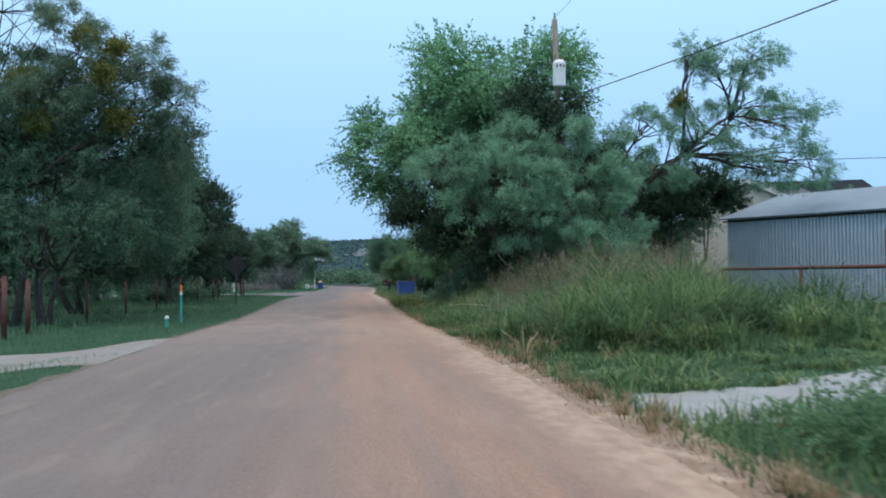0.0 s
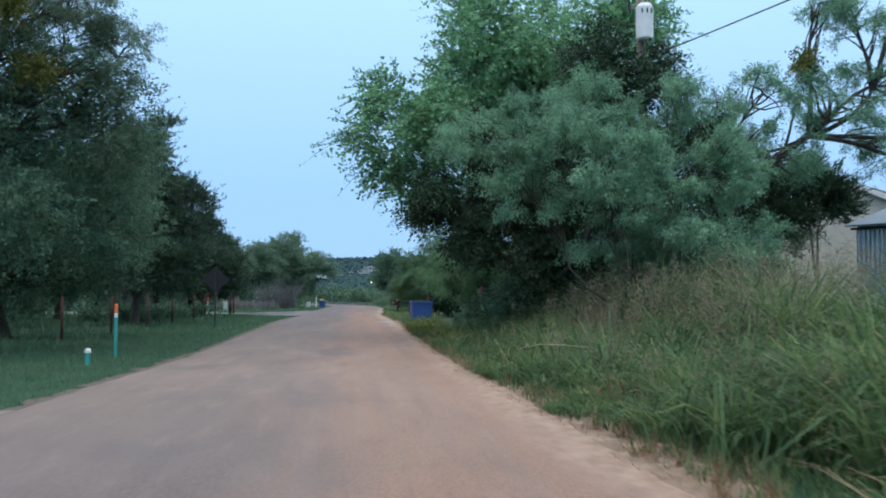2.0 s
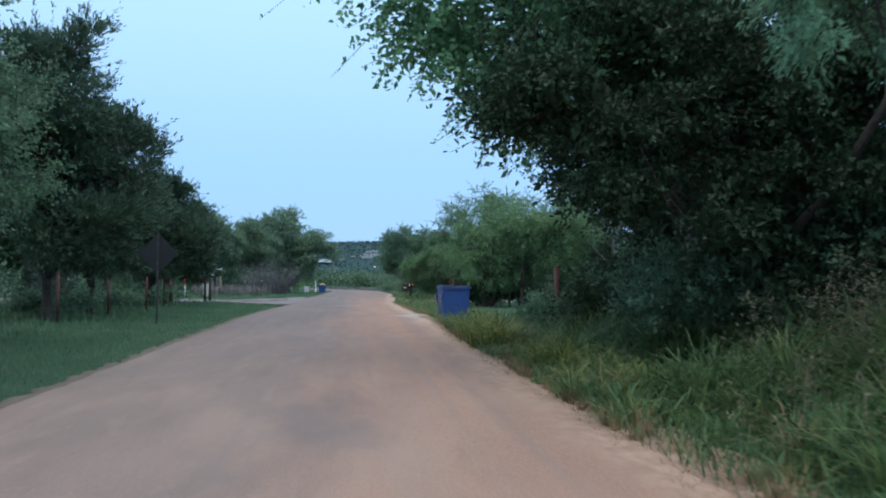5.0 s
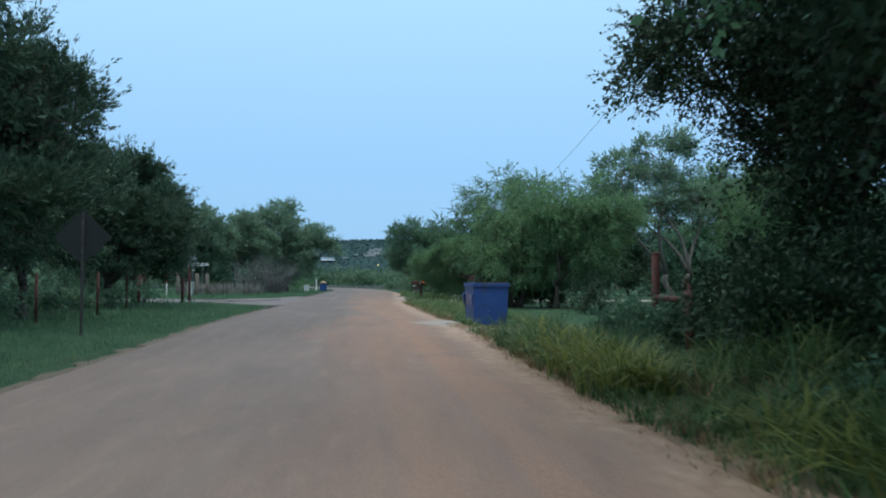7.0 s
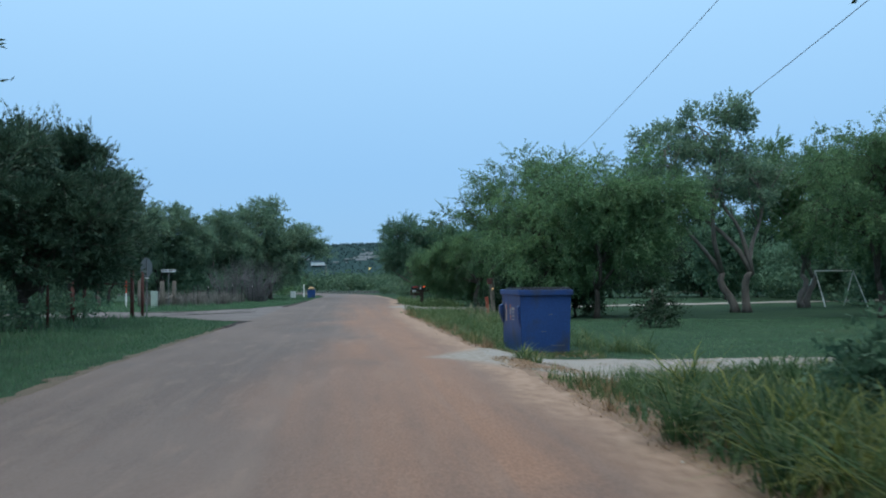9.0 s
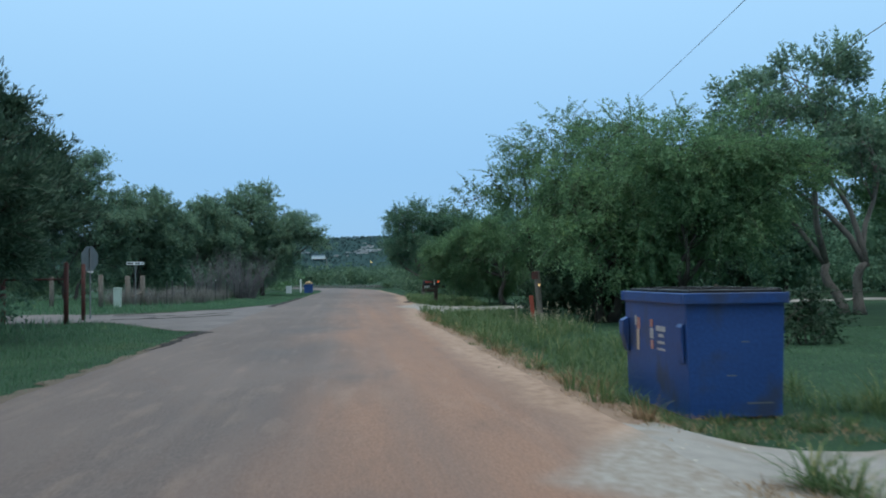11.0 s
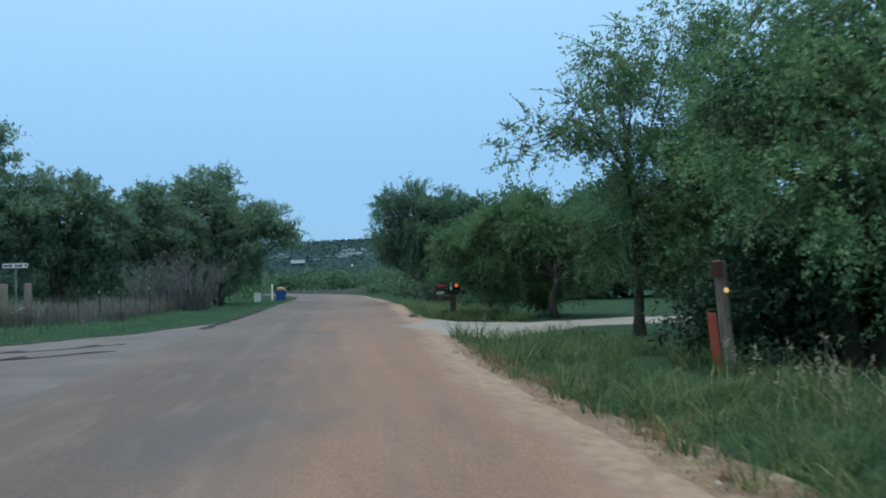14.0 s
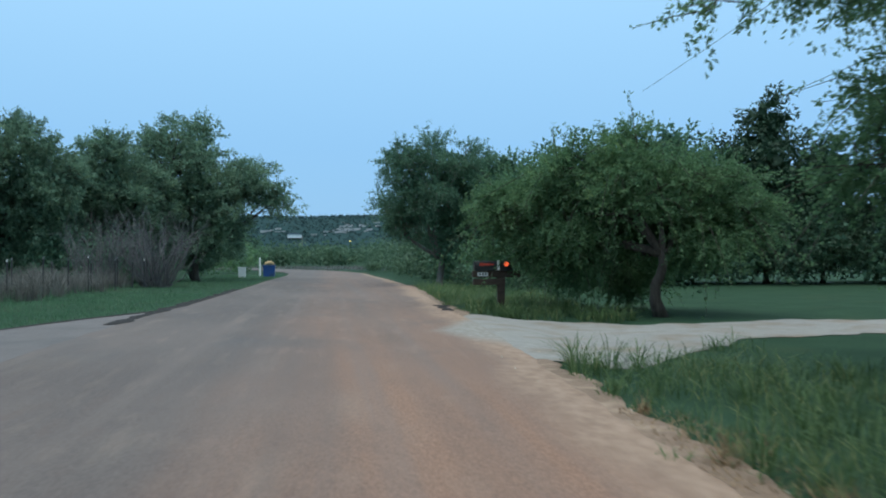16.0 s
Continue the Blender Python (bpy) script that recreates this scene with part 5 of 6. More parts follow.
h = (0.1 + 0.25 * np.clip((o - 0.4) / 1.2, 0, 1)) * rng.uniform(0.5, 1.5, len(p)) * np.where((p[:, 1] > 74) & (p[:, 1] < 88), 1.25, 1.0)
grass("verge_grass", "green knee-high grass along the road edge", rng, p, h, rng.uniform(0.007, 0.016, len(p)), rng.uniform(0.4, 1.5, len(p)), M_VERGE)


def left_keep(x, y):
    return edge_left(y) - x > 0.12 + 0.25 * noise.noise((1, y * 0.8, 3)) and not in_drive(x, y)


p = np.concatenate([scatter(rng, 100000, -9.5, -3.3, 6, 116, left_keep), scatter(rng, 14000, -9.5, -3.0, 116, 170, left_keep)])
o = np.array([edge_left(y) - x for x, y, _ in p])
h = (0.05 + 0.06 * np.clip(o / 2.5, 0, 1)) * rng.uniform(0.5, 1.6, len(p))
grass("verge_lawn", "short green grass on the verge", rng, p, h, rng.uniform(0.006, 0.014, len(p)), rng.uniform(0.2, 1.0, len(p)), M_LAWN)
p = scatter(rng, 30000, -30, -9, 10, 125, lambda x, y: not in_drive(x, y))
h = rng.uniform(0.1, 0.4, len(p))
grass("meadow_grass", "ankle-high grass beneath the trees", rng, p, h, rng.uniform(0.02, 0.05, len(p)), rng.uniform(0.2, 0.9, len(p)), M_LAWN)
p = scatter(rng, 60000, 4.6, 20, 56, 78, lambda x, y: not in_drive(x, y) and x - edge_right(y) > 2.5)
h = rng.uniform(0.02, 0.06, len(p))
grass("lawn_grass", "mown green lawn grass", rng, p, h, rng.uniform(0.01, 0.02, len(p)), rng.uniform(0.5, 2.5, len(p)), M_LAWN)
p = scatter(rng, 15000, 2.2, 4.6, 0, 60, lambda x, y: foot(y) - 0.08 + 0.2 * noise.noise((2, y * 0.7, 3)) < x - edge_right(y) < 2.0 and not in_drive(x, y))
grass("verge_grass", "short green weeds at the foot of the tall grass", rng, p, rng.uniform(0.06, 0.28, len(p)), rng.uniform(0.01, 0.022, len(p)), rng.uniform(0.2, 1.1, len(p)), M_GRASS)
p = scatter(rng, 16000, 2.3, 9.8, 4, 44, lambda x, y: x - edge_right(y) > foot(y) and not in_drive(x, y))
grass("verge_grass", "short green undergrowth between the tall grass", rng, p, rng.uniform(0.08, 0.36, len(p)) * np.where((p[:, 1] > 10) & (p[:, 1] < 14), 0.5, 1.0), rng.uniform(0.012, 0.026, len(p)), rng.uniform(0.2, 1.2, len(p)), M_GRASS_LIGHT)
tufts = np.concatenate([scatter(rng, 2, 4.2, 5.2, 20, 32, tall_keep), scatter(rng, 17, 2.5, 3.4, 43.0, 48.8), scatter(rng, 8, 2.8, 4.2, 49, 54), scatter(rng, 5, 2.9, 4.0, 36.0, 41.0)])
p = np.repeat(tufts, 70, axis=0) + rng.normal(size=(len(tufts) * 70, 3)) * np.array([0.14, 0.14, 0.0])
grass("yellow_grass", "yellow-green arching grass clumps by the road", rng, p, rng.uniform(0.45, 0.95, len(p)), rng.uniform(0.014, 0.03, len(p)), rng.uniform(0.5, 1.6, len(p)), M_YELLOW)
p = scatter(rng, 70, 3.6, 6.5, 12, 40, tall_keep)
grass("yellow_grass", "bent straw-yellow stems in the tall grass", rng, p, rng.uniform(0.7, 1.2, len(p)), rng.uniform(0.008, 0.014, len(p)), rng.uniform(0.5, 1.4, len(p)), M_YELLOW)
p, a, k = tufted(60, 26, 2.7, 5.2, 61.2, 62.9, lambda x, y: True, 0.08)
grass("verge_grass", "small weeds at the foot of the dumpster", rng, p, rng.uniform(0.05, 0.17, len(p)) * k, rng.uniform(0.008, 0.014, len(p)), rng.uniform(0.3, 1.6, len(p)), M_VERGE, a)
for bx, by, bs, sd in ((4.3, 6.7, 1.1, 121), (5.2, 7.3, 1.2, 122), (3.5, 6.3, 0.7, 123)):
    tree(bx, by, "leafy olive-green weeds beside the concrete slab", [(bx, by, 0.5 * bs, 1.2 * bs, 1.0 * bs, 0.6 * bs), (bx + 0.4, by + 0.3, 0.7 * bs, 1.0 * bs, 0.9 * bs, 0.5 * bs)],
         "shade", M_LEAF_SHADE, 150, sd, 0.12, 0.012, name="weed", branches=False, inner=False).scale = (0.5, 0.5, 0.5)
th = thing("bent_stalk", 4.3, 24.95, ground(4.3, 24.95), 0, "bent straw-yellow grass stalk leaning towards the road", "grass stalk")
stem = [(0.0, 0.0, 0.0), (-0.05, 0.0, 0.4), (-0.35, -0.1, 0.58), (-0.85, -0.25, 0.64), (-1.3, -0.4, 0.66), (-1.65, -0.5, 0.6)]
part("stem", Geo().tube(stem, [0.012, 0.012, 0.011, 0.01, 0.008, 0.005], 6), M_STRAW, th, round_shade=True)
for k, (lx, ly, lz) in enumerate(((-1.1, -0.3, 0.64), (-1.35, -0.42, 0.65), (-1.5, -0.45, 0.63), (-0.7, -0.2, 0.61))):
    v, q = blades(rng, np.array([(lx, ly, lz)]), np.array([0.12]), np.array([0.022]), np.array([2.4]), np.array([2.6 + 0.9 * k]))
    part("leaf", fast_mesh("leaf", v, q, M_STRAW), M_STRAW, th)
# straw-brown thatch at the foot of the grass
def thatch_keep(x, y):
    o = x - edge_right(y)
    return foot(y) - 0.3 + 0.22 * noise.noise((0, y * 0.6, 8)) < o < foot(y) + 0.4 + 0.3 * noise.noise((3, y * 0.5, 8)) and not in_drive(x, y)


p, a, k = tufted(150, 34, 2.5, 6.4, 53.2, 57.2, lambda x, y: not in_drive(x, y) and x - edge_right(y) > 0.3, 0.14)
grass("verge_grass", "low ragged weeds before the gravel driveway", rng, p, rng.uniform(0.06, 0.3, len(p)) * k, rng.uniform(0.008, 0.018, len(p)), rng.uniform(0.4, 1.6, len(p)), M_VERGE, a)
p = scatter(rng, 9000, 2.5, 6.8, 53.2, 57.2, lambda x, y: not in_drive(x, y) and x - edge_right(y) > 0.3)
grass("verge_grass", "short matted grass before the gravel driveway", rng, p, rng.uniform(0.04, 0.16, len(p)), rng.uniform(0.006, 0.012, len(p)), rng.uniform(0.5, 2.0, len(p)), M_VERGE)
p, a, k = tufted(4, 44, 2.72, 3.0, 58.3, 58.8, None, 0.13)
grass("verge_grass", "weed clump on the gravel driveway", rng, p, rng.uniform(0.15, 0.45, len(p)) * k, rng.uniform(0.01, 0.02, len(p)), rng.uniform(0.3, 1.3, len(p)), M_VERGE, a)
p = np.concatenate([scatter(rng, 46000, 1.9, 4.0, 0, 88, thatch_keep), scatter(rng, 900, 2.5, 5.0, 61.2, 62.9), scatter(rng, 2600, 2.15, 3.4, 56.5, 58.8, lambda x, y: noise.noise((x * 2.2, y * 2.2, 17)) > -0.1)])
p[:, 2] += 0.04
grass("dry_grass", "matted straw-brown thatch edging the dirt shoulder", rng, p, rng.uniform(0.02, 0.06, len(p)), rng.uniform(0.005, 0.011, len(p)), rng.uniform(1.0, 4.0, len(p)), M_DRY)
p, a, k = tufted(1500, 26, 2.1, 4.0, 0, 88, lambda x, y: thatch_keep(x, y) and x - edge_right(y) > foot(y) - 0.12 and noise.noise((x, y * 0.9, 5)) > -0.1, 0.07)
p[:, 2] += 0.03
grass("dry_grass", "dry orange-brown grass tufts at the shoulder", rng, p, rng.uniform(0.07, 0.27, len(p)) * k, rng.uniform(0.006, 0.013, len(p)), rng.uniform(0.3, 1.6, len(p)), M_DRY, a)
p, a, k = tufted(46, 30, 2.8, 5.6, 12, 44, tall_keep, 0.09)
grass("dry_grass", "rust-brown dead blades in the tall grass", rng, p, rng.uniform(0.25, 0.75, len(p)) * k, rng.uniform(0.01, 0.02, len(p)), rng.uniform(0.4, 1.6, len(p)), M_DRY, a)
p, a, k = tufted(260, 30, 2.3, 4.0, 0, 120, lambda x, y: 0.05 < x - edge_right(y) < 0.6 and noise.noise((x * 0.8, y * 0.3, 15)) > 0.1 and not in_drive(x, y), 0.12)
grass("verge_grass", "small green weeds sprouting on the dirt shoulder", rng, p, rng.uniform(0.04, 0.16, len(p)) * k, rng.uniform(0.008, 0.016, len(p)), rng.uniform(0.4, 1.6, len(p)), M_GRASS_LIGHT, a)
# pale dry grass by the far fence
p, a, k = tufted(330, 36, -14.5, -8.8, 107, 127, lambda x, y: noise.noise((x * 0.6, y * 0.5, 6)) > -0.1 + 0.25 * smooth(-9.8, -8.8, x), 0.22)
grass("dry_grass", "tall grey dry grass tufts along the wire fence", rng, p, rng.uniform(0.5, 1.25, len(p)) * k, rng.uniform(0.012, 0.026, len(p)), rng.uniform(0.1, 0.8, len(p)), M_PALE_GRASS, a)


def seed_stalks(label, pts, height, spread, tuft, seed, material, per=44):
    """Thin stems that end in a loose feathery panicle."""
    rng = np.random.default_rng(seed)
    n = len(pts)
    v1, q1 = blades(rng, pts, height, np.full(n, 0.008), rng.uniform(0.1, 0.7, n))
    tips = v1.reshape(n, 8, 3)[:, 6]
    u = rng.uniform(0, 1, (n, per, 1))
    pos = tips[:, None, :] - np.array([0, 0, 1.0]) * u * tuft + rng.normal(size=(n, per, 3)) * spread * (0.25 + u)
    dirn = rng.normal(size=(n, per, 3)) * 0.6 + np.array([0, 0, 0.5])
    sz = rng.uniform(0.03, 0.075, n * per)
    v2, q2 = kites(rng, pos.reshape(-1, 3), dirn.reshape(-1, 3), sz, sz * 0.3)
    ob = new("seed_grass", fast_mesh("seed_grass", np.concatenate([v1, v2]), np.concatenate([q1, q2 + len(v1)]), material))
    return tagged(ob, label, "grass", kind="stuff")


p = np.concatenate([scatter(rng, 2300, 5.4, 11.6, 16, 36, lambda x, y: x < (0.41 * y if y > 24 else 0.4 * (y - 10) + 1.0) and tall_keep(x, y) and noise.noise((x * 0.8, y * 0.5, 21)) > -0.08),
                    scatter(rng, 560, 3.4, 6.4, 17, 38, lambda x, y: tall_keep(x, y) and noise.noise((x * 0.9, y * 0.5, 25)) > 0.05)])
seed_stalks("purple-brown feathery seed heads above the tall grass", p, rng.uniform(1.15, 2.2, len(p)) * np.clip((p[:, 0] - 2.2) / 4.2, 0.5, 1.22), 0.11, 0.5, 91, M_SEED)
p = scatter(rng, 60, 4.4, 6.4, 75, 80, verge_keep)
seed_stalks("pale seed heads in the verge grass", p, rng.uniform(0.5, 0.9, len(p)), 0.006, 0.16, 92, M_STRAW, 10)

# loose stones on the shoulder
rng = np.random.default_rng(8)
p = scatter(rng, 9500, 1.6, 4.2, 2, 100, lambda x, y: -0.3 < x - edge_right(y) < 0.5 or (55.5 < y < 61.5 and x < 4))
p = np.concatenate([p, scatter(rng, 7000, 2.0, 8.5, 56.2, 60.8), scatter(rng, 500, 2.6, 4.6, 10.8, 13.2)])
sz = rng.uniform(0.005, 0.02, len(p)) * (1 + (rng.uniform(0, 1, len(p)) > 0.96) * 1.6)
base = np.array([(1, 0, 0), (0, 1, 0), (-1, 0, 0), (0, -1, 0), (0, 0, 0.8), (0, 0, -0.5)], dtype=float)
v = p[:, None, :] + np.array([0, 0, 0.025]) + (base[None] * rng.uniform(0.6, 1.3, (len(p), 6, 1))) * sz[:, None, None]
g = Geo()
for row in v:
    k = len(g.v)
    g.v += [tuple(a) for a in row]
    g.f += [(k + a, k + b, k + c) for a, b, c in ((0, 1, 4), (1, 2, 4), (2, 3, 4), (3, 0, 4), (1, 0, 5), (2, 1, 5), (3, 2, 5), (0, 3, 5))]
me = bpy.data.meshes.new("gravel")
me.from_pydata(g.v, [], g.f)
me.materials.append(M_STONE)
tagged(new("gravel", me), "loose pale gravel stones on the shoulder", "gravel", kind="stuff")

# ---- the left verge ----
th = thing("utility_marker", -6.25, 35.4, ground(-6.25, 35.4), 0, "teal marker post with an orange and white top", "marker post")
part("post", Geo().tube([(0, 0, -0.1), (0, 0, 1.08)], 0.045, 12), M_TEAL, th, round_shade=False)
part("white_band", Geo().tube([(0, 0, 1.08), (0, 0, 1.2)], 0.047, 12), M_WHITE, th, "white reflective band")
part("orange_cap", Geo().tube([(0, 0, 1.2), (0, 0, 1.42), (0, 0, 1.44)], [0.047, 0.047, 0.03], 12), M_ORANGE, th, "bright orange cap")
th = thing("cleanout_pipe", -6.35, 33.2, ground(-6.35, 33.2), 0, "short teal pipe stub with a white cap in the grass", "pipe")
part("pipe", Geo().tube([(0, 0, -0.1), (0, 0, 0.3)], 0.06, 12), M_TEAL, th)
part("cap", Geo().tube([(0, 0, 0.3), (0, 0, 0.36), (0, 0, 0.41)], [0.078, 0.078, 0.045], 12), M_WHITE, th, "white domed cap")


def diamond_sign(x, y):
    z = ground(x, y)
    th = thing("road_sign", x, y, z, 0, "diamond road sign seen from its dull grey back", "road sign")
    part("post", Geo().box(0, 0.03, 1.45, 0.07, 0.04, 3.1), M_DARK_STEEL, th, "dark steel post", 0.006)
    s = 0.68
    plate = Geo().prism([(0, 2.4 - s), (s, 2.4), (0, 2.4 + s), (-s, 2.4)], -0.004, 0.004)
    pl = part("plate", plate, M_SIGN_BACK, th)
    pl.location = (0, 0.06, 0)
    for bz in (2.05, 2.75):
        part("bolt", Geo().tube([(0, -0.01, bz), (0, 0.01, bz)], 0.014, 8), M_STEEL, th)


diamond_sign(-6.8, 57.0)


def pipe_post(x, y, h, r, label="rust-red steel pipe fence post", lean=0.0):
    z = ground(x, y)
    th = thing("fence_post", x, y, z, 0, label, "fence post", "pipe fence posts")
    part("pipe", Geo().tube([(0, 0, -0.1), (lean * h, 0, h)], r, 12), M_RUST, th, round_shade=True)
    part("cap", Geo().tube([(lean * h, 0, h), (lean * h, 0, h + 0.02), (lean * h, 0, h + 0.05)], [r * 1.06, r * 1.06, r * 0.5], 12), M_RUST, th)
    return th


def strand(a, b, sag, r=0.006, n=10):
    a, b = Vector(a), Vector(b)
    pts = []
    for i in range(n + 1):
        u = i / n
        q_ = a.lerp(b, u)
        q_.z -= sag * 4 * u * (1 - u)
        pts.append(q_)
    return Geo().tube(pts, r, 5)


left_line = [(-9.4, 26.3), (-10.2, 30.6), (-10.4, 38.0), (-10.4, 44.5), (-10.3, 51.0), (-10.2, 57.5), (-10.2, 64.0), (-10.1, 70.5), (-10.6, 77.0), (-11.2, 82.0), (-11.9, 86.2)]
for i, (px, py) in enumerate(left_line):
    pipe_post(px, py, 1.7 if i < 2 else 1.55 + 0.08 * (i % 3), 0.075 if i in (0, 1, 9, 10) else 0.05)
pipe_post(-9.82, 86.2, 2.1, 0.085)
pipe_post(-9.8, 88.2, 2.05, 0.075)
pipe_post(-12.6, 25.4, 1.6, 0.07)
th = thing("wire_fence", 0, 0, 0, 0, "sagging fence wires strung between the posts", "wire fence")
for (ax, ay), (bx, by) in zip(left_line, left_line[1:]):
    for k in range(5):
        hz = 0.3 + 0.28 * k
        part("wire", strand((ax, ay, ground(ax, ay) + hz), (bx, by, ground(bx, by) + hz), 0.03, 0.004, 4), M_WIRE, th)
th = thing("gate_rail", 0, 0, 0, 0, "rust-red pipe rails of a gate at the driveway", "gate")
for hz, h2 in ((1.45, 1.5), (1.32, 1.3)):
    part("rail", Geo().tube([(-12.6, 25.4, ground(-12.6, 25.4) + hz), (-9.4, 26.3, ground(-9.4, 26.3) + h2)], 0.045, 10), M_RUST, th, round_shade=True)
th = thing("fence_brace", 0, 0, 0, 0, "slanting rust-red pipe brace at the corner fence", "brace")
part("pipe", Geo().tube([(-11.2, 82.0, 1.35), (-11.9, 84.4, 0.0)], 0.04, 10), M_RUST, th, round_shade=True)
part("top_rail", Geo().tube([(-11.9, 86.2, 1.45), (-9.82, 86.2, 1.45)], 0.035, 10), M_RUST, th, round_shade=True)

# stop sign seen from behind
z = ground(-9.75, 89.0)
th = thing("stop_sign", -9.75, 89.0, z, 66, "octagonal stop sign seen from its grey back", "road sign")
part("post", Geo().box(0, 0.03, 1.3, 0.05, 0.035, 2.8), M_STEEL, th, "thin steel post", 0.005)
oc = [(0.46 * math.cos(math.pi / 8 + math.pi / 4 * i) / math.cos(math.pi / 8), 2.3 + 0.46 * math.sin(math.pi / 8 + math.pi / 4 * i) / math.cos(math.pi / 8)) for i in range(8)]
part("plate", Geo().prism(oc, 0.05, 0.058), M_STOP_BACK, th)
part("clamp", Geo().box(0, 0.035, 1.8, 0.3, 0.03, 0.05), M_WHITE, th, "pale metal bracket")


def banded_marker(x, y, h):
    th = thing("utility_marker", x, y, ground(x, y), 0, "white marker post with a red top half", "marker post")
    part("post", Geo().tube([(0, 0, -0.1), (0, 0, h * 0.55)], 0.05, 12), M_WHITE, th)
    part("red_top", Geo().tube([(0, 0, h * 0.55), (0, 0, h * 0.97), (0, 0, h)], [0.051, 0.051, 0.03], 12), M_RED, th, "red painted top")


banded_marker(-14.5, 105.1, 1.78)
th = thing("pedestal_box", -12.8, 105.5, ground(-12.8, 105.5), 0, "pale green plastic utility pedestal in the grass", "utility box")
part("body", Geo().box(0, 0, 0.48, 0.38, 0.36, 1.0), M_PALE_GREEN, th, bevel=0.03)
part("lid", Geo().box(0, 0, 1.02, 0.42, 0.4, 0.12), M_PALE_GREEN, th, bevel=0.03)


def street_sign(x, y):
    th = thing("street_sign", x, y, ground(x, y), 0, "white street name sign on a thin steel pole", "street sign")
    part("pole", Geo().tube([(0, 0, -0.1), (0, 0, 2.34)], 0.03, 10), M_STEEL, th)
    blade = part("blade", Geo().box(-0.02, 0, 2.42, 0.95, 0.012, 0.17), M_SIGN_WHITE, th, "white name blade", 0.004)
    # unreadable lettering as bars
    for bx, bw in ((-0.37, 0.16), (-0.2, 0.14), (0.02, 0.1), (0.17, 0.16), (0.37, 0.08)):
        part("letter_bar", Geo().box(bx, -0.009, 2.42, bw, 0.004, 0.08), M_BLACK, blade)


street_sign(-12.1, 106.7)


def wood_post(x, y, h, r, lean=0.0, label="weathered round wooden fence post"):
    th = thing("fence_post", x, y, ground(x, y), 0, label, "fence post", "wooden fence posts")
    part("log", Geo().tube([(0, 0, -0.1), (lean * h * 0.5, 0.01, h * 0.5), (lean * h, 0, h - 0.03), (lean * h, 0, h)], [r * 1.05, r, r * 0.95, r * 0.75], 11), M_WOOD, th, round_shade=True)


wood_post(-13.85, 106.1, 1.78, 0.14)
wood_post(-12.45, 106.5, 1.72, 0.15, -0.03)
wood_post(-11.85, 107.3, 1.72, 0.14)
wood_post(-16.4, 105.8, 1.7, 0.12)
th = thing("wooden_rail", 0, 0, 0, 0, "grey wooden brace rail between corner posts", "rail")
part("log", Geo().tube([(-12.45, 106.5, 0.4), (-11.85, 107.3, 0.75)], 0.05, 9), M_WOOD, th, round_shade=True)
steel_posts = [(-10.9 + 0.19 * i, 109.4 + 1.35 * i) for i in range(16)]
for i, (px, py) in enumerate(steel_posts):
    px += 0.25 * math.sin(i * 3.7)
    th = thing("steel_post", px, py, ground(px, py), 0, "thin steel fence post with a pale tip", "fence post", "steel fence posts")
    hh = 1.3 + 0.1 * math.sin(i * 2.1)
    part("stake", Geo().box(0, 0, hh / 2, 0.05, 0.03, hh), M_DARK_STEEL, th)
    part("tip", Geo().box(0, 0, hh + 0.04, 0.04, 0.03, 0.1), M_WHITE if i % 5 == 2 else M_STEEL, th, "pale tip")
th = thing("wire_fence", 0, 0, 0, 0, "thin fence wires beside the pale grass", "wire fence")
for (ax, ay), (bx, by) in zip(steel_posts, steel_posts[1:]):
    for hz in (0.35, 0.65, 0.95, 1.25):
        part("wire", strand((ax, ay, hz), (bx, by, hz), 0.01, 0.004, 2), M_WIRE, th)

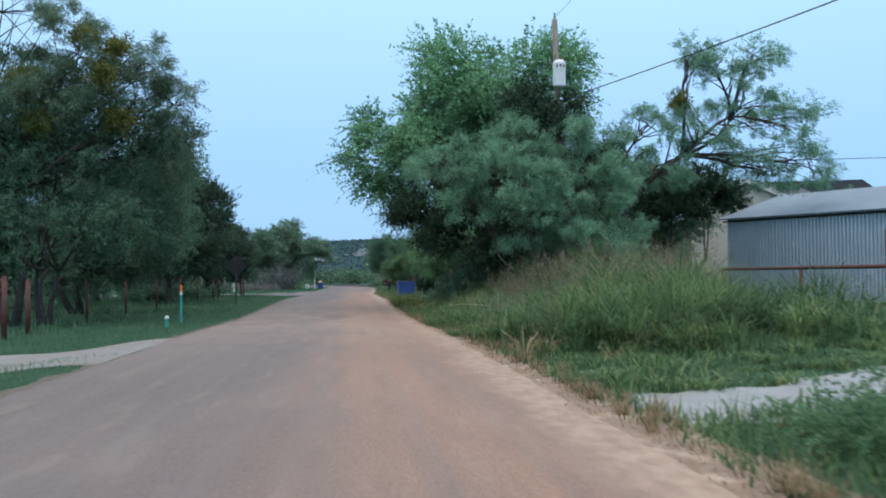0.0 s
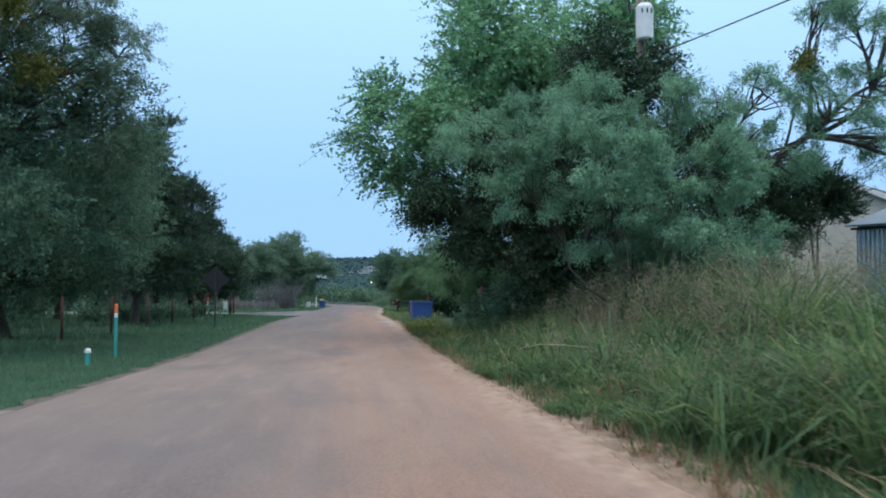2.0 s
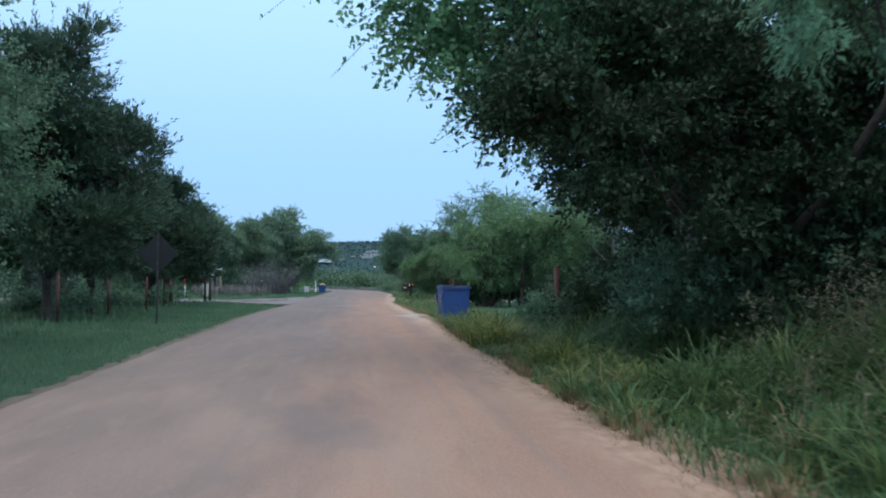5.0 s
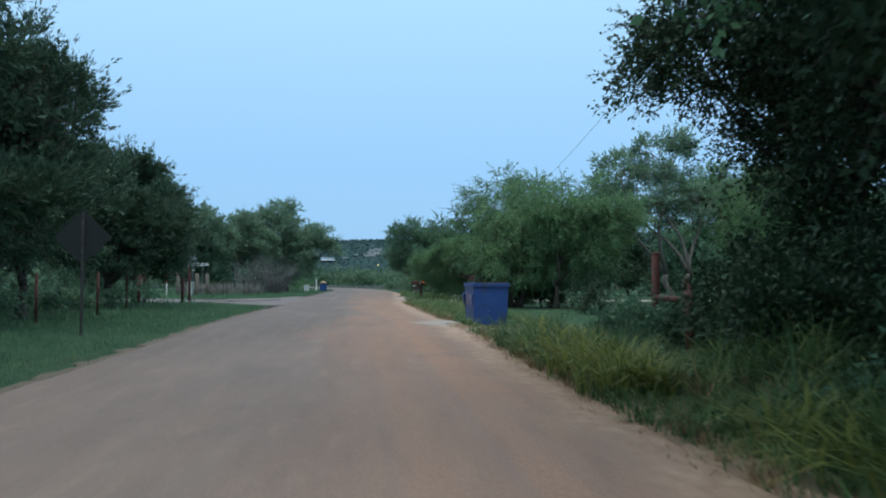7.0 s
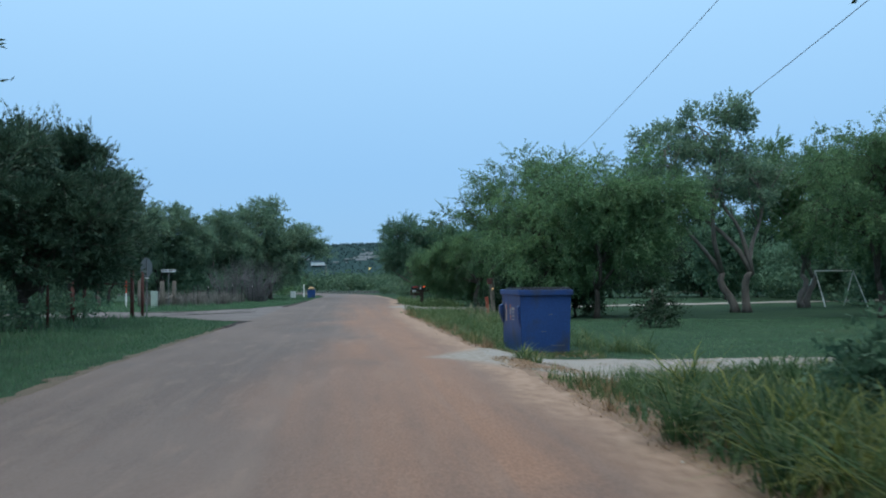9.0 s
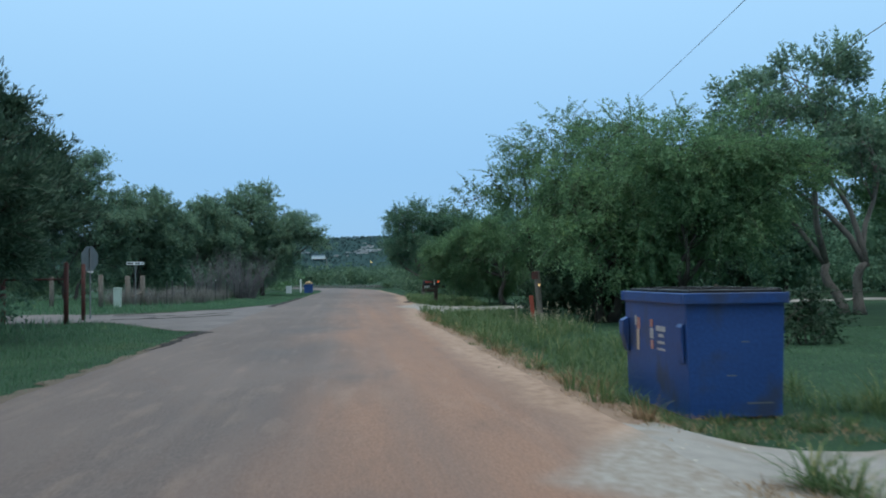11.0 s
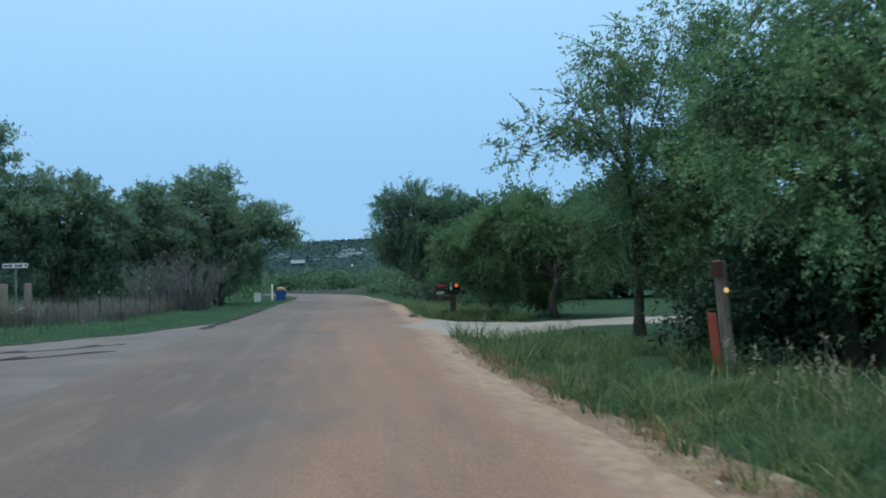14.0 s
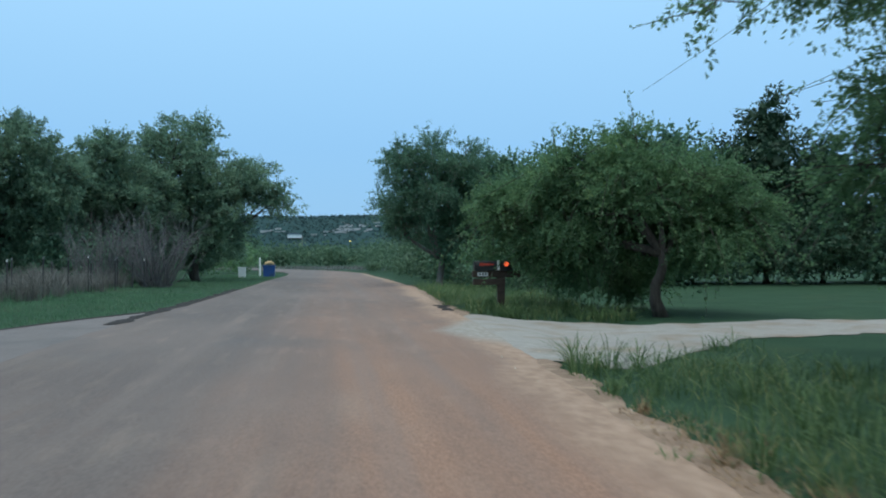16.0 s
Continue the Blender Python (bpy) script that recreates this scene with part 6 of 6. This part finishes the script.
# ---- dumpsters ----
def dumpster(x, y, turn):
    """Origin under the near corner by the road: the road side runs along +y, the end along +x."""
    L, W, H = 2.05, 1.12, 1.33
    th = thing("dumpster", x, y, ground(x + 0.5, y + 0.9) - 0.02, turn, "blue steel dumpster with black lids and faded decals", "dumpster")
    t = 0.04
    near_end = part("end_panel", Geo().prism([(0.03, 0.05), (W - 0.05, 0.05), (W, H), (0, H)], 0.0, t), M_BLUE, th, "scuffed blue steel end panel", 0.008)
    part("end_panel", Geo().prism([(0.03, 0.05), (W - 0.05, 0.05), (W, H), (0, H)], L - t, L), M_BLUE, th, bevel=0.008)
    body = part("front_panel", Geo().prism([(0.03, 0.05), (0.03 + t, 0.05), (t, H), (0, H)], t, L - t), M_BLUE, th, "blue steel front with faded decals")
    part("back_panel", Geo().prism([(W - 0.05 - t, 0.05), (W - 0.05, 0.05), (W, H), (W - t, H)], t, L - t), M_BLUE, th)
    part("floor_panel", Geo().box(W / 2, L / 2, 0.06, W - 0.15, L - 0.1, 0.03), M_BLUE, th)
    part("rim_bar", Geo().box(W / 2, -0.02, H, W + 0.07, 0.07, 0.12), M_BLUE, th, "blue rolled steel rim", 0.012)
    part("rim_bar", Geo().box(W / 2, L + 0.02, H, W + 0.07, 0.07, 0.12), M_BLUE, th, bevel=0.012)
    part("rim_bar", Geo().box(-0.005, L / 2, H, 0.06, L - 0.05, 0.118), M_BLUE, th, bevel=0.012)
    part("rim_bar", Geo().box(W + 0.005, L / 2, H, 0.06, L - 0.05, 0.118), M_BLUE, th, bevel=0.012)
    for i in range(2):
        lid = part("lid", Geo().box(W / 2 + 0.03, 0.52 + 1.01 * i, H + 0.075, W - 0.06, 0.97, 0.035), M_BLACK, th, "black ribbed plastic lid", 0.012)
        for j in range(3):
            part("rib", Geo().box(W / 2 + 0.03, 0.28 + 1.01 * i + 0.24 * j, H + 0.098, W - 0.2, 0.06, 0.02), M_BLACK, lid)
    part("hinge_bar", Geo().tube([(W - 0.05, 0.02, H + 0.09), (W - 0.05, L - 0.02, H + 0.09)], 0.018, 8), M_DARK_STEEL, th)
    for yy, out in ((0.14, 0.035), (L - 0.07, 0.08)):
        pocket = [(-out, 1.02), (0.0, 1.06), (0.0, 0.62), (-out * 0.3, 0.66), (-out, 0.86)]
        part("lift_pocket", Geo().prism(pocket, yy - 0.08, yy + 0.08), M_BLUE, th, "worn steel lift pocket", 0.006)
    for sx in (0.2, W - 0.25):
        for sy in (0.15, L - 0.15):
            part("skid_foot", Geo().box(sx, sy, 0.025, 0.14, 0.14, 0.05), M_BLUE, th)
    # faded lettering and a warning picture, as plain shapes on the road side

    def decal(y0, z0, w, h, mat_, nm):
        xo = 0.03 * (1 - (z0 - 0.05) / (H - 0.05)) - 0.006
        part(nm, Geo().box(xo, y0 - 0.12, z0 + 0.05, 0.004, w, h), mat_, body)

    decal(1.2, 0.97, 0.09, 0.09, M_DECAL_RED, "decal_patch")
    decal(1.2, 0.85, 0.11, 0.12, M_DECAL_PALE, "decal_patch")
    decal(1.2, 0.72, 0.09, 0.1, M_DECAL_RED, "decal_patch")
    decal(1.66, 0.95, 0.1, 0.14, M_DECAL_RED, "decal_patch")
    decal(1.7, 0.75, 0.08, 0.26, M_DECAL_GLINT, "decal_patch")
    decal(1.76, 0.98, 0.06, 0.12, M_DECAL_PALE, "decal_patch")
    for k_, (w, h) in enumerate(((0.3, 0.06), (0.16, 0.035), (0.24, 0.03), (0.24, 0.025))):
        decal(0.9, 0.92 - 0.08 * k_, w, h, M_DECAL_PALE, "letter_bar")
    for sx, sz, sw, sh in ((0.5, 0.5, 0.1, 0.012), (0.66, 0.86, 0.09, 0.01), (0.82, 0.2, 0.3, 0.014)):
        part("scratch", Geo().box(sx, -0.003, sz, sw, 0.003, sh), M_STEEL, near_end)
    return th


dumpster(3.5, 62.83, 1.0)

th = thing("dumpster", -4.7, 159.0, ground(-4.7, 159), 0, "small blue bin with an open lid beside the road", "bin")
g = Geo().prism([(-0.45, 0.03), (0.45, 0.03), (0.5, 0.95), (-0.5, 0.95)], -0.4, 0.4)
part("body", g, M_BLUE, th, bevel=0.02)
part("rim", Geo().box(0, 0, 0.96, 1.08, 0.9, 0.07), M_BLUE, th, bevel=0.02)
th = thing("trash_bag", -4.7, 159.0, ground(-4.7, 159) + 0.98, 0, "tan bag heaped on the blue bin", "bag")
g = Geo().tube([(-0.4, 0, 0.08), (-0.22, 0, 0.18), (0.08, 0.05, 0.22), (0.32, 0, 0.14), (0.42, 0, 0.08)], [0.06, 0.13, 0.17, 0.1, 0.05], 10)
part("bag", g, M_BAG, th, round_shade=True)
th = thing("utility_box", -6.9, 158.5, ground(-6.9, 158.5), 0, "pale grey utility cabinet in the grass", "utility box")
part("body", Geo().box(0, 0, 0.42, 0.6, 0.45, 0.84), M_GREY_BOX, th, bevel=0.03)
part("lid", Geo().box(0, 0, 0.86, 0.66, 0.5, 0.06), M_GREY_BOX, th, bevel=0.02)
th = thing("utility_marker", -5.9, 165.0, ground(-5.9, 165), 0, "plain white marker post beside the far bins", "marker post")
part("post", Geo().tube([(0, 0, -0.1), (0, 0, 1.6), (0, 0, 1.66)], [0.09, 0.09, 0.05], 10), M_WHITE, th)

# ---- right side: mailbox, posts, sheds ----
def mailbox(x, y):
    z = ground(x, y) + 0.08
    th = thing("mailbox", x, y, z, 0, "black mailbox on a dark brown plank post", "mailbox")
    part("post", Geo().box(0.62, 0, 0.36, 0.2, 0.14, 1.12), M_WOOD_BROWN, th, bevel=0.01)
    part("upper_plank", Geo().box(0.5, 0.0, 0.86, 1.3, 0.16, 0.17), M_WOOD_BROWN, th, bevel=0.01)
    part("lower_plank", Geo().box(0.3, 0.0, 0.66, 0.86, 0.16, 0.16), M_WOOD_BROWN, th, bevel=0.01)
    prof = [(-0.13, 0.0), (0.13, 0.0), (0.13, 0.14)] + [(0.13 * math.cos(a), 0.14 + 0.12 * math.sin(a)) for a in [math.pi * i / 8 for i in range(1, 8)]] + [(-0.13, 0.14)]
    g = Geo().prism(prof, -0.5, 0.5)
    me = g.mesh("box", M_BLACK, 0.008)
    body = part("box", me, M_BLACK, th, "black sheet metal box")
    body.matrix_basis = pose(0.42, 0, 0.95, 0, 0, 90)
    part("door", Geo().box(-0.095, 0, 1.07, 0.02, 0.27, 0.22), M_BLACK, th, bevel=0.006)
    part("flag", Geo().prism([(0.02, 1.08), (0.4, 1.1), (0.4, 1.14), (0.02, 1.16)], -0.146, -0.138), M_RED, th, "red metal flag")
    part("white_strip", Geo().box(0.53, -0.142, 1.1, 0.07, 0.008, 0.26), M_BRIGHT, th, "white strip")
    rf = part("reflector", disc(0.062, 0.012), M_REFLECT, th, "round orange reflector")
    rf.location = (0.75, -0.146, 1.13)
    plate = part("plate", Geo().box(0.12, -0.086, 0.86, 0.28, 0.008, 0.1), M_WHITE, th, "small white plate with bars")
    for bx in (0.04, 0.12, 0.2):
        part("plate_bar", Geo().box(bx, -0.092, 0.86, 0.035, 0.004, 0.06), M_BLACK, plate)


mailbox(4.12, 104.5)

z = ground(6.1, 82.8)
th = thing("wooden_post", 6.02, 82.8, z, 0, "leaning weathered wooden post with an amber reflector", "post")
part("timber", Geo().tube([(0.12, 0, -0.1), (0.06, 0, 0.75), (0.0, 0, 1.68), (0.0, 0, 1.71)], [0.105, 0.1, 0.1, 0.085], 9), M_WOOD, th, round_shade=False)
part("plaque", Geo().box(-0.09, -0.09, 1.57, 0.2, 0.04, 0.24), M_RUST, th, "faded red wooden plaque", 0.006)
rf = part("reflector", disc(0.04, 0.015), M_AMBER, th, "round amber reflector")
rf.location = (0.05, -0.115, 1.25)
z = ground(5.95, 82.65)
th = thing("marker_stake", 5.8, 82.6, z + 0.1, 0, "orange-red stake leaning on the wooden post", "stake")
part("stake", Geo().prism([(0.0, -0.2), (0.13, -0.2), (0.04, 0.82), (-0.09, 0.82)], -0.02, 0.02), M_STAKE, th, bevel=0.006)

pipe_post(6.0, 52.6, 1.95, 0.085)
pipe_post(5.98, 50.6, 1.38, 0.085)
th = thing("gate_rail", 0, 0, 0, 0, "rust-red pipe rail between two posts in the bushes", "rail")
part("rail", Geo().tube([(6.0, 52.6, 0.9), (5.98, 50.6, 0.88)], 0.06, 10), M_RUST, th, round_shade=True)
wood_post(18.2, 97.6, 1.0, 0.09)
th = thing("swing_frame", 27.0, 92.5, ground(27, 92.5), 20, "pale metal swing frame on the lawn", "swing frame")
for ax in (-1.5, 1.5):
    for ay in (-0.8, 0.8):
        part("leg", Geo().tube([(ax + 0.15 * (1 if ax > 0 else -1), ay, 0), (ax, 0, 2.0)], 0.035, 8), M_WHITE, th)
part("top_bar", Geo().tube([(-1.55, 0, 2.0), (1.55, 0, 2.0)], 0.04, 8), M_WHITE, th)


def corrugated(length, height, pitch, depth, material, name, parent):
    """A sheet with upright ribs: along +y, seen from -x."""
    n = int(length / pitch * 4)
    verts, quads = [], []
    for i in range(n + 1):
        yy = length * i / n
        xx = depth * math.sin(2 * math.pi * i / 4)
        verts += [(xx, yy, 0.0), (xx, yy, height)]
        if i:
            k = 2 * i
            quads.append((k - 2, k, k + 1, k - 1))
    return part(name, fast_mesh(name, verts, quads, material), material, parent)


th = thing("metal_shed", 23.6, 28.6, 0.25, 31, "corrugated galvanised metal shed with a pale roof", "shed")
SL = 12.8
for i in range(8):
    w = corrugated(SL / 8, 3.5, 0.16, 0.022, M_GALV, "wall_sheet", th)
    w.location = (0.004 * (i % 2), SL / 8 * i, 0)
part("frame_wall", Geo().box(0.1, SL / 2, 1.74, 0.06, SL - 0.1, 3.4), M_DARK_STEEL, th)
w = part("end_wall", Geo().prism([(0.05, 0.1), (9.0, 0.1), (9.0, 3.6), (4.6, 4.85), (0.05, 3.6)], SL - 0.1, SL), M_GALV, th)
# fascia in dark steel, which also draws the shadow line below the eave
part("fascia", Geo().box(-0.06, SL / 2, 3.52, 0.1, SL + 0.3, 0.07), M_DARK_STEEL, th, "fascia coloured dark for the eave shadow")
roof = Geo().prism([(-0.3, 3.58), (4.6, 4.9), (9.4, 3.6), (9.4, 3.66), (4.6, 4.97), (-0.3, 3.64)], -0.25, SL + 0.25)
part("roof", roof, M_ROOF, th, "pale metal roof")
th = thing("house", 23.0, 50.5, 0.4, -48, "cream house with a dark shingle gable roof", "house")
part("wall", Geo().prism([(-3.6, -0.6), (3.6, -0.6), (3.6, 4.6), (0.0, 6.3), (-3.6, 4.6)], 0, 8), M_WALL, th)
part("roof", Geo().prism([(-4.0, 4.42), (0, 6.32), (4.0, 4.42), (4.0, 4.58), (0, 6.5), (-4.0, 4.58)], -0.3, 8.4), M_SHINGLE, th, "dark shingle roof")
part("bargeboard", Geo().prism([(-4.05, 4.38), (0, 6.3), (4.05, 4.38), (4.05, 4.62), (0, 6.54), (-4.05, 4.62)], -0.36, -0.3), M_WHITE, th, "white bargeboard")
th = thing("house", 34.3, 81.0, 0.0, -18, "pale two-storey house beyond the shed", "house")
part("wall", Geo().box(7.0, 4.0, 3.9, 14.0, 8.0, 7.8), M_WALL, th, bevel=0.02)
part("roof", Geo().prism([(-0.5, 7.8), (14.5, 7.8), (12.0, 9.8), (2.0, 9.8)], -0.5, 8.5), M_SHINGLE, th, "dark shingle roof")
for wx, wz in ((2.2, 5.7), (7.0, 5.7), (7.0, 2.2)):
    win = part("window", Geo().box(wx, -0.02, wz, 1.3, 0.05, 1.2), M_BLACK, th, "dark window pane")
    for bx, bz, bw, bh in ((wx, wz + 0.64, 1.5, 0.1), (wx, wz - 0.64, 1.5, 0.1), (wx - 0.69, wz, 0.1, 1.18), (wx + 0.69, wz, 0.1, 1.18), (wx, wz, 0.06, 1.18)):
        part("frame_bar", Geo().box(bx, -0.06, bz, bw, 0.05, bh), M_WHITE, win, "white window frame")
th = thing("pipe_fence", 0, 0, 0, 0, "rust-red pipe fence before the shed", "fence")
part("rail", Geo().tube([(12.0, 28.5, 1.55), (12.0, 12.0, 1.5)], 0.05, 10), M_RUST, th, round_shade=True)
for py, ph, pr in ((28.3, 1.5, 0.05), (23.2, 1.5, 0.05), (19.2, 2.35, 0.08), (14.5, 1.6, 0.06)):
    part("post", Geo().tube([(12.0, py, 0.0), (12.0, py, ph)], pr, 10), M_RUST, th, round_shade=True)

# power pole with its transformer
PX, PY = 8.6, 36.8
th = thing("power_pole", PX, PY, ground(PX, PY), 0, "wooden power pole with a pale transformer can", "power pole")
part("pole", Geo().tube([(0.35, 0, -0.1), (0.12, 0, 6), (-0.03, 0, 11.9)], [0.17, 0.14, 0.11], 12), M_WOOD, th, round_shade=True)
can = part("transformer", Geo().tube([(0.06, -0.32, 9.0), (0.06, -0.32, 9.06), (0.06, -0.32, 10.0), (0.06, -0.32, 10.12)], [0.2, 0.26, 0.26, 0.17], 18), M_WHITE, th, "pale transformer can")
for a in (-0.15, 0.15):
    part("bushing", Geo().tube([(0.06 + a, -0.32, 10.08), (0.06 + a, -0.32, 10.2), (0.06 + a, -0.32, 10.32)], [0.05, 0.03, 0.045], 8), M_WOOD, can, "brown ceramic bushing")
for a in (-0.2, 0.0, 0.2):
    part("vent_bar", Geo().box(0.06 + a * 0.7, -0.585 + abs(a) * 0.18, 9.85, 0.05, 0.01, 0.14), M_DARK_STEEL, can)
part("bracket", Geo().box(0.05, -0.1, 9.6, 0.16, 0.3, 0.1), M_STEEL, th)
part("insulator", Geo().tube([(-0.03, 0, 11.9), (-0.03, 0, 12.0), (-0.03, 0, 12.06), (-0.03, 0, 12.16)], [0.03, 0.05, 0.03, 0.04], 10), M_WOOD, th)
part("cutout", Geo().tube([(-0.32, -0.1, 9.9), (-0.38, -0.16, 10.3)], 0.03, 8), M_DARK_STEEL, th)
part("arm", Geo().box(-0.2, -0.08, 10.05, 0.4, 0.05, 0.05), M_STEEL, th)
for nm, a, b, sag, r, lab in (
    ("power_line", (PX, PY, 12.1), (PX + 1.0, -45, 12.0), 0.7, 0.008, "thin power line high over the verge"),
    ("service_cable", (PX + 0.1, PY, 8.6), (15.2, 4.0, 7.8), 0.2, 0.02, "thick black service cable from the pole"),
    ("service_cable", (PX + 0.1, PY, 8.8), (13.0, 60.0, 8.4), 0.5, 0.015, "black service cable from the pole"),
    ("power_line", (PX, PY, 12.1), (19.5, 135, 11.6), 0.9, 0.012, "thin power line running along the road"),
    ("power_line", (PX + 0.2, PY, 9.6), (27.0, 135, 10.8), 0.9, 0.014, "thin power line running along the road"),
    ("service_cable", (17.0, 37.0, 6.2), (48, 30.0, 7.5), 0.4, 0.015, "thin cable above the shed roof"),
):
    w = thing(nm, 0, 0, 0, 0, lab, "cable")
    part("cable", strand(a, b, sag, r, 24), M_WIRE, w)

# ---- distance: scrub, hill, far house ----
rng = np.random.default_rng(17)


def hill_height(x, y):
    ridge = 40 + 3 * noise.noise((x * 0.004, 0, 2)) + 10 * smooth(-50, 260, x) - 10 * smooth(-60, -420, x)
    up = smooth(640, 1000, y + 0.12 * x)
    cap = smooth(0, 1, up * 1.12)
    return -2 + ridge * cap * (1 - 0.1 * smooth(1100, 2000, y)) + 1.5 * noise.noise((x * 0.02, y * 0.02, 5)) * cap


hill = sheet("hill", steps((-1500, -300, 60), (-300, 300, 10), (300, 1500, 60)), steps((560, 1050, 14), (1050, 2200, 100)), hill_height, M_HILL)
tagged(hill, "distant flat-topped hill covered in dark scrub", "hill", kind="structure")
n = 20000
p = np.stack([rng.uniform(-330, 330, n), rng.uniform(600, 1010, n)], 1)
p = np.array([(a, b, hill_height(a, b)) for a, b in p])
sz = rng.uniform(0.7, 1.9, n)
vs, qs, k = [], [], 0
for _ in range(3):
    c = p + rng.normal(size=(n, 3)) * sz[:, None] * np.array([0.5, 0.5, 0.25])
    v, q = slivers(rng, c, rng.normal(size=(n, 3)) + np.array([0, 0, 0.6]), sz * 1.3, sz * 1.2)
    vs.append(v), qs.append(q + k)
    k += len(v)
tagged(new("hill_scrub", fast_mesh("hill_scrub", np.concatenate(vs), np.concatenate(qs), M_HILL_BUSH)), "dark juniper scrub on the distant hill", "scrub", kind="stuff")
g = Geo()
for cx, cy, n_, w_ in ((14, 822, 22, 26), (66, 828, 34, 40), (-40, 830, 10, 16), (120, 826, 26, 44), (22, 842, 12, 20), (-100, 834, 12, 30)):
    for _ in range(n_):
        x_, y_ = cx + rng.normal(0, w_ * 0.4), cy + rng.normal(0, 5)
        s_ = rng.uniform(0.8, 2.6)
        g.box(x_, y_, hill_height(x_, y_) + s_ * 0.1 + 0.4, s_ * 2.2, s_, s_ * 0.7, rng.uniform(-0.3, 0.3))
tagged(new("rock_outcrop", g.mesh("rock_outcrop", M_ROCK, 0.0)), "pale rock outcrops on the hillside", "rocks", kind="stuff")


def thicket(label, material, n, x0, x1, y0, y1, h0, h1, leaf, per=90):
    """Low far scrub: many small clumps of leaves."""
    vs, qs, k = [], [], 0
    for _ in range(n):
        cx, cy = rng.uniform(x0, x1), rng.uniform(y0, y1)
        if edge_left(min(cy, 215)) - 3 < cx < edge_right(min(cy, 215)) + 3.0 and cy < 215:
            continue
        h = rng.uniform(h0, h1)
        e = rng.normal(size=(per, 3))
        e /= np.linalg.norm(e, axis=1, keepdims=True)
        e *= rng.uniform(0.3, 1.0, (per, 1))
        pos = np.array([cx, cy, h * 0.5 + lane(cy)]) + e * np.array([h * 0.75, h * 0.75, h * 0.52])
        pos[:, 2] = np.maximum(pos[:, 2], lane(cy) + 0.03)
        s = leaf * rng.uniform(0.6, 1.4, per)
        v, q = slivers(rng, pos, rng.normal(size=(per, 3)), s, s * 0.7)
        vs.append(v), qs.append(q + k)
        k += len(v)
    ob = new("scrub", fast_mesh("scrub", np.concatenate(vs), np.concatenate(qs), material))
    return tagged(ob, label, "scrub", kind="stuff")


thicket("green brush lining the road ahead", M_LEAF_FAR, 70, 6.5, 20, 128, 215, 2.2, 5.0, 0.3, 420)
thicket("low brush at the right road edge", M_LEAF_FAR, 60, 5.2, 9.5, 110, 200, 0.6, 1.6, 0.2, 220)
thicket("dark bushes along the road edge before the bend", M_LEAF_OAK, 26, 6.2, 10.5, 119, 140, 1.4, 2.8, 0.2, 420)
thicket("dark undergrowth at the back of the lawn", M_LEAF_OAK, 70, 9, 54, 127, 136, 2.2, 4.2, 0.34, 420)
thicket("dark undergrowth beside the lawn", M_LEAF_OAK, 70, 33, 46, 56, 126, 2.0, 3.8, 0.34, 420)
thicket("green brush behind the bins", M_LEAF_SHADE, 50, -30, -9, 160, 215, 2.5, 5.0, 0.32, 420)
thicket("dark undergrowth beneath the thicket trees", M_LEAF_OAK, 46, -34, -10.5, 131, 142, 1.8, 3.4, 0.24, 420)
thicket("dark undergrowth deep in the grove", M_LEAF_OAK, 60, -34, -16, 24, 92, 1.8, 3.6, 0.3, 300)
thicket("low tangled scrub along the wire fence", M_LEAF_OAK, 34, -14.5, -10.8, 58, 84, 0.6, 1.3, 0.16, 260)
thicket("distant mesquite flat below the hill", M_LEAF_FAR, 330, -90, 70, 262, 480, 2.5, 6.0, 0.7, 260)
p = scatter(rng, 9000, -45, 25, 205, 262, lambda x, y: not edge_left(y) - 1 < x < edge_right(y) + 1)
grass("dry_grass", "pale dry field grass beyond the bend", rng, p, rng.uniform(0.2, 0.6, len(p)), rng.uniform(0.03, 0.08, len(p)), rng.uniform(0.1, 0.6, len(p)), M_PALE_GRASS)
th = thing("far_house", -25.0, 806.0, 18.4, 0, "small white house low on the hillside", "house")
part("wall", Geo().box(0, 0, 0.6, 11, 6, 2.8), M_BRIGHT, th)
part("roof", Geo().prism([(-6, 2.0), (6, 2.0), (4, 2.9), (-4, 2.9)], -3.6, 3.6), M_ROOF, th)
th = thing("far_pole", -10.5, 480.0, -0.3, 0, "pale utility pole far down the valley", "power pole")
part("pole", Geo().tube([(0, 0, -0.2), (0, 0, 11.6)], [0.26, 0.2], 8), M_BARK_PALE, th)
part("crossarm", Geo().box(-1.2, 0, 11.3, 3.0, 0.2, 0.22), M_WHITE, th)
th = thing("street_lamp", 9.5, 460.0, -0.3, 0, "far street lamp lit amber", "street lamp")
part("pole", Geo().tube([(0, 0, 0), (0, 0, 8.6)], 0.14, 8), M_DARK_STEEL, th)
part("lamp", Geo().tube([(0, 0, 8.6), (0, 0, 8.85), (0, 0, 9.1)], [0.1, 0.2, 0.08], 10), M_LAMP, th, "glowing amber lamp")
